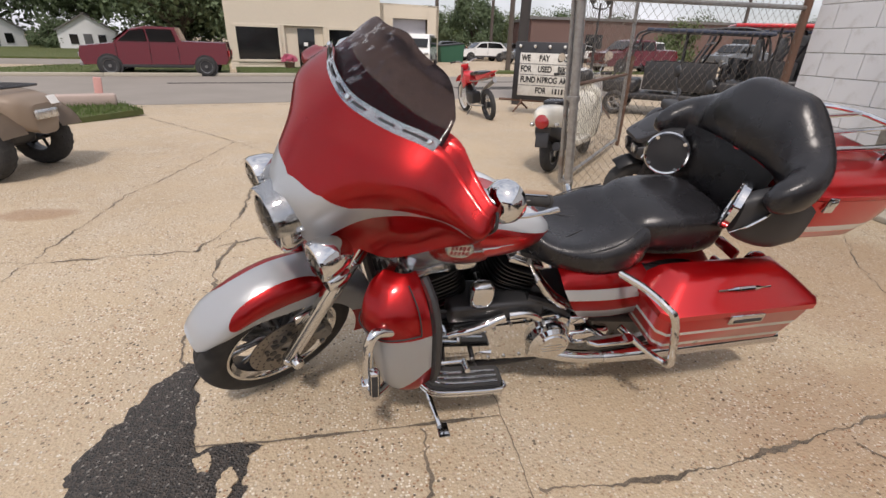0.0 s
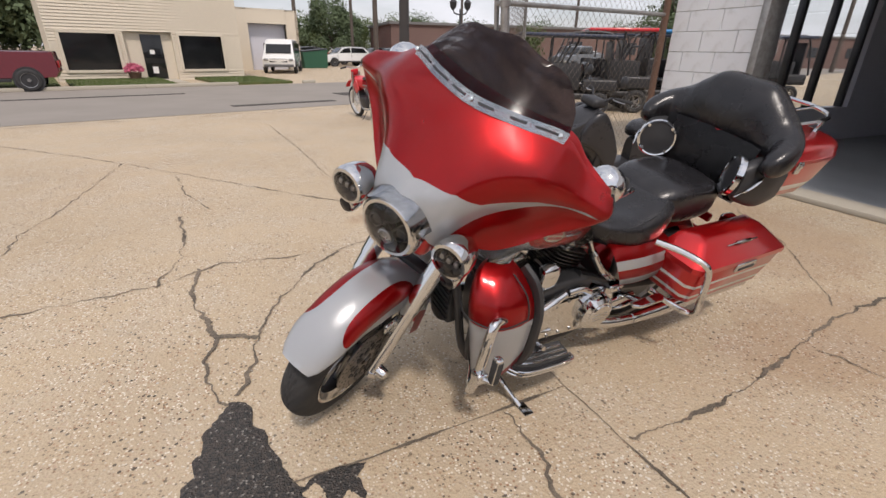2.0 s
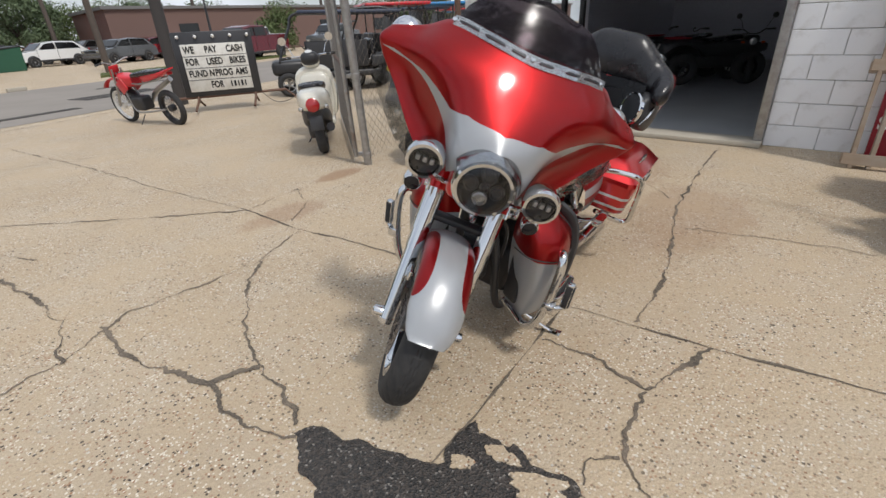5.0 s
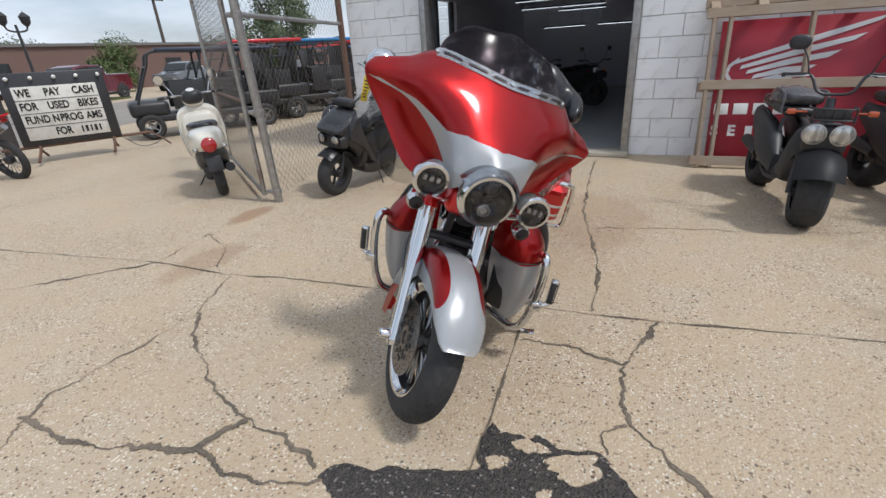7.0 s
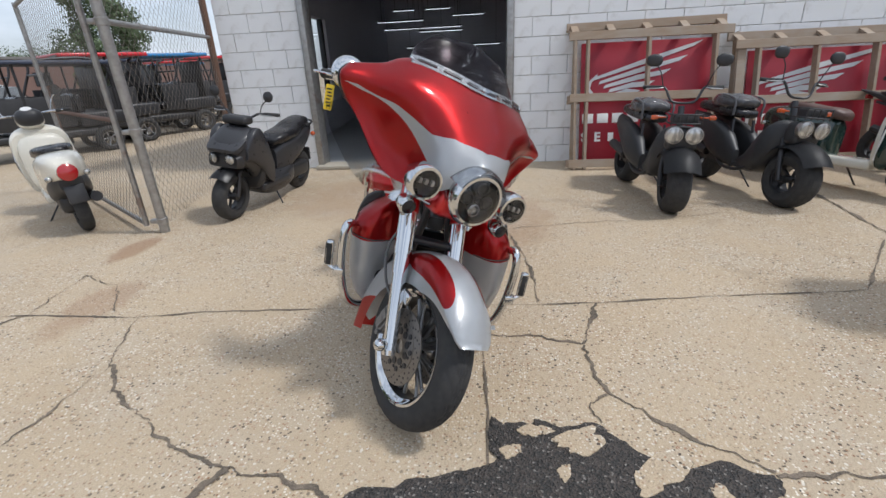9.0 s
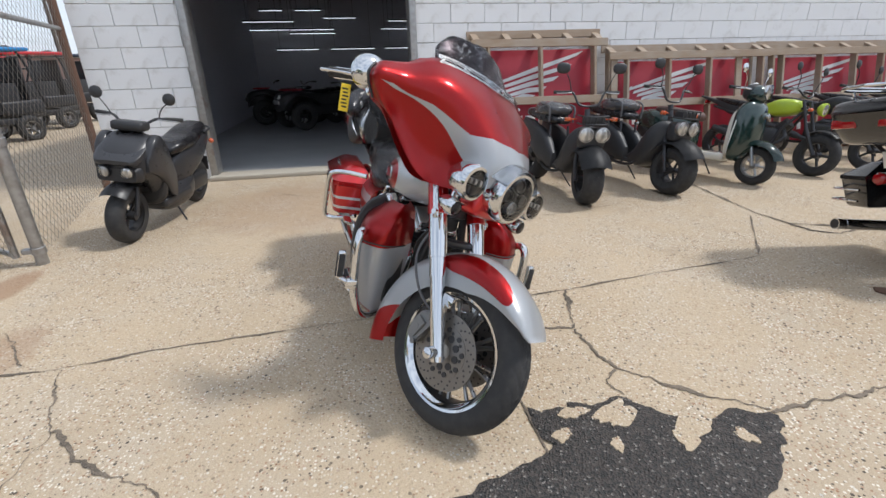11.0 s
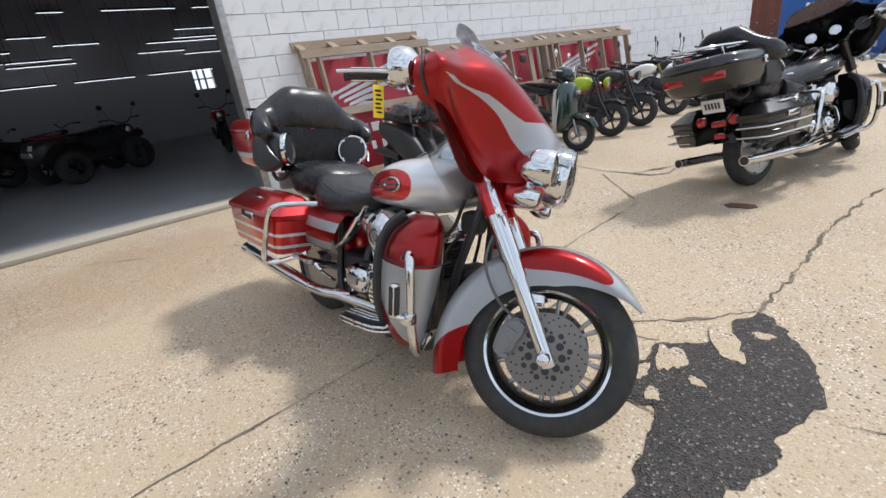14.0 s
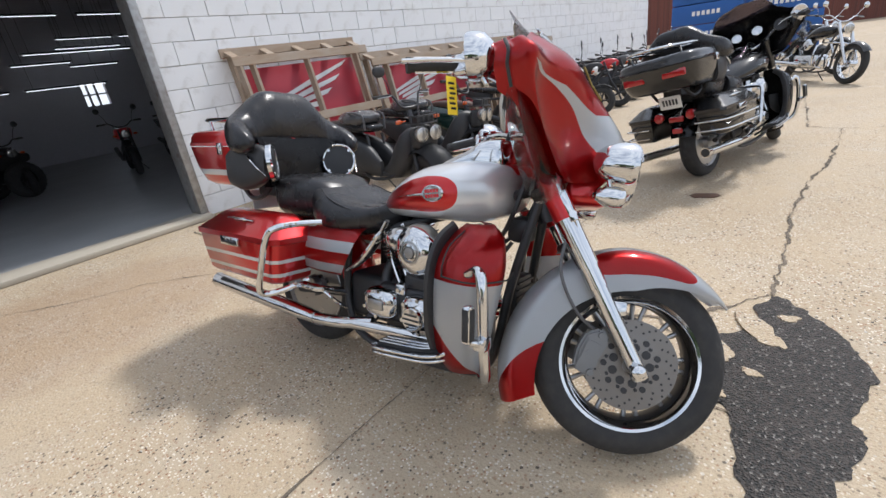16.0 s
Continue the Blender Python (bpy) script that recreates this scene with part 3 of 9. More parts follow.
for i, (px, py, pw, ph, pa) in enumerate(((-0.44, 1.14, 0.07, 0.10, 20), (-0.56, 0.87, 0.06, 0.14, 40), (-0.40, 1.31, 0.03, 0.06, 5), (-0.51, 1.41, 0.030, 0.045, 30), (-0.60, 1.22, 0.022, 0.035, 70), (-0.66, 0.72, 0.030, 0.045, 110))):
    bm = B()
    slab(bm, [(pw * math.cos(t) * (1 + 0.55 * noise.noise(Vector((math.cos(t) * 1.6, math.sin(t) * 1.6, i))) + 0.25 * noise.noise(Vector((math.cos(t) * 5, math.sin(t) * 5, i)))), ph * math.sin(t) * (1 + 0.55 * noise.noise(Vector((math.cos(t) * 1.6, math.sin(t) * 1.6, i + 4))) + 0.25 * noise.noise(Vector((math.cos(t) * 5, math.sin(t) * 5, i + 9))))) for t in (k * 2 * math.pi / 34 for k in range(34))], 0.011)
    solid("concrete_fragment", bm, concrete, "broken piece of concrete standing in the tar", "concrete piece", "structure", m=pose(px, py, 0.004, 0, 0, pa))

# ---- shop building: white block wall with a wide doorway ----
WX, Y0, Y1, D0, D1, DH, WH = 4.9, -13.7, 5.2, 1.17, 3.95, 3.1, 4.6


def wall_piece(bm, y0, y1, z0, z1, x0=WX + 0.012, x1=WX + 0.2):
    box(bm, ((x0 + x1) / 2, (y0 + y1) / 2, (z0 + z1) / 2), (x1 - x0, y1 - y0, z1 - z0))


bm = B()
wall_piece(bm, Y0, D0, 0, WH)
wall_piece(bm, D1, Y1, 0, WH)
wall_piece(bm, D0, D1, DH, WH)
wall_west = solid("wall_west", bm, mortar, "white painted concrete block wall, mortar joints showing", "wall", "structure", smooth=False)
# side wall with a long window, back wall, far end and roof
bm = B()
box(bm, (11.0, Y1 - 0.1, 0.3), (11.8, 0.2, 0.6))
box(bm, (11.0, Y1 - 0.1, 3.5), (11.8, 0.2, 2.2))
box(bm, (13.0, Y1 - 0.1, 1.5), (7.8, 0.2, 1.8))
box(bm, (5.2, Y1 - 0.1, 1.5), (0.2, 0.2, 1.8))
solid("wall_north", bm, dark_inside, "dark side wall of the shop with a wide window", "wall", "structure", smooth=False)
bm = B()
for c_, s_ in (((-4.25, 0.7), (18.7, 1.4)), ((-4.25, 3.3), (18.7, 2.6)), ((-7.4, 1.7), (12.4, 0.6)), ((2.25, 1.7), (5.7, 0.6))):
    box(bm, (16.0, c_[0], c_[1]), (0.2, s_[0], s_[1]))
for y_ in (-0.95, -0.75):
    box(bm, (16.0, y_, 1.7), (0.06, 0.05, 0.6))
box(bm, (16.0, -0.8, 1.7), (0.06, 0.8, 0.04))
solid("wall_east", bm, dark_inside, "dark back wall of the shop with one small barred window", "wall", "structure", smooth=False)
# strip lights hung in rows at the back of the shop
tube_glow = Mat("lit strip tube", (0.9, 0.9, 0.9), 0.4)
tube_glow.b.inputs["Emission Color"].default_value = (0.93, 0.97, 1.0, 1)
tube_glow.b.inputs["Emission Strength"].default_value = 1.25
rnd = random.Random(3)
for row, (x, z) in enumerate(((15.5, 3.12), (14.6, 2.72), (15.2, 2.42), (13.8, 3.45), (15.6, 2.9), (15.6, 2.56), (15.4, 1.95))):
    y = -7.5 + 0.7 * row
    while y < 4.6:
        n = rnd.uniform(0.5, 1.9)
        light = thing("strip_light", pose(x, y, z), "lit white strip light hanging in the shop", "ceiling light", "strip lights in the shop")
        bm = B()
        box(bm, (0, 0, 0.035), (0.10, n, 0.03), 0.006)
        part("housing", bm, dark_metal, light)
        bm = B()
        rod(bm, (0, -n / 2 + 0.03, 0), (0, n / 2 - 0.03, 0), 0.007, 8)
        part("tube", bm, tube_glow, light, "lit tube")
        for e in (-1, 1):
            bm = B()
            rod(bm, (0, e * n * 0.4, 0.05), (0, e * n * 0.4, WH - z), 0.004, 4)
            part("hanger", bm, dark_metal, light)
        y += n + rnd.choice((0.12, 0.3, 1.6, 2.8))
bm = B()
box(bm, (10.5, Y0 + 0.1, WH / 2), (11.0, 0.2, WH))
solid("wall_south", bm, dark_inside, "far end wall of the shop", "wall", "structure", smooth=False)
bm = B()
box(bm, (10.5, -4.25, WH + 0.1), (11.6, 19.3, 0.2))
solid("ceiling", bm, dark_inside, "dark flat roof of the shop", "ceiling", "structure", smooth=False)
bm = B()
box(bm, (10.4, -4.25, 0.015), (11.0, 18.6, 0.07))
solid("floor", bm, shop_floor, "smooth grey shop floor behind the doorway", "floor", "structure", smooth=False)
bm = B()
box(bm, (WX - 0.04, (D0 + D1) / 2, 0.03), (0.34, D1 - D0 + 0.1, 0.06), 0.015)
solid("door_threshold", bm, kerb_stone, "worn concrete threshold of the doorway", "threshold", "structure")
door_1 = thing("door_1", Matrix(), "tall open doorway with a worn grey steel frame", "door", kind="structure")
for y in (D0, D1):
    bm = B()
    box(bm, (WX + 0.06, y, DH / 2), (0.30, 0.09, DH), 0.012)
    part("jamb", bm, galv, door_1)
bm = B()
box(bm, (WX + 0.06, (D0 + D1) / 2, DH), (0.30, D1 - D0, 0.1), 0.012)
part("lintel", bm, galv, door_1)
window_1 = thing("window_1", Matrix(), "wide shop window with dark frame bars", "window", kind="structure")
for x in (5.35, 6.2, 6.3, 7.3, 8.1, 9.0):
    bm = B()
    box(bm, (x, Y1 - 0.1, 1.5), (0.07, 0.12, 1.8), 0.006)
    part("window_frame", bm, dark_metal, window_1)
bm = B()
box(bm, (7.2, Y1 - 0.1, 1.5), (3.7, 0.012, 1.78))
pane = part("pane", bm, glass, window_1)
pane.visible_shadow = False

# single blocks, nearest stretch as parts, the rest joined
block_me = {}


def block_mesh(w):
    if w not in block_me:
        bm = B()
        box(bm, (0, 0, 0), (0.03, w - 0.007, 0.236 - 0.007), 0.004, 1)
        block_me[w] = finish("block", bm, block_paint, True, 30)
    return block_me[w]


CH, CW = 0.236, 0.472
rest = B()
rnd = random.Random(11)
count = 0
for row in range(int(WH / CH)):
    z = (row + 0.5) * CH
    for y0, y1 in ([(Y0, D0 - 0.05), (D1 + 0.05, Y1)] if z < DH + 0.05 else [(Y0, Y1)]):
        y = y1 - (CW / 2 if row % 2 else 0)
        spans = [(y1, y)] if row % 2 else []
        while y > y0 + 0.02:
            spans.append((y, max(y0, y - CW)))
            y -= CW
        for a, b in spans:
            w = round(a - b, 3)
            if w < 0.05:
                continue
            c = Vector((WX + 0.002 + rnd.uniform(-0.002, 0.002), (a + b) / 2, z))
            if c.y > -2.6 and z < 2.75 and count < 290:
                count += 1
                ob = new("block", block_mesh(w))
                ob.parent = wall_west
                ob.matrix_basis = Matrix.Translation(c)
            else:
                box(rest, c, (0.03, w - 0.007, CH - 0.007))
tagged(part("blockwork", rest, block_paint, wall_west, "white painted concrete blocks", smooth=False), kind="stuff")


# ---- touring motorcycle: x ahead, y to its left, z up, front axle over the origin ----
RAKE_A = Vector((-0.4384, 0, 0.8988))
AXLE = Vector((0, 0, 0.322))


def turned(deg):
    return Matrix.Translation(AXLE) @ Matrix.Rotation(radians(deg), 4, RAKE_A) @ Matrix.Translation(-AXLE)


def plain_tyre(bm, c, R, w, rim):
    """A smooth round-shouldered tyre about the y axis."""
    prof = []
    for k in range(13):
        t = math.pi * k / 12
        prof.append((rim + (R - rim) * max(0.0, math.sin(t)) ** 0.55, -w / 2 * math.cos(t) * (1.0 if 0 < k < 12 else 0.82)))
    lathe(bm, prof, c, (0, 1, 0), 36)
    return bm


def wheel_tyre(bm, c, R, w, rim, n=28):
    """A road tyre about the y axis, its zigzag and slanted grooves moulded into the crown."""
    rows = []
    steps = n * 7
    for i in range(steps):
        a = 2 * math.pi * i / steps
        row = []
        for k in range(33):
            t = math.pi * k / 32
            q = -math.cos(t)
            r = rim + (R - rim) * max(0.0, math.sin(t)) ** 0.55
            y = w / 2 * q * (1.0 if 0 < k < 32 else 0.82)
            side = 0.5 if q > 0 else 0.0
            ph = (i / 7 + side + abs(q) * 1.9) % 1.0
            zig = 0.14 + 0.05 * math.sin(2 * math.pi * i / 7)
            if (0.22 < abs(q) < 0.86 and ph < 0.16) or abs(abs(q) - zig) < 0.035:
                r -= 0.0042
            row.append(Vector(c) + Vector((math.sin(a) * r, y, math.cos(a) * r)))
        rows.append(row)
    rows.append(rows[0])
    grid(bm, rows)
    bmesh.ops.remove_doubles(bm, verts=bm.verts[:], dist=1e-5)
    return bm


def fmap(m, bm):
    return moved(bm, m)


def tourer(name, place, label, group, steer, red=True):
    root = thing(name, place, label, "motorcycle", group)
    S = turned(steer)
    I = Matrix()
    if red:
        fairing_mat = two_tone("fairing paint", lambda u, v: band_fairing(u, v))
        fender_mat = two_tone("front fender paint", lambda u, v: band_fender(u, v))
        tank_mat = two_tone("tank paint", lambda u, v: band_tank(u, v), SILVER, RED)
        bag_mat = two_tone("saddlebag paint", lambda u, v: stripes(v, ((0.490, 0.024), (0.305, 0.024))))
        side_mat = two_tone("side cover paint", lambda u, v: stripes(v, ((0.55, 0.07), (0.27, 0.06))))
        lower_mat = two_tone("leg fairing paint", lambda u, v: (v < 0.56) * ((v - u * 0.55) > -0.22))
        pak_mat = two_tone("trunk paint", lambda u, v: stripes(v, ((0.34, 0.075),)))
        plain = red_paint
    else:
        fairing_mat = fender_mat = tank_mat = bag_mat = side_mat = lower_mat = pak_mat = plain = black_paint

    # front wheel
    fw = part("front_wheel", fmap(S, wheel_tyre(B(), AXLE, 0.320, 0.135, 0.222)), rubber, root, "black front road tyre with slanted grooves", angle=28)
    bm = B()
    for s in (-1, 1):
        lathe(bm, [(0.226, s * 0.052), (0.230, s * 0.056), (0.229, s * 0.062), (0.219, s * 0.060), (0.212, s * 0.050), (0.204, s * 0.044), (0.200, s * 0.040), (0.199, 0.0)], AXLE, (0, 1, 0), 56)
    part("rim", fmap(S, bm), chrome, fw, "polished wheel rim")
    bm = B()
    lathe(bm, [(0.1985, -0.040), (0.1945, -0.020), (0.1945, 0.020), (0.1985, 0.040)], AXLE, (0, 1, 0), 56)
    part("rim_barrel", fmap(S, bm), dark_metal, fw, "dark inner barrel of the rim")
    for i in range(9):
        a = 2 * math.pi * i / 9
        d = Vector((math.cos(a), 0, math.sin(a)))
        side_ = Vector((-math.sin(a), 0, math.cos(a)))
        bm = B()
        for e in (-1, 1):
            tube(bm, [AXLE + d * 0.04 + side_ * 0.006 * e, AXLE + d * 0.12 + side_ * 0.010 * e, AXLE + d * 0.197 + side_ * 0.022 * e], [0.012, 0.009, 0.008, 0.009], 8, 4)
        part("spoke", fmap(S, bm), alloy, fw, "slim forked alloy spoke")
    part("hub", fmap(S, lathe(B(), [(0, -0.075), (0.045, -0.075), (0.05, -0.05), (0.034, -0.03), (0.034, 0.03), (0.05, 0.05), (0.045, 0.075), (0, 0.075)], AXLE, (0, 1, 0), 24)), alloy, fw)
    for s in (-1, 1):
        bm = B()
        y = s * 0.078
        lathe(bm, [(0.100, y - 0.0025), (0.150, y - 0.0025), (0.150, y + 0.0025), (0.100, y + 0.0025), (0.100, y - 0.0025)], AXLE, (0, 1, 0), 48)
        disc = part("brake_disc", fmap(S, bm), disc_steel, fw, "drilled steel brake disc", smooth=True)
        bm = B()
        for ring, k, rr in ((0.140, 18, 0.0042), (0.127, 18, 0.0042), (0.114, 18, 0.0042)):
            for i in range(k):
                a = 2 * math.pi * (i + (0.33 if ring == 0.127 else 0.66 if ring == 0.114 else 0)) / k
                p = AXLE + Vector((math.cos(a) * ring, y, math.sin(a) * ring))
                rod(bm, p + Vector((0, -0.0036, 0)), p + Vector((0, 0.0036, 0)), rr, 6)
        tagged(part("drilled_hole", fmap(S, bm), black_plastic, disc, "dark holes drilled in the disc"), kind="stuff")
        bm = B()
        lathe(bm, [(0.028, y - 0.006), (0.102, y - 0.004), (0.102, y + 0.004), (0.028, y + 0.006), (0.028, y - 0.006)], AXLE, (0, 1, 0), 40)
        part("disc_carrier", fmap(S, bm), disc_steel, disc, "drilled grey disc carrier")
        bm = B()
        for i in range(9):
            for ring, off, rr in ((0.060, 0.0, 0.0145), (0.087, 0.5, 0.0105), (0.082, 0.12, 0.006)):
                a = 2 * math.pi * (i + off) / 9
                p = AXLE + Vector((math.cos(a) * ring, y, math.sin(a) * ring))
                rod(bm, p + Vector((0, -0.008, 0)), p + Vector((0, 0.008, 0)), rr, 10)
        tagged(part("carrier_hole", fmap(S, bm), dark_metal, disc), kind="stuff")
        # caliper behind the fork leg
        bm = B()
        m = Matrix.Translation(AXLE + Vector((-0.132, s * 0.068, 0.030))) @ Matrix.Rotation(radians(18), 4, (0, 1, 0)) @ Matrix(((1, 0, 0, 0), (0, 0, s, 0), (0, 1, 0, 0), (0, 0, 0, 1))) @ Matrix.Scale(0.84, 4)
        slab(bm, [(-0.045, -0.080), (0.018, -0.092), (0.036, -0.050), (0.030, 0.055), (0.040, 0.095), (-0.004, 0.105), (-0.050, 0.070), (-0.060, 0.0)], 0.055, m, 0.010)
        slab(bm, [(-0.040, -0.050), (0.010, -0.055), (0.016, 0.045), (-0.038, 0.050)], 0.010, m @ Matrix.Translation((0, 0, 0.054)), 0.003)
        for px_, pz_ in ((0.020, -0.070), (0.008, 0.080), (-0.012, 0.0)):
            rod(bm, m @ Vector((px_, pz_, 0.05)), m @ Vector((px_, pz_, 0.066)), 0.011, 10)
        part("caliper", fmap(S, bm), cast_grey, root, "polished brake caliper")
    # fork legs: bright sliders below, painted or bright covers above
    fdir = Vector((-0.489, 0, 0.872))
    for s in (-1, 1):
        foot = AXLE + Vector((0.012, s * 0.128, -0.012))
        bm = B()
        rod(bm, foot, foot + fdir * 0.30, 0.0265, 20, 0.030)
        rod(bm, foot + fdir * 0.30, foot + fdir * 0.375, 0.033, 20)
        lathe(bm, [(0.0, -0.02), (0.026, -0.02), (0.03, 0.0), (0.0, 0.0)], foot, fdir, 16)
        part("fork_slider", fmap(S, bm), chrome, root, "chrome lower fork leg")
        bm = B()
        rod(bm, foot + fdir * 0.375, foot + fdir * 0.545, 0.037, 20)
        part("fork_cover", fmap(S, bm), chrome, root, "chrome fork cover")
        bm = B()
        rod(bm, foot + fdir * 0.545, foot + fdir * 0.86, 0.041, 20)
        up_cover = part("fork_upper_cover", fmap(S, bm), plain, root, "painted upper fork cover")
        bm = B()
        box(bm, foot + fdir * 0.62 + Vector((0.02, s * 0.035, 0)), (0.028, 0.012, 0.17), 0.01, 2, Matrix.Rotation(-0.51, 4, (0, 1, 0)))
        for k in (0.56, 0.68):
            rod(bm, foot + fdir * k + Vector((0.022, s * 0.038, 0)), foot + fdir * k + Vector((0.022, s * 0.05, 0)), 0.012, 12)
        part("lamp_bracket", fmap(S, bm), chrome, root, "chrome bracket with round bolts")
        bm = B()
        lathe(bm, [(0.0, 0.034), (0.012, 0.033), (0.021, 0.026), (0.024, 0.012), (0.024, -0.01), (0.0, -0.01)], AXLE + Vector((0, s * 0.158, 0)), (0, s, 0), 20)
        part("axle_cap", fmap(S, bm), chrome, root, "domed chrome axle cap")
    bm = B()
    for z, w in ((0.70, 0.30), (0.905, 0.28)):
        box(bm, AXLE + fdir * (z - 0.30) + Vector((-0.03, 0, 0.02)), (0.05, w * 0.8, 0.030), 0.012)
    part("fork_yoke", fmap(S, bm), dark_metal, root)
    bm = B()
    tube(bm, [AXLE + Vector((-0.12, -0.09, 0.10)), AXLE + Vector((-0.20, -0.13, 0.17)), AXLE + Vector((-0.26, -0.15, 0.30)), AXLE + Vector((-0.24, -0.12, 0.46)), AXLE + Vector((-0.29, -0.08, 0.55))], 0.0055, 8)
    part("brake_hose", fmap(S, bm), grey_plastic, root, "grey brake hose")

    # front fender: a deep skirted arc over the wheel
    bm = B()
    rows = []
    n = 44
    for i in range(n + 1):
        f = i / n
        a = radians(36 + (204 - 36) * f)
        R = 0.372 + 0.020 * min(1, f / 0.35) + 0.062 * max(0, (f - 0.45) / 0.55) ** 1.6
        total = 0.145 * min(1, f / 0.33) ** 0.75 - 0.02 * max(0, (f - 0.4) / 0.6)
        crown = min(0.055, 0.012 + total * 0.5)
        drop = max(0.004, total - crown)
        half = 0.098 * (0.62 + 0.38 * min(1, math.sqrt(f / 0.10)))
        row = []
        for k in range(25):
            u = k / 24 * 2 - 1
            ang = u * math.pi / 2
            if abs(u) <= 0.62:
                q = u / 0.62
                y, dr = half * math.sin(q * math.pi / 2), crown * (1 - math.cos(q * math.pi / 2))
            else:
                q = (abs(u) - 0.62) / 0.38
                y, dr = math.copysign(half * (1 - 0.03 * q), u), crown + drop * q
            r = R - dr
            row.append(AXLE + Vector((math.cos(a) * r, y, math.sin(a) * r)))
        rows.append(row)
    grid(bm, rows)
    bmesh.ops.solidify(bm, geom=bm.faces[:], thickness=-0.006)
    part("front_fender", fmap(S, bm), fender_mat, root, "deep red and silver front fender" if red else "black front fender", angle=60)
    for s in (-1, 1):
        bm = B()
        box(bm, AXLE + Vector((-0.075, s * 0.103, 0.185)), (0.085, 0.02, 0.05), 0.009)
        part("fender_bracket", fmap(S, bm), chrome, root, "chrome fender bracket")

    # fairing: outer shell from the headlight to the swept wings
    keys = [  # stations from the middle outwards, each from the lower edge to the upper edge
        [(-0.055, 0.0, 1.075), (-0.100, 0.0, 1.115), (-0.170, 0.0, 1.185), (-0.245, 0.0, 1.262), (-0.315, 0.0, 1.325)],
        [(-0.100, 0.120, 0.945), (-0.108, 0.132, 1.050), (-0.160, 0.142, 1.145), (-0.245, 0.148, 1.245), (-0.345, 0.150, 1.330)],
        [(-0.238, 0.182, 0.895), (-0.265, 0.205, 1.000), (-0.258, 0.252, 1.122), (-0.285, 0.292, 1.232), (-0.415, 0.285, 1.322)],
        [(-0.305, 0.280, 0.912), (-0.355, 0.325, 1.005), (-0.385, 0.378, 1.110), (-0.372, 0.408, 1.195), (-0.438, 0.370, 1.266)],
        [(-0.395, 0.415, 1.055), (-0.405, 0.455, 1.092), (-0.412, 0.490, 1.138), (-0.412, 0.506, 1.182), (-0.448, 0.480, 1.220)],
        [(-0.455, 0.455, 1.092), (-0.462, 0.470, 1.114), (-0.470, 0.488, 1.142), (-0.470, 0.498, 1.176), (-0.482, 0.476, 1.208)],
    ]
    cols = [smooth_path(k, 6) for k in keys]
    nv = len(cols[0])
    full = []
    for j in range(nv):
        half = [c[j] for c in cols]
        mirror = [Vector((p.x, -p.y, p.z)) for p in half[:0:-1]]
        full.append(smooth_path(mirror + half, 6))
    bm = B()
    grid(bm, full)
    bmesh.ops.solidify(bm, geom=bm.faces[:], thickness=-0.006)
    fairing = part("fairing", fmap(S, bm), fairing_mat, root, "candy red bat-wing fairing with a silver flash" if red else "black bat-wing fairing", angle=60)
    # inner fairing behind it, with dials
    bm = B()
    inn = []
    for j in range(nv):
        row = []
        for p in full[j]:
            k = min(1.0, abs(p.y) / 0.48)
            row.append(Vector((p.x - 0.015 - 0.11 * (1 - k) ** 1.2 - 0.030 * k, p.y * 0.955, p.z - 0.012 + 0.01 * k)))
        inn.append(row)
    grid(bm, inn)
    bmesh.ops.solidify(bm, geom=bm.faces[:], thickness=0.006)
    part("inner_fairing", fmap(S, bm), plain, fairing, "inner fairing panel", angle=60)
    for sgn in (0, -1):
        bm = B()
        tube(bm, [full[j][sgn] + Vector((-0.010, 0, 0)) for j in range(0, nv, 3)], 0.005, 8, 3)
        part("edge_seal", fmap(S, bm), black_plastic, fairing, "black rubber seal on the fairing edge")
        # clear deflector under the wing
        low_edge = full[0][:19] if sgn == 0 else full[0][-19:]
        if sgn == 0:
            low_edge = low_edge[::-1]
        bm = B()
        rows = []
        for k in range(6):
            f = k / 5
            rows.append([p + Vector((-0.020 - 0.05 * f * math.sin(math.pi * min(1, 0.12 + 0.88 * j / 18)), (1 if p.y > 0 else -1) * (0.055 * f) * (j / 18) ** 0.8, 0.006 - 0.115 * f * math.sin(math.pi * (0.08 + 0.80 * j / 18)) ** 0.8)) for j, p in enumerate(low_edge)])
        grid(bm, rows)
        bmesh.ops.solidify(bm, geom=bm.faces[:], thickness=0.003)
        part("wind_deflector", fmap(S, bm), clear_sheet, fairing, "clear plastic wind deflector under the wing").visible_shadow = False
    bm = B()
    low = [Vector((p.x - 0.05, p.y * 0.92, p.z + 0.02)) for p in full[0]]
    low2 = [Vector((p.x - 0.055 - 0.145 * max(0.0, 1 - abs(p.y) / 0.30), p.y * 0.88, p.z + 0.03)) for p in full[0]]
    grid(bm, [low, low2])
    part("fairing_underside", fmap(S, bm), black_plastic, fairing)
    for y, z, r in ((-0.28, 1.14, 0.055), (0.28, 1.14, 0.055), (-0.09, 1.17, 0.045), (0.09, 1.17, 0.045)):
        bm = B()
        lathe(bm, [(r, 0.0), (r, 0.014), (r * 0.86, 0.016), (r * 0.84, 0.008), (0, 0.006)], (-0.385 - 0.28 * abs(y), y, z), (-1, 0, 0.25), 24)
        part("dial", fmap(S, bm), chrome if abs(y) < 0.2 else black_plastic, fairing, "round dial with a bright bezel")
    # headlight
    hc = Vector((-0.075, 0, 0.960))
    hd = Vector((0.965, 0, -0.06))
    bm = B()
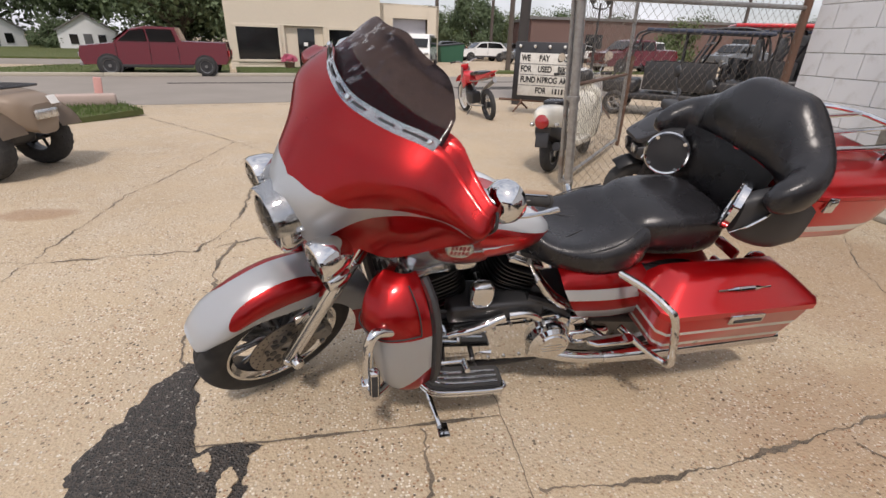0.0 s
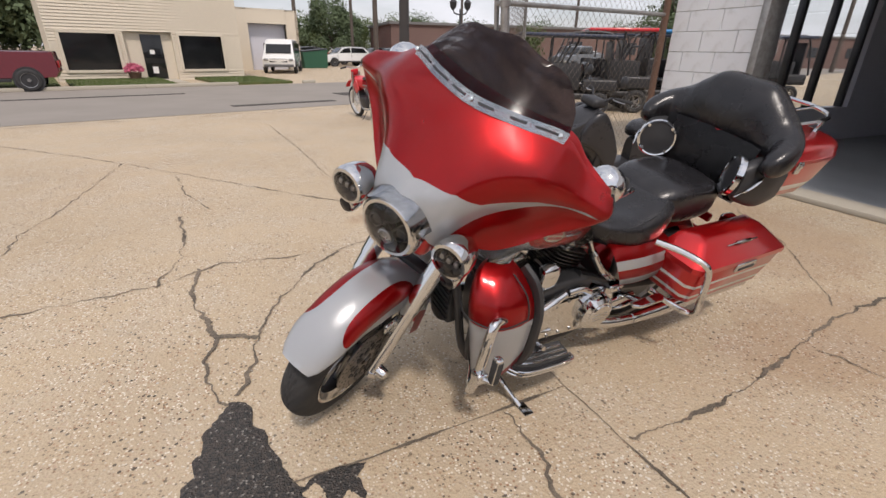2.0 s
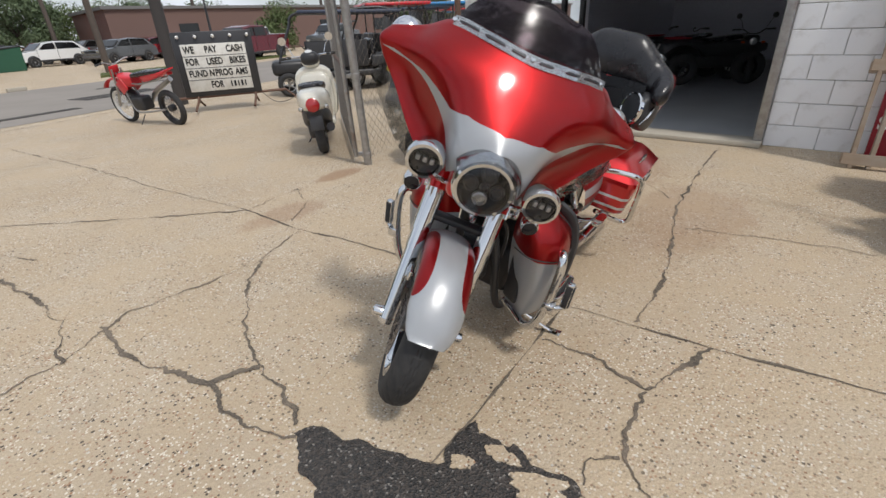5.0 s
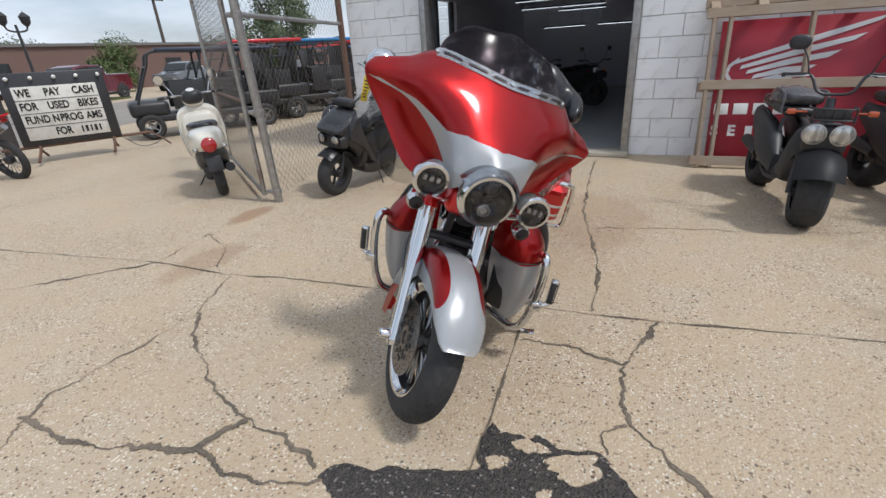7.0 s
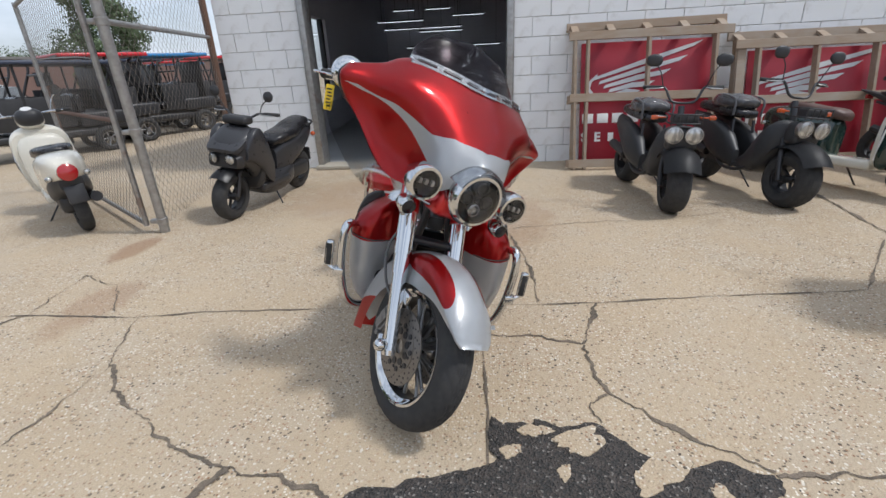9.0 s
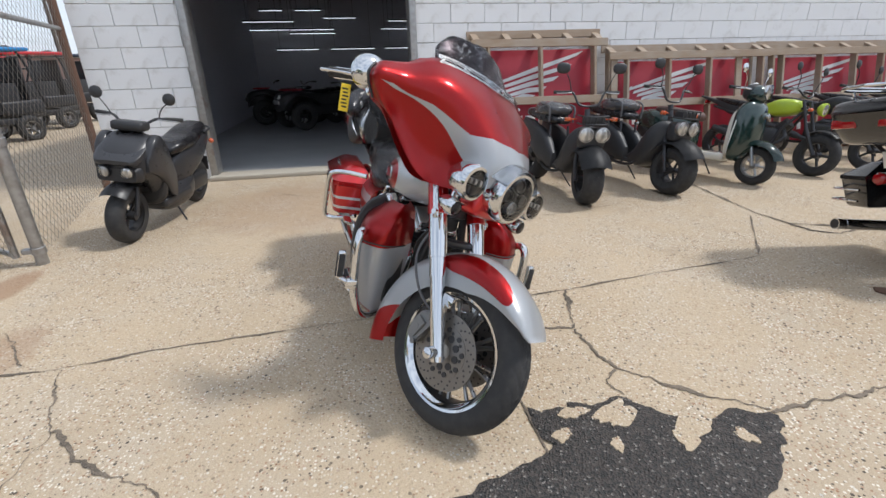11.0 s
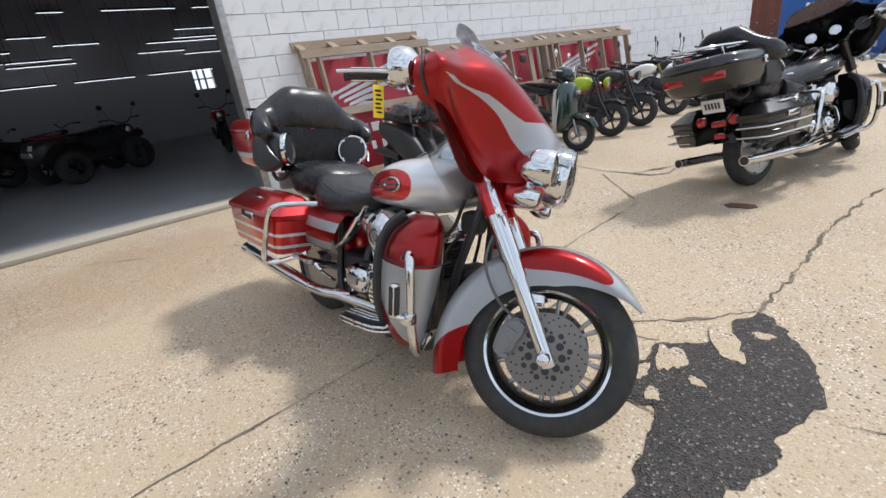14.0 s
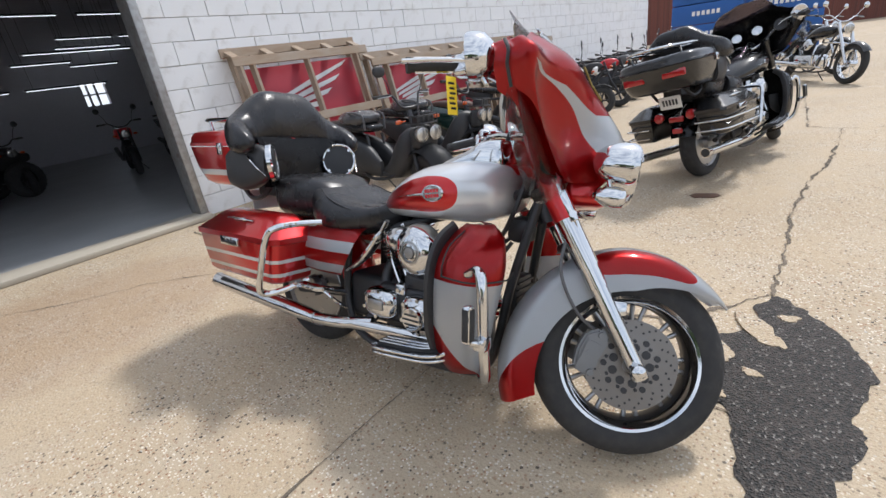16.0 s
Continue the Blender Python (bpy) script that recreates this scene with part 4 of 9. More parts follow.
    lathe(bm, [(0.088, 0.045), (0.098, 0.044), (0.107, 0.034), (0.111, 0.018), (0.109, 0.0), (0.105, -0.02), (0.10, -0.09), (0.06, -0.14)], hc, hd, 40)
    headlight = part("headlight", fmap(S, bm), chrome, root, "round chrome headlight with a dark lamp insert")
    bm = B()
    lathe(bm, [(0.089, 0.043), (0.078, 0.052), (0.05, 0.060), (0.0, 0.064)], hc, hd, 36)
    part("lens", fmap(S, bm), lens_clear, headlight, "clear round lens").visible_shadow = False
    bm = B()
    lathe(bm, [(0.089, 0.036), (0.080, 0.01), (0.05, -0.01), (0, -0.015)], hc, hd, 32)
    part("reflector", fmap(S, bm), lamp_dark, headlight, "dark faceted reflector")
    for k, (yy, zz, rr) in enumerate(((0.0, 0.045, 0.026), (-0.042, 0.0, 0.023), (0.042, 0.0, 0.023), (0.0, -0.035, 0.024), (0.0, 0.004, 0.015))):
        bm = B()
        lathe(bm, [(rr, 0.0), (rr, 0.022), (rr * 0.8, 0.024), (rr * 0.6, 0.012), (0, 0.010)], hc + Vector((0, yy, zz)), hd, 16)
        part("lamp_module", fmap(S, bm), alloy if k == 3 else dark_metal, headlight)
    # eyebrow over the headlight
    bm = B()
    rows = []
    for d, r in ((0.058, 0.111), (0.04, 0.117), (0.0, 0.122), (-0.05, 0.128)):
        rows.append([hc + hd * d + Vector((0, math.sin(t) * r, math.cos(t) * r)) for t in (radians(-72 + 144 * k / 20) for k in range(21))])
    grid(bm, rows)
    bmesh.ops.solidify(bm, geom=bm.faces[:], thickness=0.004)
    part("headlight_visor", fmap(S, bm), chrome, headlight, "chrome visor over the headlight")
    # nacelle skirt around the lamp
    bm = B()
    box(bm, (-0.19, 0, 0.90), (0.16, 0.22, 0.13), 0.035, 3)
    part("nacelle", fmap(S, bm), plain if red else black_plastic, root, "painted nacelle behind the headlight")
    # lamp bar, passing lamps, turn signals
    bm = B()
    tube(bm, [(-0.115, -0.235, 0.925), (-0.165, -0.15, 0.875), (-0.165, 0, 0.865), (-0.165, 0.15, 0.875), (-0.115, 0.235, 0.925)], 0.016, 10, flat=0.6)
    part("lamp_bar", fmap(S, bm), chrome, root, "chrome lamp bar")
    for s in (-1, 1):
        c = Vector((-0.105, s * 0.212, 0.957))
        bm = B()
        lathe(bm, [(0.052, 0.034), (0.062, 0.032), (0.067, 0.018), (0.066, 0.0), (0.062, -0.03), (0.05, -0.062), (0.03, -0.085), (0, -0.095)], c, hd, 32)
        lamp = part("passing_lamp", fmap(S, bm), chrome, root, "chrome passing lamp")
        bm = B()
        lathe(bm, [(0.053, 0.033), (0.03, 0.042), (0, 0.045)], c, hd, 28)
        part("lens", fmap(S, bm), lens_clear, lamp, "clear lens").visible_shadow = False
        bm = B()
        lathe(bm, [(0.053, 0.026), (0.045, 0.0), (0, -0.006)], c, hd, 28)
        part("reflector", fmap(S, bm), lamp_dark, lamp, "dark lamp interior")
        for k in (-1, 0, 1):
            bm = B()
            box(bm, c + Vector((0.012, k * 0.023, 0.004)), (0.02, 0.014, 0.018), 0.003)
            part("lamp_module", fmap(S, bm), steel, lamp)
        c2 = Vector((-0.13, s * 0.225, 0.852))
        bm = B()
        lathe(bm, [(0.027, 0.028), (0.032, 0.022), (0.034, 0.0), (0.03, -0.03), (0.015, -0.055), (0, -0.06)], c2, (1, 0, -0.08), 24)
        rod(bm, c2 + Vector((-0.01, 0, 0.02)), c2 + Vector((-0.02, -s * 0.01, 0.07)), 0.008, 8)
        sig = part("turn_signal", fmap(S, bm), chrome, root, "small chrome bullet turn signal")
        bm = B()
        lathe(bm, [(0.027, 0.027), (0.015, 0.033), (0, 0.034)], c2, (1, 0, -0.08), 20)
        part("lens", fmap(S, bm), lamp_dark, sig, "smoked signal lens")
    # windshield and its slotted trim
    base = [full[-1][i] for i in range(len(full[-1]))]
    base = [p for p in base if abs(p.y) <= 0.288]
    bm = B()
    rows = []
    for k in range(9):
        f = k / 8
        row = []
        for p in base:
            q = p.y / 0.288
            top = 0.172 * (1 - 0.55 * abs(q) ** 2.6) * (1 - 0.16 * max(0, abs(q) - 0.35))
            wave = 0.008 * math.cos(q * 9)
            h = f * (top + wave)
            row.append(Vector((p.x - 0.004 - h * 1.18 + 0.25 * h * f, p.y * (1 - 0.10 * f), p.z - 0.012 + h * 0.93)))
        rows.append(row)
    grid(bm, rows)
    bmesh.ops.solidify(bm, geom=bm.faces[:], thickness=0.004)
    ws = part("windshield", fmap(S, bm), tint, root, "short dark smoked windshield", angle=60)
    bm = B()
    up, lo = [], []
    for p in base:
        up.append(Vector((p.x + 0.001, p.y, p.z + 0.015)))
        lo.append(Vector((p.x + 0.022, p.y, p.z - 0.014)))
    grid(bm, [lo, up])
    bmesh.ops.solidify(bm, geom=bm.faces[:], thickness=-0.005)
    trim = part("windshield_trim", fmap(S, bm), chrome, root, "slotted chrome windshield trim")
    L = len(base)
    for i in range(6):
        a, b = int(L * (0.06 + 0.155 * i)), int(L * (0.06 + 0.155 * i + 0.105))
        seg = [base[k] + Vector((0.0145, 0, 0.0025)) for k in range(a, min(L, b + 1))]
        bm = B()
        grid(bm, [[p + Vector((0.003, 0, -0.002)) for p in seg], [p + Vector((-0.001, 0, 0.0038)) for p in seg]])
        part("trim_slot", fmap(S, bm), dark_metal, trim, "dark slot in the trim")
    for i in range(3):
        p = base[min(L - 1, int((L - 1) * (0.025 + 0.475 * i)))] + Vector((0.013, 0, 0.002))
        bm = B()
        lathe(bm, [(0.008, 0.0), (0.0075, 0.004), (0.004, 0.006), (0, 0.0065)], p, (0.75, 0, 0.65), 12)
        part("trim_bolt", fmap(S, bm), chrome, trim)
    # handlebar, grips, levers, mirrors
    bm = B()
    bar = [(-0.735, -0.468, 1.135), (-0.62, -0.425, 1.158), (-0.48, -0.29, 1.155), (-0.37, -0.1, 1.04), (-0.36, 0, 1.02), (-0.37, 0.1, 1.04), (-0.48, 0.29, 1.155), (-0.62, 0.425, 1.158), (-0.735, 0.468, 1.135)]
    tube(bm, bar, 0.013, 10)
    hb = part("handlebar", fmap(S, bm), chrome, root, "chrome handlebar")
    for s in (-1, 1):
        a, b = Vector((-0.622, s * 0.426, 1.157)), Vector((-0.738, s * 0.470, 1.134))
        bm = B()
        rod(bm, a, b, 0.019, 16)
        rod(bm, b, b + (b - a).normalized() * 0.012, 0.021, 16)
        part("grip", fmap(S, bm), rubber, hb, "black rubber grip")
        d = (b - a).normalized()
        bm = B()
        for k in (-1, 1):
            o = frame_at(d)[1] * 0.0185
            rod(bm, a + d * 0.01 + o * k, b - d * 0.01 + o * k, 0.004, 6)
        part("grip_inlay", fmap(S, bm), chrome, hb, "chrome strip on the grip")
        bm = B()
        box(bm, a + Vector((0.065, -s * 0.020, 0.025)), (0.11, 0.06, 0.045), 0.014, 3, Matrix.Rotation(s * 0.35, 4, (0, 0, 1)))
        box(bm, a + Vector((0.02, -s * 0.008, 0.0)), (0.05, 0.05, 0.06), 0.014, 3, Matrix.Rotation(s * 0.35, 4, (0, 0, 1)))
        part("master_cylinder", fmap(S, bm), chrome, hb, "chrome lever housing")
        bm = B()
        tube(bm, [a + Vector((0.055, s * 0.02, 0.0)), a + Vector((0.03, s * 0.055, -0.01)), a + Vector((-0.05, s * 0.075, -0.02)), a + Vector((-0.13, s * 0.085, -0.03))], [0.011, 0.009, 0.008, 0.010], 8, flat=0.7)
        part("lever", fmap(S, bm), chrome, hb, "chrome hand lever")
        mc = Vector((-0.568, s * 0.436, 1.178))
        bm = B()
        lathe(bm, [(0.0, 0.055), (0.035, 0.05), (0.058, 0.03), (0.066, 0.0), (0.064, -0.02), (0.058, -0.022)], mc, (0.9, s * 0.1, 0.1), 28)
        tube(bm, [mc + Vector((0.02, 0, -0.05)), mc + Vector((0.035, -s * 0.01, -0.07)), a + Vector((0.05, -s * 0.03, 0.03))], 0.008, 8)
        mir = part("mirror", fmap(S, bm), chrome, root, "round chrome mirror housing")
        bm = B()
        lathe(bm, [(0.059, -0.018), (0.0, -0.018)], mc, (0.9, s * 0.1, 0.1), 28)
        part("mirror_glass", fmap(S, bm), chrome, mir, "mirror glass")
    if red:
        # speaker-like chrome cup inside the wing and yellow sale tag
        bm = B()
        box(bm, (0, 0, -0.05), (0.002, 0.036, 0.10), 0.0008)
        tg = part("price_tag", moved(bm, S @ Matrix.Translation((-0.626, -0.470, 1.108)) @ Matrix.Rotation(-0.7, 4, (0, 0, 1)) @ Matrix.Rotation(0.2, 4, (1, 0, 0))), yellow_tag, root, "yellow price tag hanging from the grip")
        bm = B()
        for k in range(6):
            for sx in (-1, 1):
                box(bm, (sx * 0.0016, 0.002 * (k % 3 - 1), -0.018 - 0.013 * k), (0.0006, 0.022 - 0.004 * (k % 2), 0.006))
        part("tag_writing", moved(bm, S @ Matrix.Translation((-0.626, -0.470, 1.108)) @ Matrix.Rotation(-0.7, 4, (0, 0, 1)) @ Matrix.Rotation(0.2, 4, (1, 0, 0))), ink, tg, "dark printed bars")

    # ---- frame, tank, seat ----
    bm = B()
    for s in (-1, 1):
        tube(bm, [(-0.33, s * 0.03, 0.86), (-0.40, s * 0.09, 0.55), (-0.46, s * 0.13, 0.24), (-0.62, s * 0.14, 0.16), (-1.10, s * 0.14, 0.16), (-1.25, s * 0.13, 0.3), (-1.25, s * 0.12, 0.62)], 0.018, 10)
        tube(bm, [(-0.34, s * 0.03, 0.90), (-0.7, s * 0.05, 0.78), (-1.2, s * 0.10, 0.66), (-1.75, s * 0.13, 0.60)], 0.018, 10)
        rod(bm, (-1.25, s * 0.11, 0.36), (-1.62, s * 0.13, 0.322), 0.022)
    rod(bm, (-0.30, 0, 0.78), (-0.37, 0, 0.98), 0.036, 16)
    part("frame", bm, dark_metal, root, "black tubular frame")
    bm = B()
    box(bm, (-0.415, 0, 0.46), (0.05, 0.13, 0.20), 0.012)
    oc = part("oil_cooler", bm, dark_metal, root, "black finned oil cooler")
    for k in range(7):
        bm = B()
        box(bm, (-0.388, 0, 0.385 + k * 0.026), (0.012, 0.12, 0.006))
        part("cooler_fin", bm, dark_metal, oc)
    bm = B()
    sections(bm, [(-0.425, 0.885, 0.095, 0.060, 0.055, 0.9), (-0.455, 0.888, 0.165, 0.092, 0.095, 0.85), (-0.54, 0.888, 0.220, 0.108, 0.125, 0.8), (-0.64, 0.882, 0.242, 0.114, 0.125, 0.8),
                  (-0.78, 0.866, 0.228, 0.110, 0.112, 0.8), (-0.90, 0.838, 0.185, 0.088, 0.088, 0.85), (-1.00, 0.808, 0.118, 0.058, 0.058, 0.9), (-1.06, 0.788, 0.05, 0.025, 0.025, 0.9)], 40)
    part("fuel_tank", bm, tank_mat, root, "silver fuel tank with a red teardrop panel" if red else "black fuel tank", angle=60)
    bm = B()
    sections(bm, [(-0.465, 0.99, 0.045, 0.030, 0.04, 0.6), (-0.485, 1.00, 0.062, 0.068, 0.05, 0.55), (-0.57, 1.00, 0.068, 0.070, 0.05, 0.55), (-0.64, 0.99, 0.066, 0.045, 0.04, 0.6), (-0.74, 0.970, 0.060, 0.024, 0.03, 0.7), (-0.98, 0.868, 0.04, 0.015, 0.03, 0.7)], 24)
    part("tank_console", bm, chrome, root, "chrome console on the tank")
    for s in (-1, 1):
        bm = B()
        lathe(bm, [(0.0, 0.008), (0.045, 0.008), (0.05, 0.004), (0.05, 0.0)], (0, 0, 0), (0, 0, 1), 32)
        for v in bm.verts:
            v.co.y *= 0.62
        m = Matrix.Translation((-0.655, s * 0.240, 0.882)) @ Matrix.Rotation(radians(-90 * s), 4, (1, 0, 0)) @ Matrix.Rotation(radians(-7 * s), 4, (0, 0, 1))
        badge = part("tank_badge", moved(bm, m), chrome, root, "oval chrome tank badge")
        bm = B()
        for k in (-1, 1):
            for j in range(5):
                box(bm, ((j - 2) * 0.013, k * 0.0095 * (1 if s < 0 else 1), 0.0085), (0.009, 0.012, 0.0016))
        part("badge_bars", moved(bm, m), bright_red if red else dark_metal, badge, "raised bars on the badge")
        bm = B()
        tube(bm, [(-0.70, s * 0.243, 0.876), (-0.76, s * 0.235, 0.868), (-0.85, s * 0.208, 0.855)], [0.012, 0.009, 0.003], 8, flat=0.5)
        part("badge_flash", bm, chrome, badge, "chrome streak behind the badge")
    # seat: wide rider bucket, raised passenger pad
    bm = B()
    sections(bm, [(-0.93, 0.795, 0.060, 0.030, 0.05, 0.7), (-0.99, 0.775, 0.125, 0.045, 0.08, 0.66), (-1.08, 0.752, 0.185, 0.058, 0.095, 0.72), (-1.20, 0.742, 0.222, 0.078, 0.098, 0.70),
                  (-1.32, 0.760, 0.225, 0.098, 0.11, 0.62), (-1.40, 0.79, 0.20, 0.085, 0.13, 0.6)], 40)
    for v in bm.verts:
        if v.co.z > 0.75 and -1.34 < v.co.x < -1.0:
            g = math.sin(math.pi * min(1, max(0, (-1.0 - v.co.x) / 0.34)))
            v.co.z -= 0.042 * g * math.cos(min(1, abs(v.co.y) / 0.17) * math.pi / 2)
    seat = part("seat", bm, leather, root, "black vinyl rider seat with stitched panels", angle=70)
    bm = B()
    sections(bm, [(-1.31, 0.800, 0.10, 0.03, 0.05, 0.8), (-1.36, 0.825, 0.150, 0.055, 0.09, 0.7), (-1.44, 0.845, 0.180, 0.068, 0.15, 0.66), (-1.56, 0.848, 0.19, 0.068, 0.16, 0.58), (-1.70, 0.845, 0.185, 0.066, 0.15, 0.58), (-1.75, 0.84, 0.15, 0.05, 0.12, 0.6)], 40)
    part("passenger_seat", bm, leather, root, "black vinyl passenger seat", angle=70)
    for s in (-1, 1):
        bm = B()
        tube(bm, [(-1.30, s * 0.012, 0.818), (-1.20, s * 0.05, 0.783), (-1.10, s * 0.10, 0.782), (-1.06, s * 0.15, 0.775)], 0.0028, 6)
        tube(bm, [(-1.05, s * 0.165, 0.768), (-1.16, s * 0.196, 0.783), (-1.28, s * 0.200, 0.822), (-1.37, s * 0.165, 0.862)], 0.0028, 6)
        part("seam", bm, black_plastic, seat)
    # wrap-round backrest: one padded sweep from arm to arm, thicker and taller in the middle
    spine = [(-1.860, 0.0, 1.205, 0.132, 0.074), (-1.860, 0.115, 1.202, 0.131, 0.074), (-1.857, 0.190, 1.168, 0.116, 0.070), (-1.842, 0.255, 1.128, 0.098, 0.064),
             (-1.800, 0.308, 1.103, 0.084, 0.056), (-1.735, 0.328, 1.085, 0.068, 0.047), (-1.685, 0.326, 1.072, 0.046, 0.036), (-1.660, 0.318, 1.066, 0.018, 0.016)]
    both = [(x, -y, z, h, w) for x, y, z, h, w in spine[:0:-1]] + spine
    plan = smooth_path([Vector(q[:3]) for q in both], 5)
    size = smooth_path([Vector((q[3], q[4], 0)) for q in both], 5)
    bm = B()
    rows = []
    m = len(plan) - 1
    for i, q in enumerate(plan):
        d = (plan[min(m, i + 1)] - plan[max(0, i - 1)]).normalized()
        out = Vector((d.y, -d.x, 0)).normalized()
        mid = 1 - abs(2 * i / m - 1)
        row = []
        for k in range(30):
            t = 2 * math.pi * k / 30
            c, sn = math.cos(t), math.sin(t)
            up = math.copysign(abs(sn) ** 0.74, sn)
            belly = 1.0 + 0.14 * math.cos(math.pi * 0.5 * up) * mid
            row.append(q + out * (size[i].y * belly * math.copysign(abs(c) ** 0.74, c)) + Vector((-0.022 * up * mid, 0, size[i].x * up)))
        rows.append(row)
    grid(bm, rows, close_u=True, cap=True)
    part("backrest", bm, leather, root, "padded black vinyl wrap-round backrest", angle=75)
    bm = B()
    rows = []
    for i in range(9):
        f = i / 8
        y = -0.24 + 0.48 * f
        rows.append([Vector((-1.745 - 0.012 * (1 - (2 * f - 1) ** 2) + 0.03 * abs(2 * f - 1) ** 3 - 0.03 * g + 0.012 * math.sin(math.pi * g), y, 0.85 + 0.25 * g)) for g in (k / 6 for k in range(7))])
    grid(bm, rows)
    bmesh.ops.solidify(bm, geom=bm.faces[:], thickness=0.05)
    part("lumbar_pad", bm, leather, root, "black lower back pad", angle=75)
    for s in (-1, 1):
        bm = B()
        sections(bm, [(-1.635, 0.950, 0.018, 0.060, 0.065, 0.7), (-1.68, 0.950, 0.038, 0.085, 0.100, 0.65), (-1.80, 0.940, 0.060, 0.105, 0.125, 0.6), (-1.90, 0.94, 0.06, 0.09, 0.11, 0.65)], 24)
        pod = part("speaker_pod", moved(bm, Matrix.Translation((0, s * 0.268, 0.022))), black_plastic, root, "black speaker pod beside the backrest")
        fdirp = Vector((0.68, -s * 0.72, 0.12))
        cpt = Vector((-1.672, s * 0.212, 0.976))
        bm = B()
        lathe(bm, [(0.080, 0.0), (0.081, 0.010), (0.088, 0.012), (0.093, 0.005), (0.092, -0.014)], cpt, fdirp, 40)
        part("speaker_ring", bm, chrome, pod, "chrome speaker ring")
        for k in range(4):
            a = math.pi / 4 + math.pi / 2 * k
            u_, v_ = frame_at(fdirp)
            o = cpt + (Vector(u_) * math.cos(a) + Vector(v_) * math.sin(a)) * 0.079 + fdirp * 0.006
            bm = B()
            rod(bm, o, o + fdirp * 0.008, 0.008, 10)
            part("ring_screw", bm, chrome, pod)
        bm = B()
        lathe(bm, [(0.081, 0.004), (0.04, 0.008), (0, 0.009)], cpt, fdirp, 28)
        part("speaker_grille", bm, black_plastic, pod, "black speaker cloth")
        bm = B()
        tube(bm, [(-1.618, s * 0.292, 0.915), (-1.665, s * 0.316, 0.965), (-1.74, s * 0.322, 1.032)], [0.004, 0.010, 0.010, 0.004], 10, flat=0.6)
        part("pod_trim", bm, chrome, pod, "chrome strip on the pod")
    # trunk
    bm = B()
    rows = []
    for z, x0, x1, w, rr in ((0.855, -1.83, -2.20, 0.270, 0.10), (0.875, -1.80, -2.245, 0.300, 0.10), (0.95, -1.79, -2.295, 0.322, 0.10), (1.050, -1.785, -2.335, 0.336, 0.10)):
        row = []
        for k in range(40):
            t = 2 * math.pi * k / 40
            c, sn = math.cos(t), math.sin(t)
            row.append(Vector(((x0 + x1) / 2 + (x0 - x1) / 2 * math.copysign(abs(c) ** 0.42, c), w * math.copysign(abs(sn) ** 0.42, sn), z)))
        rows.append(row)
    grid(bm, rows, close_u=True, cap=True)
    uvl = bm.loops.layers.uv.verify()
    for fc in bm.faces:
        for lp in fc.loops:
            lp[uvl].uv = (0.5, (lp.vert.co.z - 0.855) / 0.195)
    trunk = part("trunk", bm, pak_mat, root, "painted luggage trunk with a lid", angle=45)
    bm = B()
    rows = []
    for z, g in ((1.055, 1.01), (1.070, 1.01), (1.075, 0.995), (1.100, 0.985), (1.120, 0.95), (1.132, 0.88), (1.138, 0.76)):
        row = []
        for k in range(40):
            t = 2 * math.pi * k / 40
            c, sn = math.cos(t), math.sin(t)
            row.append(Vector((-2.060 + 0.278 * g * math.copysign(abs(c) ** 0.45, c), 0.338 * g * math.copysign(abs(sn) ** 0.45, sn), z)))
        rows.append(row)
    grid(bm, rows, close_u=True, cap=True)
    part("trunk_lid", bm, plain, trunk, "painted trunk lid", angle=45)
    for x, y, d in ((-1.925, 0.338, 1), (-1.925, -0.338, -1)):
        bm = B()
        box(bm, (x, y, 1.04), (0.04, 0.014, 0.058), 0.005)
        box(bm, (x, y + d * 0.008, 1.05), (0.028, 0.008, 0.02), 0.003)
        part("trunk_latch", bm, chrome, trunk, "chrome trunk latch")
    bm = B()
    for s in (-1, 1):
        tube(bm, [(-1.86, s * 0.215, 1.125), (-1.875, s * 0.22, 1.175), (-1.93, s * 0.222, 1.19), (-2.20, s * 0.215, 1.195), (-2.345, s * 0.17, 1.20), (-2.40, s * 0.07, 1.205), (-2.405, 0, 1.205)], 0.0105, 10)
        tube(bm, [(-1.93, s * 0.222, 1.19), (-1.96, s * 0.15, 1.185), (-1.97, s * 0.085, 1.185), (-2.05, s * 0.075, 1.188), (-2.39, s * 0.07, 1.204)], 0.008, 10)
        rod(bm, (-2.24, s * 0.208, 1.196), (-2.21, s * 0.205, 1.12), 0.009, 8)
    part("luggage_rack", bm, chrome, trunk, "chrome rack on the trunk lid")
    bm = B()
    box(bm, (-1.95, 0, 0.82), (0.16, 0.16, 0.07), 0.012)
    for s in (-1, 1):
        tube(bm, [(-1.80, s * 0.14, 0.86), (-1.86, s * 0.15, 0.80), (-1.98, s * 0.15, 0.78), (-2.10, s * 0.14, 0.86)], 0.013, 8)
    part("trunk_bracket", bm, dark_metal, root, "black bracket under the trunk")
    # saddlebags
    for s in (-1, 1):
        bm = B()
        loft(bm, [[Vector((x, s * y, z)) for x, y in ((x0, y0), (x0, y1 - 0.03), (x0 - 0.03, y1), (x1 + 0.03, y1), (x1, y1 - 0.03), (x1, y0))]
                  for z, x0, x1, y0, y1 in ((0.425, -1.455, -2.005, 0.215, 0.388), (0.44, -1.44, -2.025, 0.205, 0.400), (0.55, -1.415, -2.055, 0.20, 0.414), (0.616, -1.402, -2.072, 0.20, 0.418))], 0.010)
        uvl = bm.loops.layers.uv.verify()
        for fc in bm.faces:
            for lp in fc.loops:
                lp[uvl].uv = ((-1.415 - lp.vert.co.x) / 0.6, (lp.vert.co.z - 0.36) / 0.36)
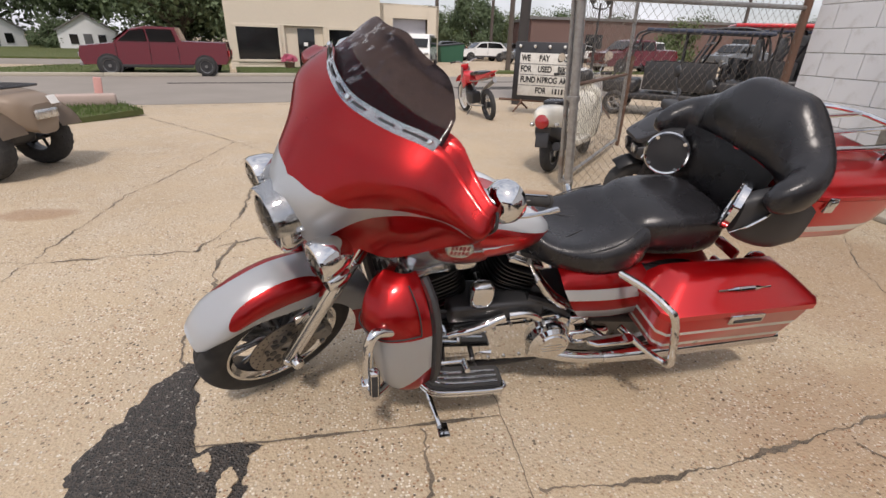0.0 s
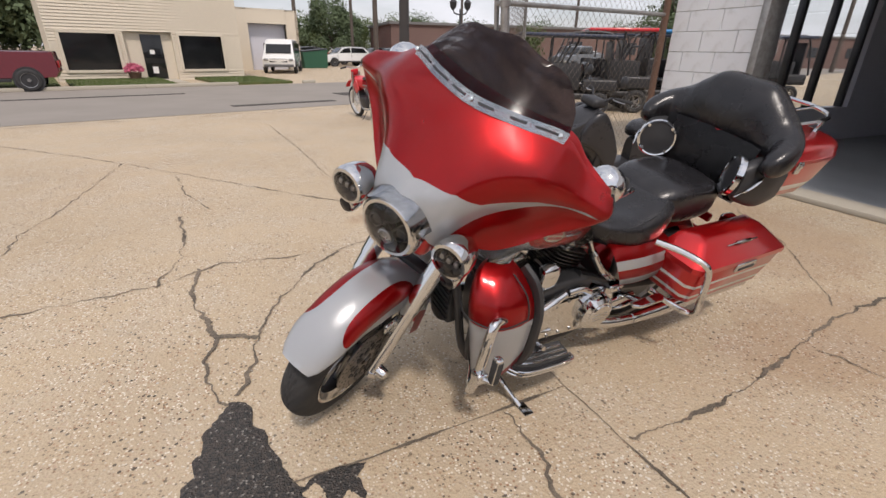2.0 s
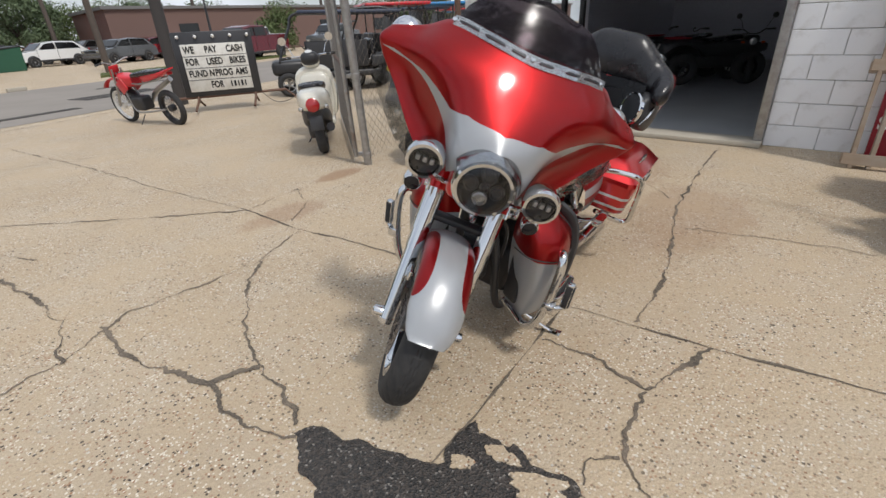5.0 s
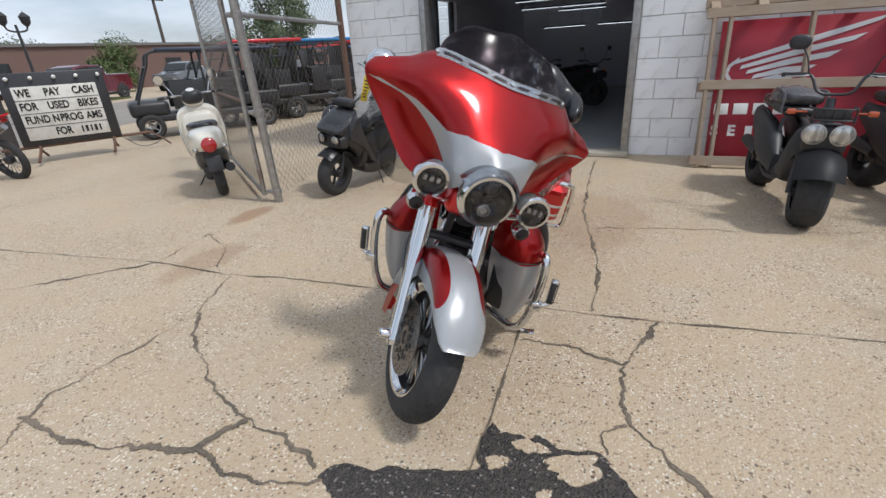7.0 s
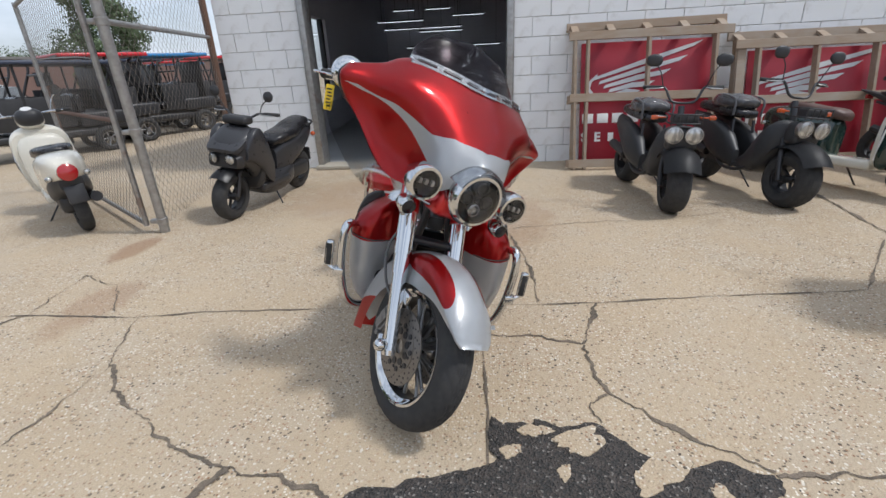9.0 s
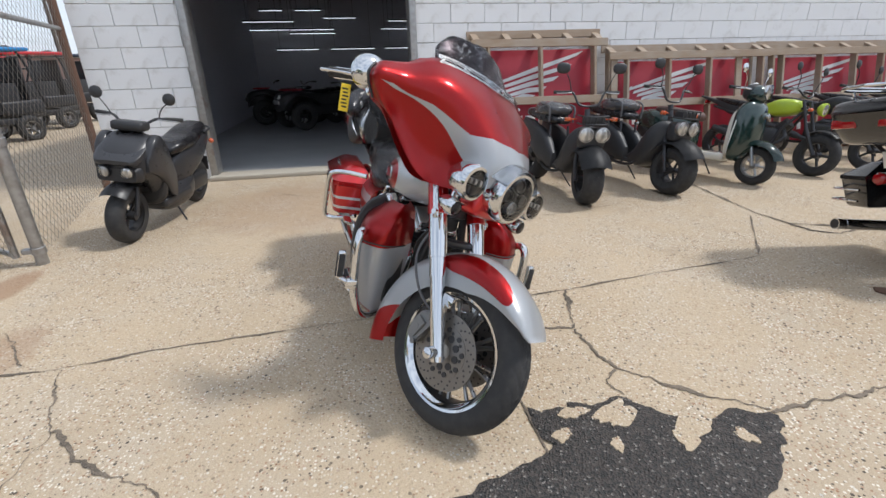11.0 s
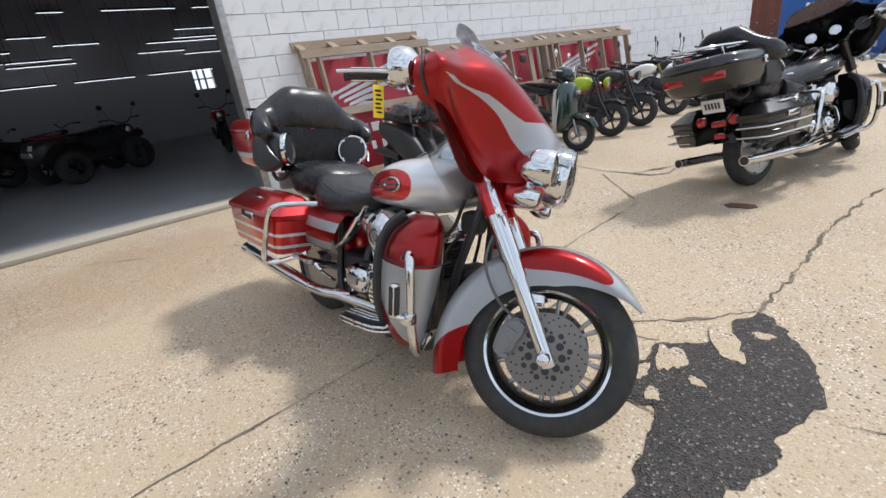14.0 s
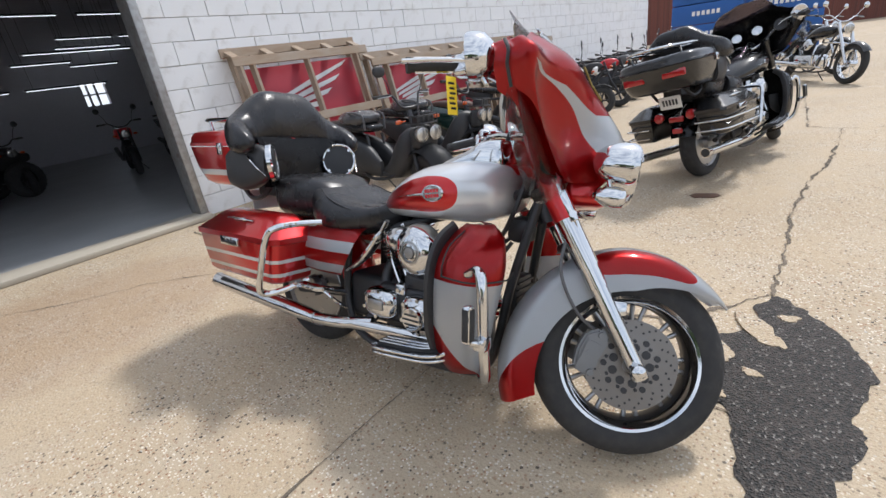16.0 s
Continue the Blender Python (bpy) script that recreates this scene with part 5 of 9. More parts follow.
        bag = part("saddlebag", bm, bag_mat, root, "hard painted saddlebag with two silver stripes" if red else "black hard saddlebag", angle=50)
        bm = B()
        loft(bm, [[Vector((x, s * y, z)) for x, y in ((x0, y0), (x0, y1 - k), (x0 - k, y1), (x1 + k, y1), (x1, y1 - k), (x1, y0))]
                  for z, x0, x1, y0, y1, k in ((0.620, -1.392, -2.084, 0.19, 0.427, 0.035), (0.645, -1.392, -2.084, 0.19, 0.427, 0.035), (0.652, -1.402, -2.072, 0.195, 0.418, 0.033),
                                               (0.716, -1.468, -1.985, 0.215, 0.352, 0.03), (0.735, -1.50, -1.95, 0.23, 0.325, 0.025), (0.739, -1.53, -1.92, 0.245, 0.305, 0.02))], 0.007)
        part("saddlebag_lid", bm, plain, bag, "painted saddlebag lid", angle=40)
        bm = B()
        box(bm, (-1.75, s * 0.428, 0.606), (0.150, 0.016, 0.044), 0.006)
        lt = part("bag_latch", bm, chrome, bag, "chrome saddlebag latch")
        bm = B()
        box(bm, (-1.75, s * 0.437, 0.602), (0.120, 0.006, 0.012), 0.002)
        part("latch_lever", bm, dark_metal, lt)
        bm = B()
        tube(bm, [(-1.62, s * 0.372, 0.706), (-1.73, s * 0.372, 0.708), (-1.85, s * 0.370, 0.706)], [0.004, 0.010, 0.010, 0.004], 8)
        part("lid_handle", bm, chrome, bag, "chrome strip on the lid")
        bm = B()
        tube(bm, [(-1.285, s * 0.245, 0.716), (-1.335, s * 0.335, 0.716), (-1.37, s * 0.425, 0.705), (-1.405, s * 0.452, 0.66), (-1.465, s * 0.452, 0.50), (-1.492, s * 0.448, 0.41), (-1.485, s * 0.415, 0.385), (-1.44, s * 0.36, 0.40), (-1.36, s * 0.27, 0.445)], 0.0145, 10)
        part("bag_guard", bm, chrome, root, "chrome saddlebag guard bar")
        # side cover
        bm = B()
        rows = []
        for z, x0, x1, y in ((0.475, -1.20, -1.42, 0.21), (0.49, -1.18, -1.43, 0.235), (0.56, -1.13, -1.44, 0.248), (0.64, -1.085, -1.44, 0.24), (0.685, -1.07, -1.43, 0.21), (0.70, -1.07, -1.42, 0.17)):
            rows.append([Vector((x0 + (x1 - x0) * f, s * (y + 0.012 * math.sin(math.pi * f)), z)) for f in (k / 10 for k in range(11))])
        grid(bm, rows)
        bmesh.ops.solidify(bm, geom=bm.faces[:], thickness=0.02)
        part("side_cover", bm, side_mat, root, "painted side cover", angle=50)
        # exhaust
        bm = B()
        tube(bm, [(-1.02, s * 0.20, 0.285), (-1.2, s * 0.245, 0.262), (-1.36, s * 0.262, 0.255)], 0.028, 14)
        rod(bm, (-1.34, s * 0.262, 0.258), (-1.50, s * 0.268, 0.268), 0.030, 22, 0.038)
        rod(bm, (-1.50, s * 0.268, 0.268), (-2.10, s * 0.285, 0.305), 0.038, 22)
        rod(bm, (-2.10, s * 0.285, 0.305), (-2.165, s * 0.286, 0.309), 0.036, 22, 0.041)
        muf = part("muffler", bm, chrome, root, "long chrome muffler")
        bm = B()
        rod(bm, (-2.12, s * 0.286, 0.3065), (-2.167, s * 0.286, 0.3093), 0.034, 20)
        part("muffler_mouth", bm, black_plastic, muf)
        # footboards
        tilt = Matrix.Translation((-0.695, s * 0.312, 0.288)) @ Matrix.Rotation(-0.12, 4, (0, 1, 0)) @ Matrix.Diagonal((1, s, 1, 1))
        edge_line = [(-0.170, -0.045), (-0.172, 0.02), (-0.150, 0.055), (0.06, 0.062), (0.130, 0.045), (0.168, 0.0), (0.160, -0.045)]
        bm = B()
        slab(bm, edge_line, 0.014, tilt, 0.004)
        fb = part("footboard", bm, dark_metal, root, "rider footboard with a black rubber tread")
        bm = B()
        slab(bm, [(x * 0.93, y * 0.90) for x, y in edge_line], 0.012, tilt @ Matrix.Translation((0, 0, 0.0142)), 0.003)
        part("board_rubber", bm, rubber, fb, "black rubber tread")
        for dz, out_, rr in ((0.008, 0.006, 0.008), (-0.012, 0.003, 0.0075)):
            bm = B()
            tube(bm, [tilt @ Vector((x, y + out_, dz)) for x, y in edge_line[1:6]], rr, 10, 5, flat=0.9)
            part("board_rail", bm, chrome, fb, "chrome rail round the footboard")
        for off in (0.0, -0.024, -0.048):
            bm = B()
            tube(bm, [tilt @ Vector((x, y + off, 0.0275)) for x, y in ((-0.14, 0.035), (0.05, 0.04), (0.12, 0.022))], 0.006, 8, flat=0.6)
            part("tread_strip", bm, chrome, fb, "bright strip in the tread")
        bm = B()
        tube(bm, [(-0.66, s * 0.29, 0.278), (-0.65, s * 0.15, 0.20), (-0.79, s * 0.15, 0.20), (-0.78, s * 0.29, 0.272)], 0.012, 8, 1)
        part("board_bracket", bm, dark_metal, fb)
        tilt = Matrix.Translation((-1.285, s * 0.325, 0.428)) @ Matrix.Diagonal((1, s, 1, 1))
        bm = B()
        slab(bm, [(-0.105, -0.020), (-0.105, 0.012), (-0.085, 0.026), (0.06, 0.026), (0.095, 0.006), (0.09, -0.020)], 0.020, tilt, 0.005)
        rod(bm, (-1.26, s * 0.13, 0.36), (-1.28, s * 0.31, 0.430), 0.013)
        tube(bm, [(-1.19, s * 0.20, 0.32), (-1.20, s * 0.26, 0.37), (-1.25, s * 0.29, 0.42)], 0.008, 8)
        part("passenger_board", bm, chrome, root, "folded chrome passenger footboard")
        # leg fairing
        bm = B()
        rows = []
        for z, x0, x1, y0, y1, bul in ((0.245, -0.430, -0.560, 0.19, 0.300, 0.01), (0.30, -0.400, -0.568, 0.17, 0.335, 0.015), (0.40, -0.378, -0.568, 0.15, 0.360, 0.02), (0.50, -0.365, -0.563, 0.14, 0.370, 0.03),
                                       (0.612, -0.352, -0.558, 0.135, 0.370, 0.045), (0.69, -0.352, -0.548, 0.135, 0.350, 0.045), (0.752, -0.370, -0.533, 0.14, 0.290, 0.03), (0.785, -0.405, -0.515, 0.16, 0.235, 0.01)):
            rows.append([Vector((x0 - 0.10, s * y0, z)), Vector((x0 - 0.045 + bul * 0.5, s * (y0 * 0.7 + y1 * 0.3), z)), Vector((x0 - 0.012 + bul * 0.7, s * (y0 * 0.35 + y1 * 0.65), z)),
                         Vector((x0 - 0.015, s * (y1 - 0.025), z)), Vector((x0 - 0.055, s * y1, z)), Vector(((x0 + x1) / 2 - 0.03, s * (y1 + 0.004), z)), Vector((x1, s * (y1 - 0.012), z))])
        dense = [smooth_path(r, 4) for r in rows]
        cols2 = [smooth_path([d[j] for d in dense], 4) for j in range(len(dense[0]))]
        grid(bm, [[c[i] for c in cols2] for i in range(len(cols2[0]))])
        bmesh.ops.solidify(bm, geom=bm.faces[:], thickness=-0.008 * s)
        lf = part("leg_fairing", bm, lower_mat, root, "red and silver leg fairing below the tank" if red else "black leg fairing", angle=60)
        bm = B()
        tube(bm, [(-0.520, s * 0.371, 0.62), (-0.518, s * 0.366, 0.66), (-0.508, s * 0.340, 0.72), (-0.485, s * 0.280, 0.768)], 0.0028, 6)
        tube(bm, [(-0.345, s * 0.19, 0.622), (-0.322, s * 0.27, 0.618), (-0.365, s * 0.350, 0.616), (-0.43, s * 0.375, 0.615), (-0.520, s * 0.371, 0.62)], 0.0028, 6)
        part("glovebox_seam", bm, black_plastic, lf)
        bm = B()
        tube(bm, [(-0.572, s * 0.295, 0.26), (-0.584, s * 0.345, 0.40), (-0.580, s * 0.360, 0.52), (-0.574, s * 0.354, 0.64), (-0.560, s * 0.320, 0.73), (-0.54, s * 0.26, 0.775)], 0.015, 8, flat=1.7)
        part("edge_seal", bm, black_plastic, lf, "black rubber edge")
        bm = B()
        box(bm, (-0.418, s * 0.205, 0.43), (0.02, 0.085, 0.22), 0.008, 2, Matrix.Rotation(s * -0.5, 4, (0, 0, 1)))
        part("vent", bm, black_plastic, lf, "black vent opening")
        # engine guard and highway peg
        bm = B()
        tube(bm, [(-0.47, s * 0.17, 0.262), (-0.44, s * 0.235, 0.250), (-0.385, s * 0.305, 0.255), (-0.348, s * 0.355, 0.305), (-0.34, s * 0.385, 0.42), (-0.34, s * 0.395, 0.56), (-0.35, s * 0.390, 0.640), (-0.375, s * 0.375, 0.662), (-0.42, s * 0.355, 0.64)], 0.0185, 12)
        part("engine_guard", bm, chrome, root, "chrome engine guard tube")
        bm = B()
        box(bm, (-0.337, s * 0.398, 0.435), (0.045, 0.05, 0.045), 0.008)
        rod(bm, (-0.337, s * 0.41, 0.435), (-0.355, s * 0.45, 0.45), 0.011)
        peg = part("highway_peg", bm, chrome, root, "chrome fold-up highway peg")
        bm = B()
        box(bm, (-0.357, s * 0.450, 0.510), (0.03, 0.034, 0.125), 0.009)
        part("peg_body", bm, chrome, peg)
        bm = B()
        for dx in (-1, 1):
            box(bm, (-0.357 + dx * 0.014, s * 0.450, 0.510), (0.006, 0.024, 0.105), 0.002)
        box(bm, (-0.357, s * 0.466, 0.510), (0.02, 0.006, 0.105), 0.002)
        part("peg_rubber", bm, rubber, peg)
    # rear fender and wheel
    RA = Vector((-1.61, 0, 0.318))
    rw = part("rear_wheel", wheel_tyre(B(), RA, 0.316, 0.14, 0.218), rubber, root, "black rear tyre", angle=28)
    part("rim", lathe(B(), [(0.228, 0.058), (0.222, 0.064), (0.205, 0.05), (0.06, 0.045), (0.05, 0.08), (0, 0.08), (0, -0.08), (0.05, -0.08), (0.06, -0.045), (0.205, -0.05), (0.222, -0.064), (0.228, -0.058)], RA, (0, 1, 0), 40), alloy, rw, "cast alloy rear wheel")
    bm = B()
    rows = []
    for i in range(22):
        a = radians(15 + 150 * i / 21)
        rows.append([RA + Vector((math.cos(a) * (0.37 - 0.05 * q * q), 0.115 * q, math.sin(a) * (0.37 - 0.05 * q * q) + 0.02)) for q in (k / 6 - 1 for k in range(13))])
    grid(bm, rows)
    bmesh.ops.solidify(bm, geom=bm.faces[:], thickness=-0.006)
    part("rear_fender", bm, plain, root, "painted rear fender")
    for z, w in ((0.60, 0.13), (0.50, 0.09)):
        bm = B()
        box(bm, (-2.005, 0, z), (0.03, w, 0.05), 0.012)
        part("tail_lamp", bm, lens_red, root, "red tail lamp")
    for s in (-1, 1):
        bm = B()
        lathe(bm, [(0, 0.03), (0.03, 0.026), (0.042, 0.012), (0.043, -0.02), (0.03, -0.04)], (-2.03, s * 0.14, 0.63), (-1, 0, 0), 20)
        part("tail_signal", bm, lens_red, root, "round red rear signal")
        bm = B()
        box(bm, (-2.30, s * 0.17, 0.99), (0.03, 0.19, 0.062), 0.012)
        part("trunk_lamp", bm, lens_red, trunk, "red lamp on the trunk")
        bm = B()
        for z in (0.47, 0.545):
            tube(bm, [(-1.50, s * 0.448, z), (-1.75, s * 0.45, z), (-2.05, s * 0.44, z + 0.005), (-2.10, s * 0.37, z + 0.005), (-2.105, s * 0.2, z + 0.005)], 0.008, 8)
        if not red:
            part("bag_rail", bm, chrome, root, "chrome rails round the saddlebag")
        else:
            bm.free()
    bm = B()
    box(bm, (-2.075, 0, 0.755), (0.006, 0.19, 0.11), 0.004, 2, Matrix.Rotation(-0.25, 4, (0, 1, 0)))
    plate = part("number_plate", bm, white_paint, root, "pale number plate")
    bm = B()
    for k in range(5):
        box(bm, (-2.081, (k - 2) * 0.028, 0.757), (0.003, 0.016, 0.05), 0, 1, Matrix.Rotation(-0.25, 4, (0, 1, 0)))
    part("plate_bars", bm, dark_metal, plate)

    # ---- engine ----
    bm = B()
    box(bm, (-0.80, 0, 0.33), (0.46, 0.26, 0.26), 0.04, 3)
    box(bm, (-1.10, 0, 0.36), (0.32, 0.24, 0.22), 0.035, 3)
    part("crankcase", bm, dark_metal, root, "dark engine crankcase")
    for tilt, x in ((22, -0.70), (-22, -0.88)):
        d = Vector((math.sin(radians(tilt)), 0, math.cos(radians(tilt))))
        o = Vector((x, 0, 0.43))
        up = Matrix.Translation(o) @ Matrix.Rotation(radians(tilt), 4, (0, 1, 0))
        bm = B()
        rod(bm, o, o + d * 0.25, 0.066, 28)
        cyl = part("cylinder", bm, fin_metal, root, "black finned cylinder", angle=30)
        for k in range(14):
            w = 0.098 if k < 9 else 0.110
            ring = []
            for q in range(28):
                t = 2 * math.pi * q / 28
                c, sn = math.cos(t), math.sin(t)
                ring.append((w * math.copysign(abs(c) ** 0.55, c), (w + 0.012) * math.copysign(abs(sn) ** 0.55, sn)))
            fin = B()
            slab(fin, ring, 0.0045, up @ Matrix.Translation((0, 0, 0.012 + k * 0.0165)))
            part("fin", fin, fin_metal, cyl, angle=30)
        for h, sx, sy, sz in ((0.256, 0.165, 0.205, 0.034), (0.286, 0.140, 0.185, 0.030)):
            bm = B()
            box(bm, (0, 0, 0), (sx, sy, sz), 0.012, 3)
            part("rocker_cover", moved(bm, up @ Matrix.Translation((0, 0, h))), chrome, cyl, "chrome rocker cover")
        for k in (-1, 1):
            bm = B()
            tube(bm, [(-0.79 + (0.035 if tilt > 0 else -0.035) + 0.018 * k, -0.145, 0.36), o + d * 0.12 + Vector((0.03 * k, -0.125, 0)), o + d * 0.23 + Vector((0.035 * k, -0.10, 0))], 0.0105, 8)
            part("pushrod_tube", bm, chrome, cyl, "chrome pushrod tube")
    bm = B()
    ac_at = (-0.757, -0.175, 0.648)
    lathe(bm, [(0, 0.082), (0.05, 0.080), (0.084, 0.068), (0.104, 0.042), (0.108, 0.0), (0.09, -0.02)], ac_at, (0, -1, 0), 40)
    ball(bm, (-0.845, -0.175, 0.675), (0.10, 0.052, 0.055), 22, 12, 0.85, 0.8)
    ac = part("air_cleaner", bm, chrome, root, "round chrome air cleaner cover with a side lobe")
    bm = B()
    lathe(bm, [(0.036, 0.086), (0.039, 0.082), (0.046, 0.081), (0.048, 0.076)], ac_at, (0, -1, 0), 28)
    lathe(bm, [(0, 0.088), (0.022, 0.087), (0.025, 0.08)], ac_at, (0, -1, 0), 20)
    part("cleaner_medallion", bm, steel, ac, "round medallion")
    bm = B()
    box(bm, (-0.845, -0.150, 0.385), (0.34, 0.06, 0.17), 0.028, 3)
    box(bm, (-0.80, -0.135, 0.49), (0.15, 0.05, 0.07), 0.016, 3)
    part("gear_case", bm, dark_metal, root, "dark engine gear case")
    for x_ in (-0.87, -0.72):
        bm = B()
        box(bm, (x_, -0.172, 0.462), (0.055, 0.045, 0.05), 0.012, 3)
        rod(bm, (x_, -0.19, 0.462), (x_, -0.205, 0.462), 0.010, 10)
        part("tappet_block", bm, chrome, root, "chrome tappet block")
    for c, r, wide in (((-0.755, -0.185, 0.378), 0.080, 1.15), ((-0.972, -0.180, 0.388), 0.066, 1.45)):
        bm = B()
        ball(bm, c, (r * wide, 0.055, r), 28, 14, 0.72, 0.62)
        for k in range(6):
            a = 2 * math.pi * k / 6 + 0.4
            p = Vector(c) + Vector((math.cos(a) * r * wide * 0.86, -0.030, math.sin(a) * r * 0.86))
            rod(bm, p, p + Vector((0, -0.016, 0)), 0.009, 8)
        part("engine_cover", bm, chrome, root, "chrome engine side cover with bolts")
    bm = B()
    lathe(bm, [(0, 0.068), (0.046, 0.067), (0.051, 0.060), (0.053, 0.04)], (-0.760, -0.185, 0.372), (0, -1, 0), 28)
    tc_ = part("timer_cover", bm, chrome, root, "round chrome timer cover")
    bm = B()
    for k in (-1, 0, 1):
        box(bm, (-0.760, -0.2535, 0.372 + k * 0.020), (0.085 - 0.022 * abs(k), 0.003, 0.008), 0.001)
    part("cover_ribs", bm, dark_metal, tc_)
    bm = B()
    box(bm, (-0.972, -0.237, 0.388), (0.085, 0.006, 0.042), 0.002)
    part("cover_plate", bm, steel, root, "brushed plate on the engine cover")
    bm = B()
    tube(bm, [(-0.60, -0.09, 0.58), (-0.50, -0.13, 0.50), (-0.52, -0.17, 0.36), (-0.66, -0.19, 0.29), (-0.90, -0.20, 0.275), (-1.10, -0.225, 0.27), (-1.30, -0.255, 0.258)], 0.026, 14)
    part("exhaust_pipe", bm, chrome, root, "chrome exhaust header with heat shield")
    bm = B()
    tube(bm, [(-0.97, -0.07, 0.58), (-1.02, -0.10, 0.50), (-1.0, -0.14, 0.36), (-1.06, -0.19, 0.285)], 0.024, 12)
    part("exhaust_pipe", bm, dark_metal, root, "dark rear exhaust header")
    # left side: primary case, derby cover, horn
    bm = B()
    pts = []
    for k in range(40):
        t = 2 * math.pi * k / 40
        cx_ = -0.70 if math.cos(t) > 0 else -1.09
        r = 0.098 if math.cos(t) > 0 else 0.120
        pts.append((cx_ + r * math.cos(t), 0.355 + r * math.sin(t)))
    slab(bm, pts, 0.075, Matrix(((1, 0, 0, 0), (0, 0, 1, 0.135), (0, 1, 0, 0), (0, 0, 0, 1))), 0.014)
    pc = part("primary_cover", bm, chrome, root, "chrome primary case")
    for k in range(7):
        x_ = -0.64 - 0.068 * k
        for z_ in (0.268, 0.442 if k < 4 else 0.456):
            bm = B()
            rod(bm, (x_, 0.206, z_), (x_, 0.216, z_), 0.0075, 8)
            part("case_bolt", bm, steel, pc)
    bm = B()
    box(bm, (-0.86, 0.10, 0.50), (0.40, 0.17, 0.085), 0.02, 3)
    tube(bm, [(-0.98, 0.15, 0.54), (-1.10, 0.17, 0.50), (-1.20, 0.17, 0.42)], 0.024, 10)
    part("transmission_top", bm, dark_metal, root, "dark gearbox top and starter")
    bm = B()
    lathe(bm, [(0, 0.058), (0.060, 0.056), (0.066, 0.050), (0.074, 0.050), (0.090, 0.036), (0.098, 0.0)], (-1.09, 0.208, 0.352), (0, 1, 0), 36)
    dc = part("derby_cover", bm, chrome, root, "round chrome derby cover")
    bm = B()
    for k in (-1, 0, 1):
        box(bm, (-1.09, 0.2645, 0.352 + k * 0.016), (0.10 - 0.02 * abs(k), 0.003, 0.005), 0.001)
    part("cover_ribs", bm, steel, dc)
    bm = B()
    tube(bm, [(-0.66, 0.205, 0.425), (-0.76, 0.215, 0.455), (-0.88, 0.205, 0.500)], [0.016, 0.020, 0.022, 0.018], 12)
    tube(bm, [(-0.90, 0.20, 0.50), (-0.97, 0.205, 0.505), (-1.03, 0.205, 0.47)], 0.017, 12)
    rod(bm, (-0.60, 0.165, 0.31), (-0.85, 0.21, 0.30), 0.012)
    box(bm, (-0.70, 0.195, 0.315), (0.12, 0.03, 0.04), 0.01)
    part("inspection_cover", bm, chrome, root, "chrome covers on the primary case")
    bm = B()
    ball(bm, (-0.785, 0.165, 0.590), (0.052, 0.032, 0.064), 24, 12, 0.7, 0.7)
    rod(bm, (-0.79, 0.06, 0.60), (-0.79, 0.14, 0.60), 0.016)
    part("horn_cover", bm, chrome, root, "chrome horn cover between the cylinders")
    bm = B()
    tube(bm, [(-0.50, 0.24, 0.325), (-0.60, 0.265, 0.335), (-0.72, 0.26, 0.325)], 0.009, 8)
    rod(bm, (-0.50, 0.235, 0.325), (-0.50, 0.32, 0.335), 0.011)
    rod(bm, (-0.72, 0.255, 0.325), (-0.72, 0.32, 0.34), 0.011)
    part("shift_lever", bm, chrome, root, "chrome heel and toe shifter")
    bm = B()
    tube(bm, [(-0.62, 0.14, 0.50), (-0.78, 0.165, 0.49), (-0.98, 0.17, 0.49), (-1.10, 0.17, 0.50)], 0.009, 10)
    part("shift_rod", bm, dark_metal, root, "dark shift rod")
    bm = B()
    box(bm, (-1.21, 0.19, 0.44), (0.09, 0.05, 0.05), 0.016, 3)
    part("bracket_cover", bm, chrome, root, "chrome bracket cover")
    bm = B()
    box(bm, (-1.27, 0.20, 0.345), (0.20, 0.05, 0.07), 0.02, 3)
    part("clutch_cover", bm, chrome, root, "chrome clutch release cover")
    for s in (-1, 1):
        bm = B()
        tube(bm, [(-0.945, s * 0.175, 0.745), (-1.00, s * 0.188, 0.655), (-1.075, s * 0.195, 0.57), (-1.17, s * 0.20, 0.505)], [0.018, 0.034, 0.036, 0.032, 0.018], 12, flat=0.5)
        part("heat_deflector", bm, chrome, root, "chrome heat deflector under the seat")
    bm = B()
    tube(bm, [(-0.62, -0.24, 0.26), (-0.56, -0.30, 0.29), (-0.53, -0.32, 0.32)], 0.010, 8)
    box(bm, (-0.53, -0.325, 0.325), (0.05, 0.08, 0.014), 0.005, 2, Matrix.Rotation(-0.6, 4, (0, 1, 0)))
    part("brake_pedal", bm, chrome, root, "chrome brake pedal")
    # side stand, down on the left
    bm = B()
    tube(bm, [(-0.56, 0.13, 0.19), (-0.585, 0.26, 0.145), (-0.615, 0.385, 0.098)], [0.012, 0.012, 0.010], 10)
    box(bm, (-0.625, 0.405, 0.0955), (0.045, 0.075, 0.008), 0.002, 2, Matrix.Rotation(0.22, 4, (1, 0, 0)))
    part("side_stand", bm, chrome, root, "chrome side stand, down")
    bm = B()
    for s in (-1, 1):
        tube(bm, [(-0.42, s * 0.06, 0.70), (-0.47, s * 0.10, 0.60), (-0.5, s * 0.09, 0.45)], 0.008, 6)
        tube(bm, [(-0.36, s * 0.05, 0.98), (-0.40, s * 0.08, 0.83), (-0.48, s * 0.06, 0.70), (-0.6, s * 0.08, 0.62)], 0.009, 6)
    box(bm, (-0.41, 0, 0.74), (0.10, 0.09, 0.10), 0.03)
    part("wiring_loom", bm, black_plastic, root, "black cables and wiring at the steering head")
    return root


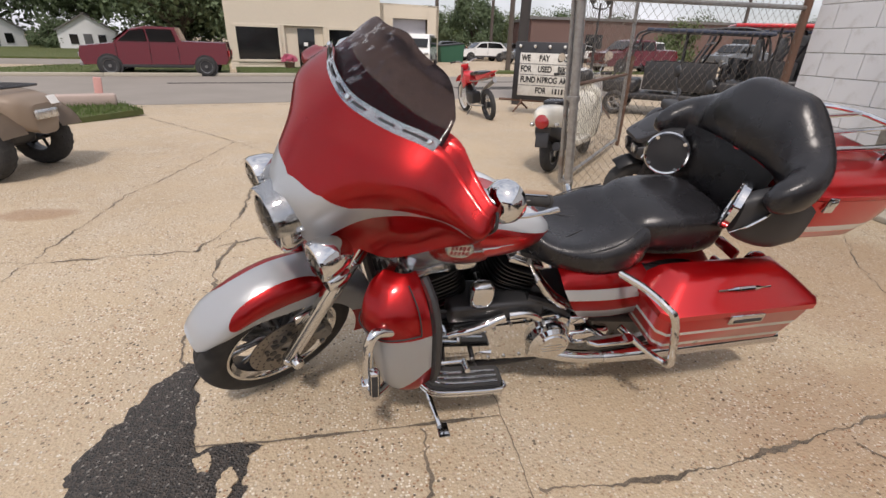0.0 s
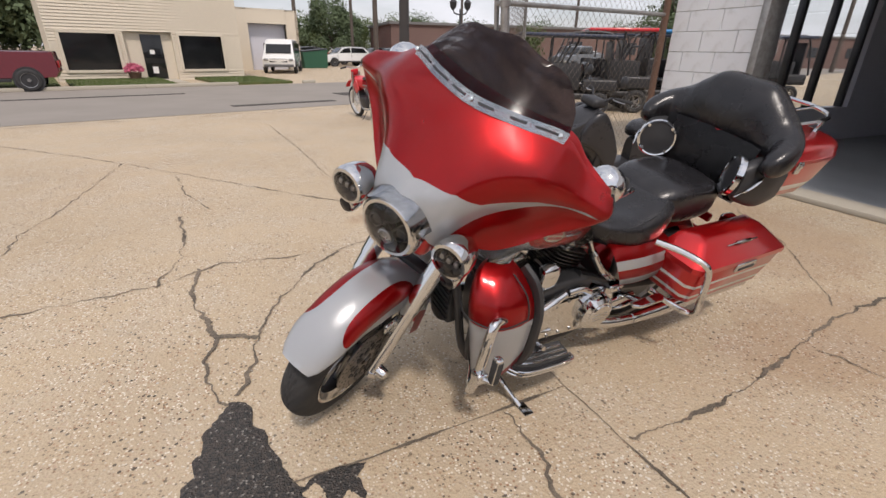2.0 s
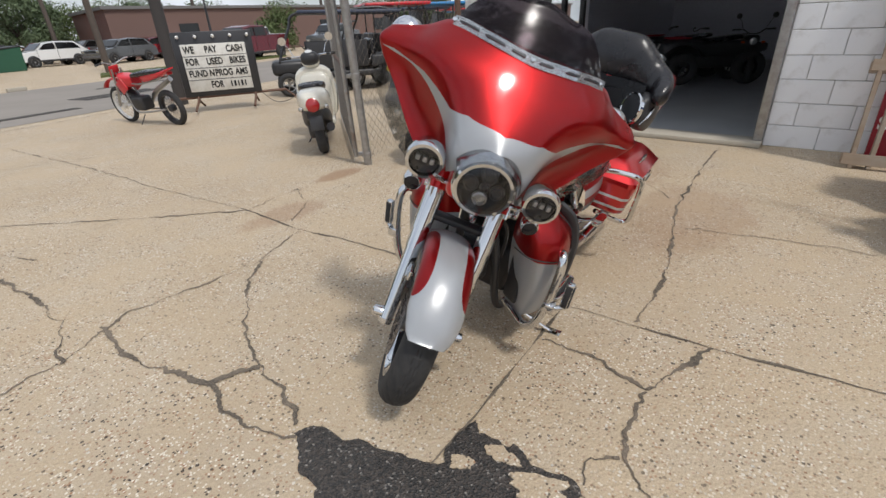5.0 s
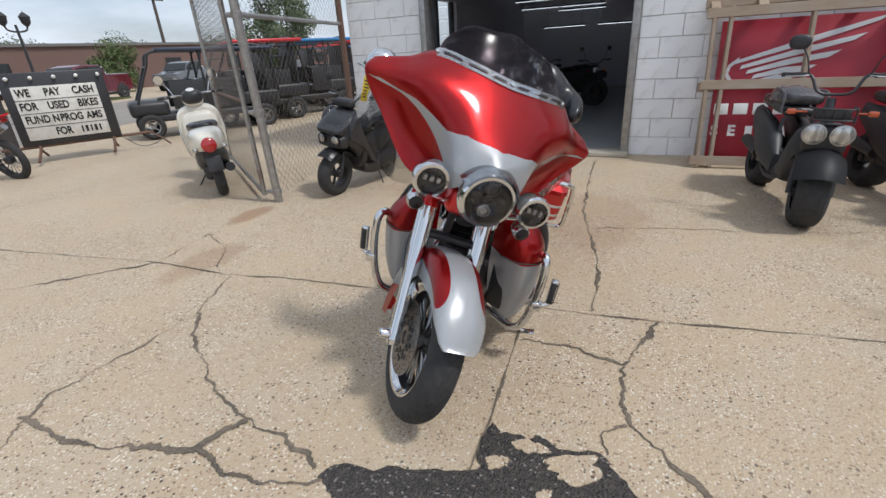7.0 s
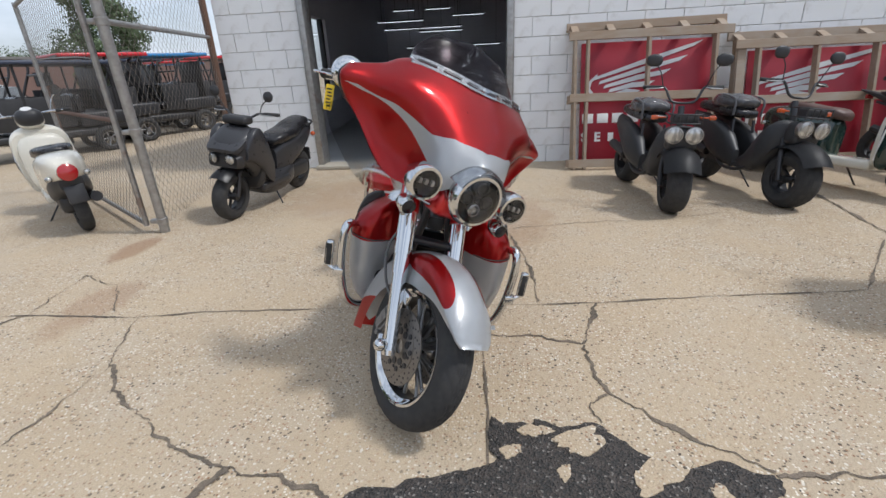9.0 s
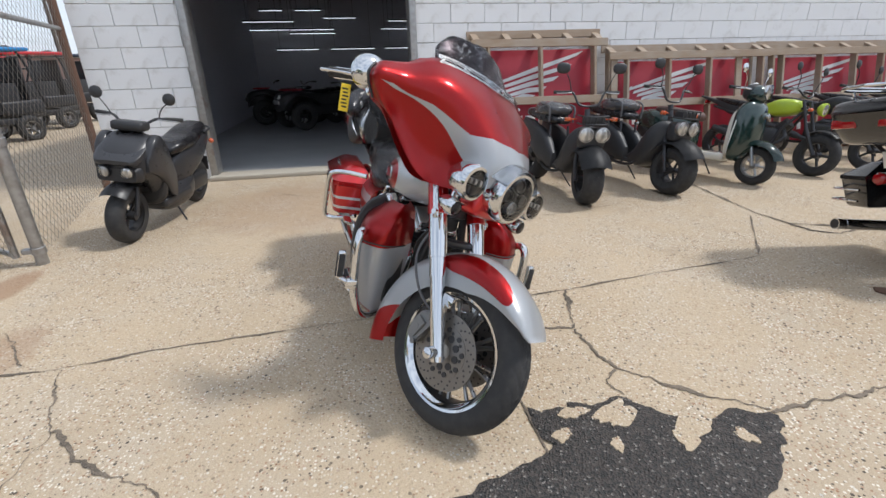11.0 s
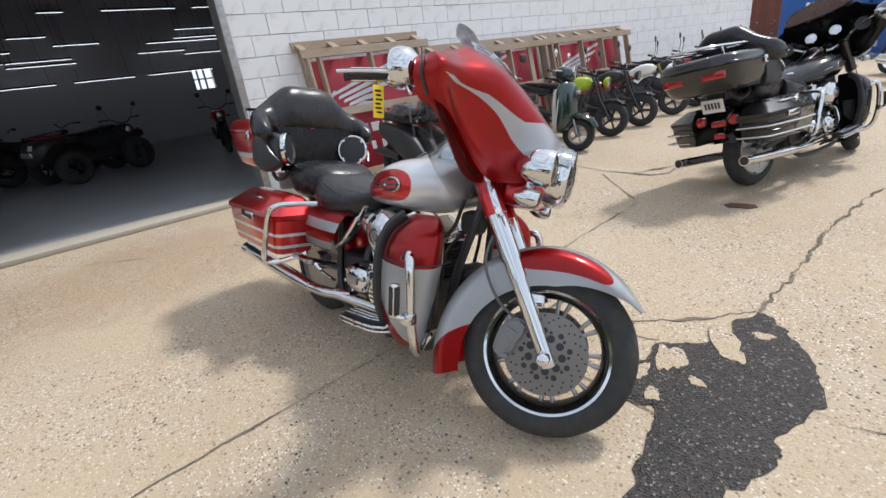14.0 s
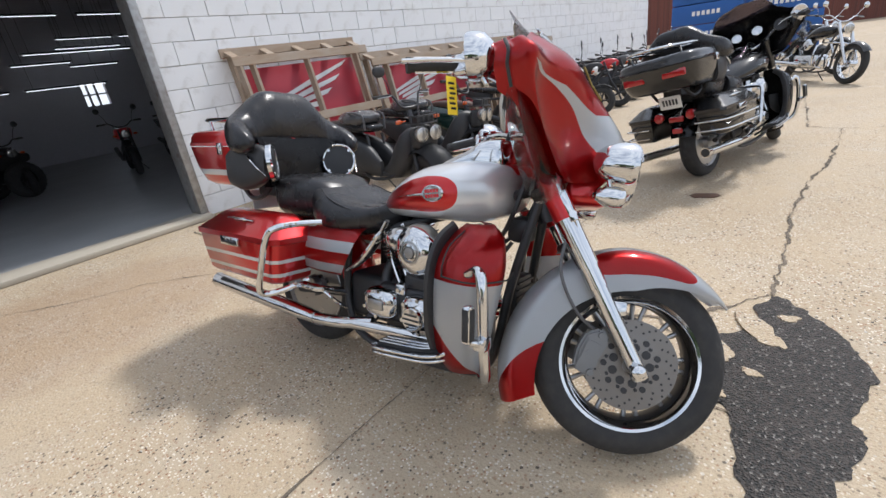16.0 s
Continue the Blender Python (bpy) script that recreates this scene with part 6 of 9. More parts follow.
def stripes(v, bars):
    out = None
    for c, h in bars:
        s = ((v - c).abs() < h)
        out = s if out is None else out.max(s)
    return out


def band_fairing(u, v):
    """Silver flash from the headlight out to the wings: u across, v from the lower edge up."""
    a = (u - 0.5).abs() * 2.0
    top = (a * 0.9 + 0.28).min((a * 0.8 + 0.205).max(0.45)).min(a * 0.3 + 0.445).min(a * -0.45 + 0.955)
    d = (a * -1.0 + 0.62).max(0.0)
    low = d * d * -4.0 + 0.605
    return (v < top) * (v > low) * (a < 0.78)


def band_fender(u, v):
    """Silver with a red panel on each side that ends in a rounded nose, and a red tail."""
    a = (u - 0.5).abs() * 2.0
    x = (v - 0.315) * (1 / 0.18)
    y = (a - 0.50) * (1 / 0.27)
    oval = (x * x * x * x + y * y) < 1.0
    tail = ((v - 0.80) * 5.5) > ((a * -1.0) + 1.0)
    return (oval.max(tail) * -1.0) + 1.0


def band_tank(u, v):
    """Red teardrop on each side of a silver tank: u round the section, v from nose to tail."""
    side = (u - 0.5).abs()
    a = (side.min((side - 0.5).abs())) * 4.0
    x = (v - 0.50) * (1 / 0.19)
    y = a * (1 / 0.33)
    nose = ((x * x + y * y) < 1.0) * (v < 0.5)
    tail = (a < (v * -0.40 + 0.53)) * (v > 0.499)
    strip = (a > 0.88) * (u < 0.5)
    return nose.max(tail).max(strip)


BIKE = pose(-0.29, 1.846, 0, 0, 0, 185) @ pose(0, 0, 0, -13, 0, 0)
tourer("touring_motorcycle", BIKE, "candy red and silver touring motorcycle leaning on its side stand", "", 31)


# ---- the other two-wheelers: x ahead, front axle over the origin ----
def small_wheel(root, name, c, R, w, rim, rim_mat, spokes=5, knobs=0, label="black tyre"):
    tw = part(name, plain_tyre(B(), c, R, w, rim), rubber, root, label)
    bm = B()
    for s in (-1, 1):
        lathe(bm, [(rim + 0.004, s * w * 0.30), (rim + 0.008, s * w * 0.36), (rim - 0.012, s * w * 0.34), (rim - 0.02, 0)], c, (0, 1, 0), 28)
    rod(bm, Vector(c) + Vector((0, -w * 0.5, 0)), Vector(c) + Vector((0, w * 0.5, 0)), rim * 0.25, 14)
    for i in range(spokes):
        a = 2 * math.pi * i / spokes
        d = Vector((math.cos(a), 0, math.sin(a)))
        rod(bm, Vector(c), Vector(c) + d * (rim - 0.01), rim * (0.10 if spokes < 9 else 0.02), 8)
    part("rim", bm, rim_mat, tw)
    if knobs:
        bm = B()
        for i in range(knobs):
            for y in (-0.27, 0, 0.27):
                a = 2 * math.pi * (i + (0.5 if y else 0)) / knobs
                box(bm, (0, 0, 0), (0.034, w * (0.18 if y else 0.26), 0.006), 0, 1, Matrix.Translation(Vector(c)) @ Matrix.Rotation(a, 4, (0, 1, 0)) @ Matrix.Translation((0, y * w, R - 0.0035 - 0.042 * abs(y))) @ Matrix.Rotation(-y * 1.5, 4, (1, 0, 0)))
        tagged(part("knob_tread", bm, rubber, tw, "rubber tread knobs"), kind="stuff")
    return tw


def bars(root, top, width, rise, mat, mirror=True, mirror_h=0.22, grip_mat=None, round_mirror=True):
    x, z = top
    bm = B()
    tube(bm, [(x - 0.10, -width, z + rise), (x - 0.04, -width * 0.62, z + rise), (x, -0.10, z + 0.02), (x, 0, z), (x, 0.10, z + 0.02), (x - 0.04, width * 0.62, z + rise), (x - 0.10, width, z + rise)], 0.011, 8)
    hb = part("handlebar", bm, mat, root, "handlebar")
    for s in (-1, 1):
        bm = B()
        rod(bm, (x - 0.07, s * width * 0.80, z + rise), (x - 0.115, s * (width + 0.07), z + rise), 0.017, 12)
        part("grip", bm, rubber, hb, "black rubber grip")
        bm = B()
        tube(bm, [(x - 0.03, s * width * 0.66, z + rise), (x - 0.02, s * width * 0.85, z + rise - 0.005), (x - 0.06, s * (width + 0.05), z + rise - 0.01)], 0.006, 6)
        part("lever", bm, steel, hb)
        if mirror:
            bm = B()
            tube(bm, [(x - 0.04, s * width * 0.66, z + rise), (x - 0.02, s * width * 0.80, z + rise + mirror_h * 0.6), (x - 0.03, s * (width * 0.98), z + rise + mirror_h)], 0.005, 6)
            if round_mirror:
                lathe(bm, [(0, 0.02), (0.03, 0.017), (0.048, 0.006), (0.05, -0.006), (0, -0.006)], (x - 0.03, s * (width * 1.02), z + rise + mirror_h + 0.03), (1, 0, 0.05), 18)
            else:
                ball(bm, (x - 0.025, s * (width * 1.06), z + rise + mirror_h + 0.028), (0.022, 0.068, 0.052), 18, 10, 0.9, 0.8)
            mr = part("mirror", bm, mat if mat is chrome else black_plastic, hb, "round mirror on a stalk")
            bm = B()
            lathe(bm, [(0.045, -0.008), (0, -0.008)] if round_mirror else [(0.042, -0.024), (0, -0.024)], (x - 0.03, s * (width * 1.02), z + rise + mirror_h + 0.03), (1, 0, 0.05), 18)
            part("mirror_glass", bm, chrome, mr)
    return hb


def round_lamp(root, c, r, d=(1, 0, 0), shell=None, lens=None, name="headlight", label="round headlight"):
    bm = B()
    lathe(bm, [(r * 0.86, 0.02), (r, 0.018), (r * 1.02, 0.0), (r * 0.9, -0.03), (r * 0.5, -0.06), (0, -0.07)], c, d, 24)
    h = part(name, bm, shell or black_plastic, root, label)
    bm = B()
    lathe(bm, [(r * 0.89, 0.016), (r * 0.75, 0.020), (r * 0.45, 0.024), (0, 0.026)], c, d, 24)
    part("lens", bm, lens or steel, h, "bright fluted lamp lens")
    return h


def stand(root, x, side=1):
    bm = B()
    tube(bm, [(x, side * 0.08, 0.20), (x + 0.03, side * 0.17, 0.08), (x + 0.05, side * 0.22, 0.012)], 0.009, 6)
    tube(bm, [(x + 0.01, side * 0.24, 0.010), (x + 0.09, side * 0.20, 0.010)], 0.008, 6, 1)
    part("side_stand", bm, dark_metal, root, "side stand, down")


def rugged_scooter(place, label, steer=0, bag=False):
    root = thing("scooter", place, label, "scooter", "scooters along the wall")
    small_wheel(root, "front_wheel", (0, 0, 0.26), 0.26, 0.215, 0.135, dark_metal, 5, 30, "fat black front tyre")
    small_wheel(root, "rear_wheel", (-1.25, 0, 0.26), 0.26, 0.215, 0.135, dark_metal, 5, 30, "fat black rear tyre")
    bm = B()
    for s in (-1, 1):
        tube(bm, [(0, s * 0.125, 0.245), (-0.06, s * 0.12, 0.42), (-0.13, s * 0.08, 0.60)], 0.022, 10)
    rod(bm, (-0.12, 0, 0.52), (-0.24, 0, 0.92), 0.028, 12)
    part("fork", bm, dark_metal, root, "black fork")
    bm = B()
    rows = []
    for i in range(13):
        a = radians(30 + 125 * i / 12)
        rows.append([Vector((math.cos(a) * (0.345 - 0.075 * q * q), 0.150 * q, 0.26 + math.sin(a) * (0.345 - 0.075 * q * q))) for q in (k / 5 - 1 for k in range(11))])
    grid(bm, rows)
    bmesh.ops.solidify(bm, geom=bm.faces[:], thickness=-0.006)
    part("front_fender", bm, black_plastic, root, "black front fender")
    for s in (-1, 1):
        round_lamp(root, (0.04, s * 0.080, 0.70), 0.074, (1, 0, -0.05), steel, lens_silver)
        bm = B()
        box(bm, (-0.10, s * 0.235, 0.835), (0.04, 0.06, 0.04), 0.012)
        rod(bm, (-0.12, s * 0.14, 0.835), (-0.10, s * 0.21, 0.835), 0.008, 6)
        part("turn_signal", bm, lens_amber, root, "amber turn signal")
    bm = B()
    for z in (0.80, 0.875):
        tube(bm, [(-0.12, -0.13, z), (0.04, -0.12, z), (0.07, 0, z), (0.04, 0.12, z), (-0.12, 0.13, z)], 0.008, 6)
    for s in (-0.12, -0.06, 0, 0.06, 0.12):
        rod(bm, (0.05, s, 0.78), (0.055, s, 0.88), 0.006, 6)
    part("front_rack", bm, dark_metal, root, "black tube rack over the lamps")
    bm = B()
    box(bm, (-0.02, 0, 0.83), (0.12, 0.20, 0.08), 0.02)
    part("meter_box", bm, black_plastic, root)
    bm = B()
    box(bm, (-0.04, 0, 0.66), (0.14, 0.26, 0.20), 0.04, 3)
    part("lamp_housing", bm, black_plastic, root, "black housing behind the lamps")
    bars(root, (-0.22, 0.95), 0.265, 0.13, dark_metal, True, 0.20, round_mirror=False)
    bm = B()
    for s in (-1, 1):
        tube(bm, [(-0.18, s * 0.05, 0.60), (-0.30, s * 0.11, 0.40), (-0.48, s * 0.14, 0.25), (-0.80, s * 0.14, 0.25), (-0.95, s * 0.13, 0.45), (-1.10, s * 0.12, 0.68), (-1.45, s * 0.11, 0.72)], 0.018, 8)
        tube(bm, [(-0.62, s * 0.14, 0.25), (-0.75, s * 0.12, 0.5), (-0.80, s * 0.11, 0.70)], 0.014, 8)
    part("frame", bm, dark_metal, root, "black tube frame")
    bm = B()
    box(bm, (-0.55, 0, 0.28), (0.42, 0.28, 0.05), 0.015)
    part("floorboard", bm, black_plastic, root, "black floorboard")
    bm = B()
    sections(bm, [(-0.74, 0.76, 0.09, 0.03, 0.04, 0.7), (-0.82, 0.765, 0.135, 0.05, 0.05, 0.6), (-1.05, 0.775, 0.15, 0.055, 0.05, 0.6), (-1.35, 0.80, 0.14, 0.06, 0.05, 0.6), (-1.45, 0.80, 0.10, 0.03, 0.04, 0.7)], 24)
    part("seat", bm, leather, root, "black vinyl seat", angle=70)
    bm = B()
    box(bm, (-1.05, 0.0, 0.33), (0.40, 0.20, 0.20), 0.04, 3)
    rod(bm, (-1.05, -0.13, 0.34), (-1.45, -0.15, 0.40), 0.05, 14)
    part("engine", bm, dark_metal, root, "dark engine and muffler")
    bm = B()
    sections(bm, [(-0.13, 0.62, 0.07, 0.12, 0.13, 0.7), (-0.20, 0.59, 0.15, 0.17, 0.20, 0.6), (-0.29, 0.52, 0.18, 0.19, 0.24, 0.55), (-0.38, 0.44, 0.17, 0.16, 0.20, 0.55), (-0.48, 0.35, 0.15, 0.09, 0.12, 0.6), (-0.58, 0.31, 0.13, 0.05, 0.06, 0.7)], 20)
    part("leg_shield", bm, black_plastic, root, "black front body")
    for s in (-1, 1):
        bm = B()
        sections(bm, [(-0.60, 0.35, 0.03, 0.07, 0.09, 0.7), (-0.75, 0.43, 0.06, 0.14, 0.15, 0.6), (-0.95, 0.50, 0.075, 0.16, 0.17, 0.6), (-1.18, 0.58, 0.06, 0.12, 0.12, 0.6), (-1.40, 0.65, 0.04, 0.08, 0.07, 0.7)], 20)
        part("side_panel", moved(bm, Matrix.Translation((0, s * 0.13, 0))), black_plastic, root, "black side panel")
    bm = B()
    tube(bm, [(-0.78, -0.15, 0.74), (-0.80, -0.16, 0.90), (-1.0, -0.16, 0.93), (-1.0, 0.16, 0.93), (-0.80, 0.16, 0.90), (-0.78, 0.15, 0.74)], 0.011, 8, 3)
    part("seat_hoop", bm, grey_plastic, root, "grey tube hoop round the seat")
    if bag:
        bm = B()
        ball(bm, (-1.0, 0, 0.865), (0.26, 0.19, 0.085), 22, 12, 0.85, 0.85)
        for v in bm.verts:
            v.co += Vector((noise.noise(v.co * 9), noise.noise(v.co * 9 + Vector((5, 0, 0))), noise.noise(v.co * 9 + Vector((0, 5, 0))))) * 0.02
        part("seat_cover", bm, bag_film, root, "grey plastic bag over the seat")
    stand(root, -0.75)
    turn = Matrix.Translation((-0.10, 0, 0)) @ Matrix.Rotation(radians(steer), 4, (-0.28, 0, 0.96)) @ Matrix.Translation((0.10, 0, 0))
    ahead = ("front_wheel", "fork", "front_fender", "headlight", "turn_signal", "front_rack", "meter_box", "lamp_housing", "handlebar", "grip", "lever", "mirror")
    for ob in root.children:
        if ob.name.split(".")[0] in ahead:
            ob.matrix_basis = turn @ ob.matrix_basis
    return root


bag_film = simple("grey plastic bag", (0.055, 0.055, 0.06), 0.18, 0, 0.8)
bag_film.bump(bag_film.noise(16, 5), 0.8, 0.03)
lens_silver = Mat("lamp reflector", (0.62, 0.62, 0.60), 0.16, 0.7, 0.6)
lens_silver.mix(lens_silver.noise(34, 3, squash=(1, 1, 0.2)).step(0.52, 0.1) * 0.7, (0.20, 0.20, 0.20))
lens_silver.bump(lens_silver.noise(70, 2, squash=(1, 1, 0.15)), 0.7, 0.006)


def fairing_scooter(name, place, label, front, legs, seat_mat, wheel_mat, group, style="sport", R=0.215):
    """A scooter with bodywork: a leg shield, floor, rear body and seat."""
    root = thing(name, place, label, "scooter", group)
    small_wheel(root, "front_wheel", (0, 0, R), R, 0.115 if style == "retro" else 0.145, R * 0.60, wheel_mat, 5, 0, "black front tyre")
    small_wheel(root, "rear_wheel", (-1.28, 0, R), R, 0.12, R * 0.60, wheel_mat, 5, 0, "black rear tyre")
    bm = B()
    for s in (-1, 1):
        tube(bm, [(0, s * 0.075, R), (-0.05, s * 0.07, R + 0.18), (-0.10, s * 0.05, R + 0.34)], 0.020, 10)
    part("fork", bm, steel if style == "retro" else dark_metal, root, "fork legs")
    bm = B()
    rows = []
    for i in range(15):
        a = radians((20 if style == "retro" else 48) + (140 if style == "retro" else 100) * i / 14)
        rr = R + 0.07
        rows.append([Vector((math.cos(a) * (rr - 0.05 * q * q), (0.112 if style == "retro" else 0.105) * q, R + math.sin(a) * (rr - 0.05 * q * q))) for q in (k / 6 - 1 for k in range(13))])
    grid(bm, rows)
    bmesh.ops.solidify(bm, geom=bm.faces[:], thickness=-0.006)
    part("front_fender", bm, front, root, "front fender")
    # front body
    bm = B()
    if style == "sport":
        sections(bm, [(0.06, 0.66, 0.03, 0.04, 0.05, 0.7), (0.03, 0.67, 0.14, 0.09, 0.10, 0.6), (-0.06, 0.69, 0.20, 0.15, 0.16, 0.6), (-0.18, 0.70, 0.21, 0.20, 0.25, 0.55), (-0.28, 0.66, 0.19, 0.20, 0.34, 0.55), (-0.36, 0.60, 0.14, 0.12, 0.28, 0.6)], 28)
    else:
        sections(bm, [(-0.02, 0.60, 0.05, 0.14, 0.16, 0.8), (-0.06, 0.63, 0.14, 0.24, 0.26, 0.7), (-0.13, 0.62, 0.225, 0.30, 0.34, 0.6), (-0.20, 0.59, 0.255, 0.31, 0.35, 0.5), (-0.24, 0.58, 0.245, 0.29, 0.34, 0.5)], 28)
    part("front_body", bm, front, root, "front body panel", angle=50)
    bm = B()
    sections(bm, [(-0.235, 0.575, 0.20, 0.25, 0.28, 0.6), (-0.26, 0.57, 0.215, 0.27, 0.31, 0.6), (-0.30, 0.555, 0.205, 0.25, 0.30, 0.6), (-0.325, 0.54, 0.15, 0.18, 0.25, 0.6)], 28)
    part("leg_shield", bm, legs, root, "inner leg shield", angle=50)
    bm = B()
    box(bm, (-0.55, 0, 0.27), (0.52, 0.37, 0.09), 0.03, 3)
    part("floorboard", bm, legs if style == "retro" else black_plastic, root, "step-through floorboard")
    bm = B()
    if style == "sport":
        sections(bm, [(-0.72, 0.42, 0.07, 0.16, 0.14, 0.7), (-0.84, 0.48, 0.12, 0.18, 0.20, 0.6), (-1.05, 0.57, 0.155, 0.13, 0.18, 0.6), (-1.26, 0.65, 0.145, 0.11, 0.15, 0.65), (-1.44, 0.72, 0.10, 0.07, 0.09, 0.7), (-1.52, 0.745, 0.04, 0.03, 0.03, 0.8)], 28)
    else:
        sections(bm, [(-0.76, 0.44, 0.10, 0.20, 0.20, 0.7), (-0.84, 0.47, 0.16, 0.22, 0.24, 0.6), (-1.05, 0.54, 0.19, 0.18, 0.22, 0.6), (-1.30, 0.61, 0.18, 0.15, 0.15, 0.65), (-1.50, 0.62, 0.13, 0.12, 0.10, 0.7), (-1.58, 0.615, 0.07, 0.07, 0.06, 0.8)], 28)
    part("rear_body", bm, front if style != "retro" else legs if front is cream else front, root, "rear body", angle=50)
    bm = B()
    if style == "sport":
        sections(bm, [(-0.68, 0.66, 0.07, 0.03, 0.05, 0.7), (-0.78, 0.69, 0.13, 0.05, 0.06, 0.6), (-1.0, 0.72, 0.15, 0.05, 0.06, 0.6), (-1.16, 0.765, 0.14, 0.06, 0.06, 0.6), (-1.34, 0.815, 0.115, 0.05, 0.05, 0.65), (-1.42, 0.825, 0.07, 0.02, 0.03, 0.7)], 24)
    else:
        sections(bm, [(-0.72, 0.70, 0.08, 0.03, 0.05, 0.7), (-0.80, 0.72, 0.14, 0.05, 0.06, 0.6), (-0.98, 0.735, 0.16, 0.05, 0.06, 0.6), (-1.14, 0.755, 0.15, 0.05, 0.06, 0.6), (-1.28, 0.765, 0.11, 0.035, 0.05, 0.65), (-1.33, 0.765, 0.06, 0.02, 0.03, 0.7)], 24)
    part("seat", bm, seat_mat, root, "long vinyl seat", angle=70)
    bm = B()
    box(bm, (-1.10, 0.05, 0.28), (0.46, 0.16, 0.18), 0.05, 3)
    rod(bm, (-1.05, -0.12, 0.27), (-1.48, -0.14, 0.33), 0.048, 14)
    part("engine", bm, dark_metal, root, "engine and black muffler")
    if style == "sport":
        for s in (-1, 1):
            round_lamp(root, (0.075, s * 0.085, 0.62), 0.05, (1, s * 0.12, -0.1), black_plastic, lens_silver, label="small round headlight")
            bm = B()
            tube(bm, [(-0.02, s * 0.17, 0.72), (-0.10, s * 0.20, 0.78), (-0.20, s * 0.19, 0.80)], [0.004, 0.012, 0.004], 8)
            part("front_vent", bm, grey_plastic, root)
        bm = B()
        sections(bm, [(0.10, 0.70, 0.12, 0.015, 0.015, 0.4), (0.06, 0.715, 0.165, 0.025, 0.04, 0.4), (-0.06, 0.785, 0.18, 0.03, 0.06, 0.4), (-0.17, 0.865, 0.14, 0.03, 0.06, 0.4), (-0.22, 0.885, 0.10, 0.02, 0.04, 0.5)], 24)
        part("front_mask", bm, front, root, "angular front mask over the lamps", angle=30)
        bm = B()
        sections(bm, [(0.07, 0.60, 0.15, 0.05, 0.06, 0.35), (0.0, 0.60, 0.17, 0.07, 0.08, 0.4), (-0.08, 0.6, 0.15, 0.06, 0.08, 0.5)], 20)
        part("lamp_recess", bm, black_plastic, root, "black lamp recess")
        for s in (-1, 1):
            bm = B()
            sections(bm, [(-0.02, 0.66, 0.02, 0.05, 0.05, 0.6), (-0.10, 0.72, 0.045, 0.13, 0.14, 0.5), (-0.22, 0.72, 0.05, 0.17, 0.22, 0.5), (-0.34, 0.62, 0.04, 0.12, 0.26, 0.5), (-0.44, 0.46, 0.03, 0.08, 0.16, 0.6)], 20)
            part("side_wing", moved(bm, Matrix.Translation((0, s * 0.19, 0))), front, root, "angular side wing")
        bm = B()
        box(bm, (-0.20, 0, 0.95), (0.14, 0.26, 0.08), 0.03, 3)
        part("meter_box", bm, black_plastic, root, "black instrument pod")
        bars(root, (-0.25, 0.95), 0.28, 0.06, dark_metal, True, 0.14)
        bm = B()
        tube(bm, [(-1.30, -0.12, 0.76), (-1.46, -0.11, 0.79), (-1.51, 0, 0.80), (-1.46, 0.11, 0.79), (-1.30, 0.12, 0.76)], 0.012, 8)
        part("grab_rail", bm, dark_metal, root, "black grab rail")
        bm = B()
        sections(bm, [(-0.30, 0.36, 0.10, 0.10, 0.08, 0.6), (-0.42, 0.28, 0.16, 0.10, 0.12, 0.5), (-0.70, 0.25, 0.17, 0.11, 0.11, 0.5), (-0.92, 0.28, 0.15, 0.12, 0.10, 0.5), (-1.02, 0.32, 0.10, 0.08, 0.06, 0.6)], 24)
        part("belly", bm, front, root, "deep lower body", angle=50)
    else:
        round_lamp(root, (-0.07, 0, 1.015), 0.078, (1, 0, -0.05), chrome, lens_silver)
        bm = B()
        ball(bm, (-0.17, 0, 0.985), (0.11, 0.12, 0.10), 20, 12, 0.8, 0.8)
        part("headset", bm, front, root, "painted headlight housing")
        bm = B()
        ball(bm, (-0.215, 0, 1.005), (0.10, 0.118, 0.088), 20, 12, 0.8, 0.8)
        part("dashboard", bm, black_plastic, root, "black dashboard")
        bm = B()
        lathe(bm, [(0, 0.012), (0.045, 0.010), (0.05, 0.0)], (-0.240, 0, 1.085), (-0.4, 0, 1), 20)
        part("dial", bm, white_paint, root, "white round dial")
        bars(root, (-0.20, 1.01), 0.29, 0.03, chrome, True, 0.17)
        bm = B()
        tube(bm, [(-0.245, 0.225, 0.33), (-0.215, 0.258, 0.60), (-0.20, 0.19, 0.84), (-0.19, 0, 0.90), (-0.20, -0.19, 0.84), (-0.215, -0.258, 0.60), (-0.245, -0.225, 0.33)], 0.008, 8)
        part("shield_trim", bm, white_paint if front is green_gloss else chrome, root, "bright trim round the shield")
        round_lamp(root, (-0.010, 0, 0.76), 0.03, (1, 0, 0.1), chrome, steel, "badge", "round bright badge")
        bm = B()
        sections(bm, [(-0.98, 0.34, 0.10, 0.10, 0.10, 0.6), (-1.15, 0.38, 0.165, 0.12, 0.10, 0.6), (-1.38, 0.46, 0.15, 0.10, 0.10, 0.6), (-1.53, 0.50, 0.09, 0.05, 0.07, 0.6)], 24)
        part("tail_underside", bm, black_plastic, root, "black lower rear body", angle=50)
    bm = B()
    if style == "retro":
        lathe(bm, [(0, 0.045), (0.045, 0.040), (0.074, 0.020), (0.080, -0.01), (0.080, -0.06)], (-1.57, 0, 0.60), (-1, 0, 0.1), 24)
    else:
        lathe(bm, [(0, 0.03), (0.035, 0.027), (0.052, 0.012), (0.054, -0.01)], (-1.485, 0, 0.66), (-1, 0, 0.1), 20)
    part("tail_lamp", bm, lens_red, root, "round red tail lamp")
    bm = B()
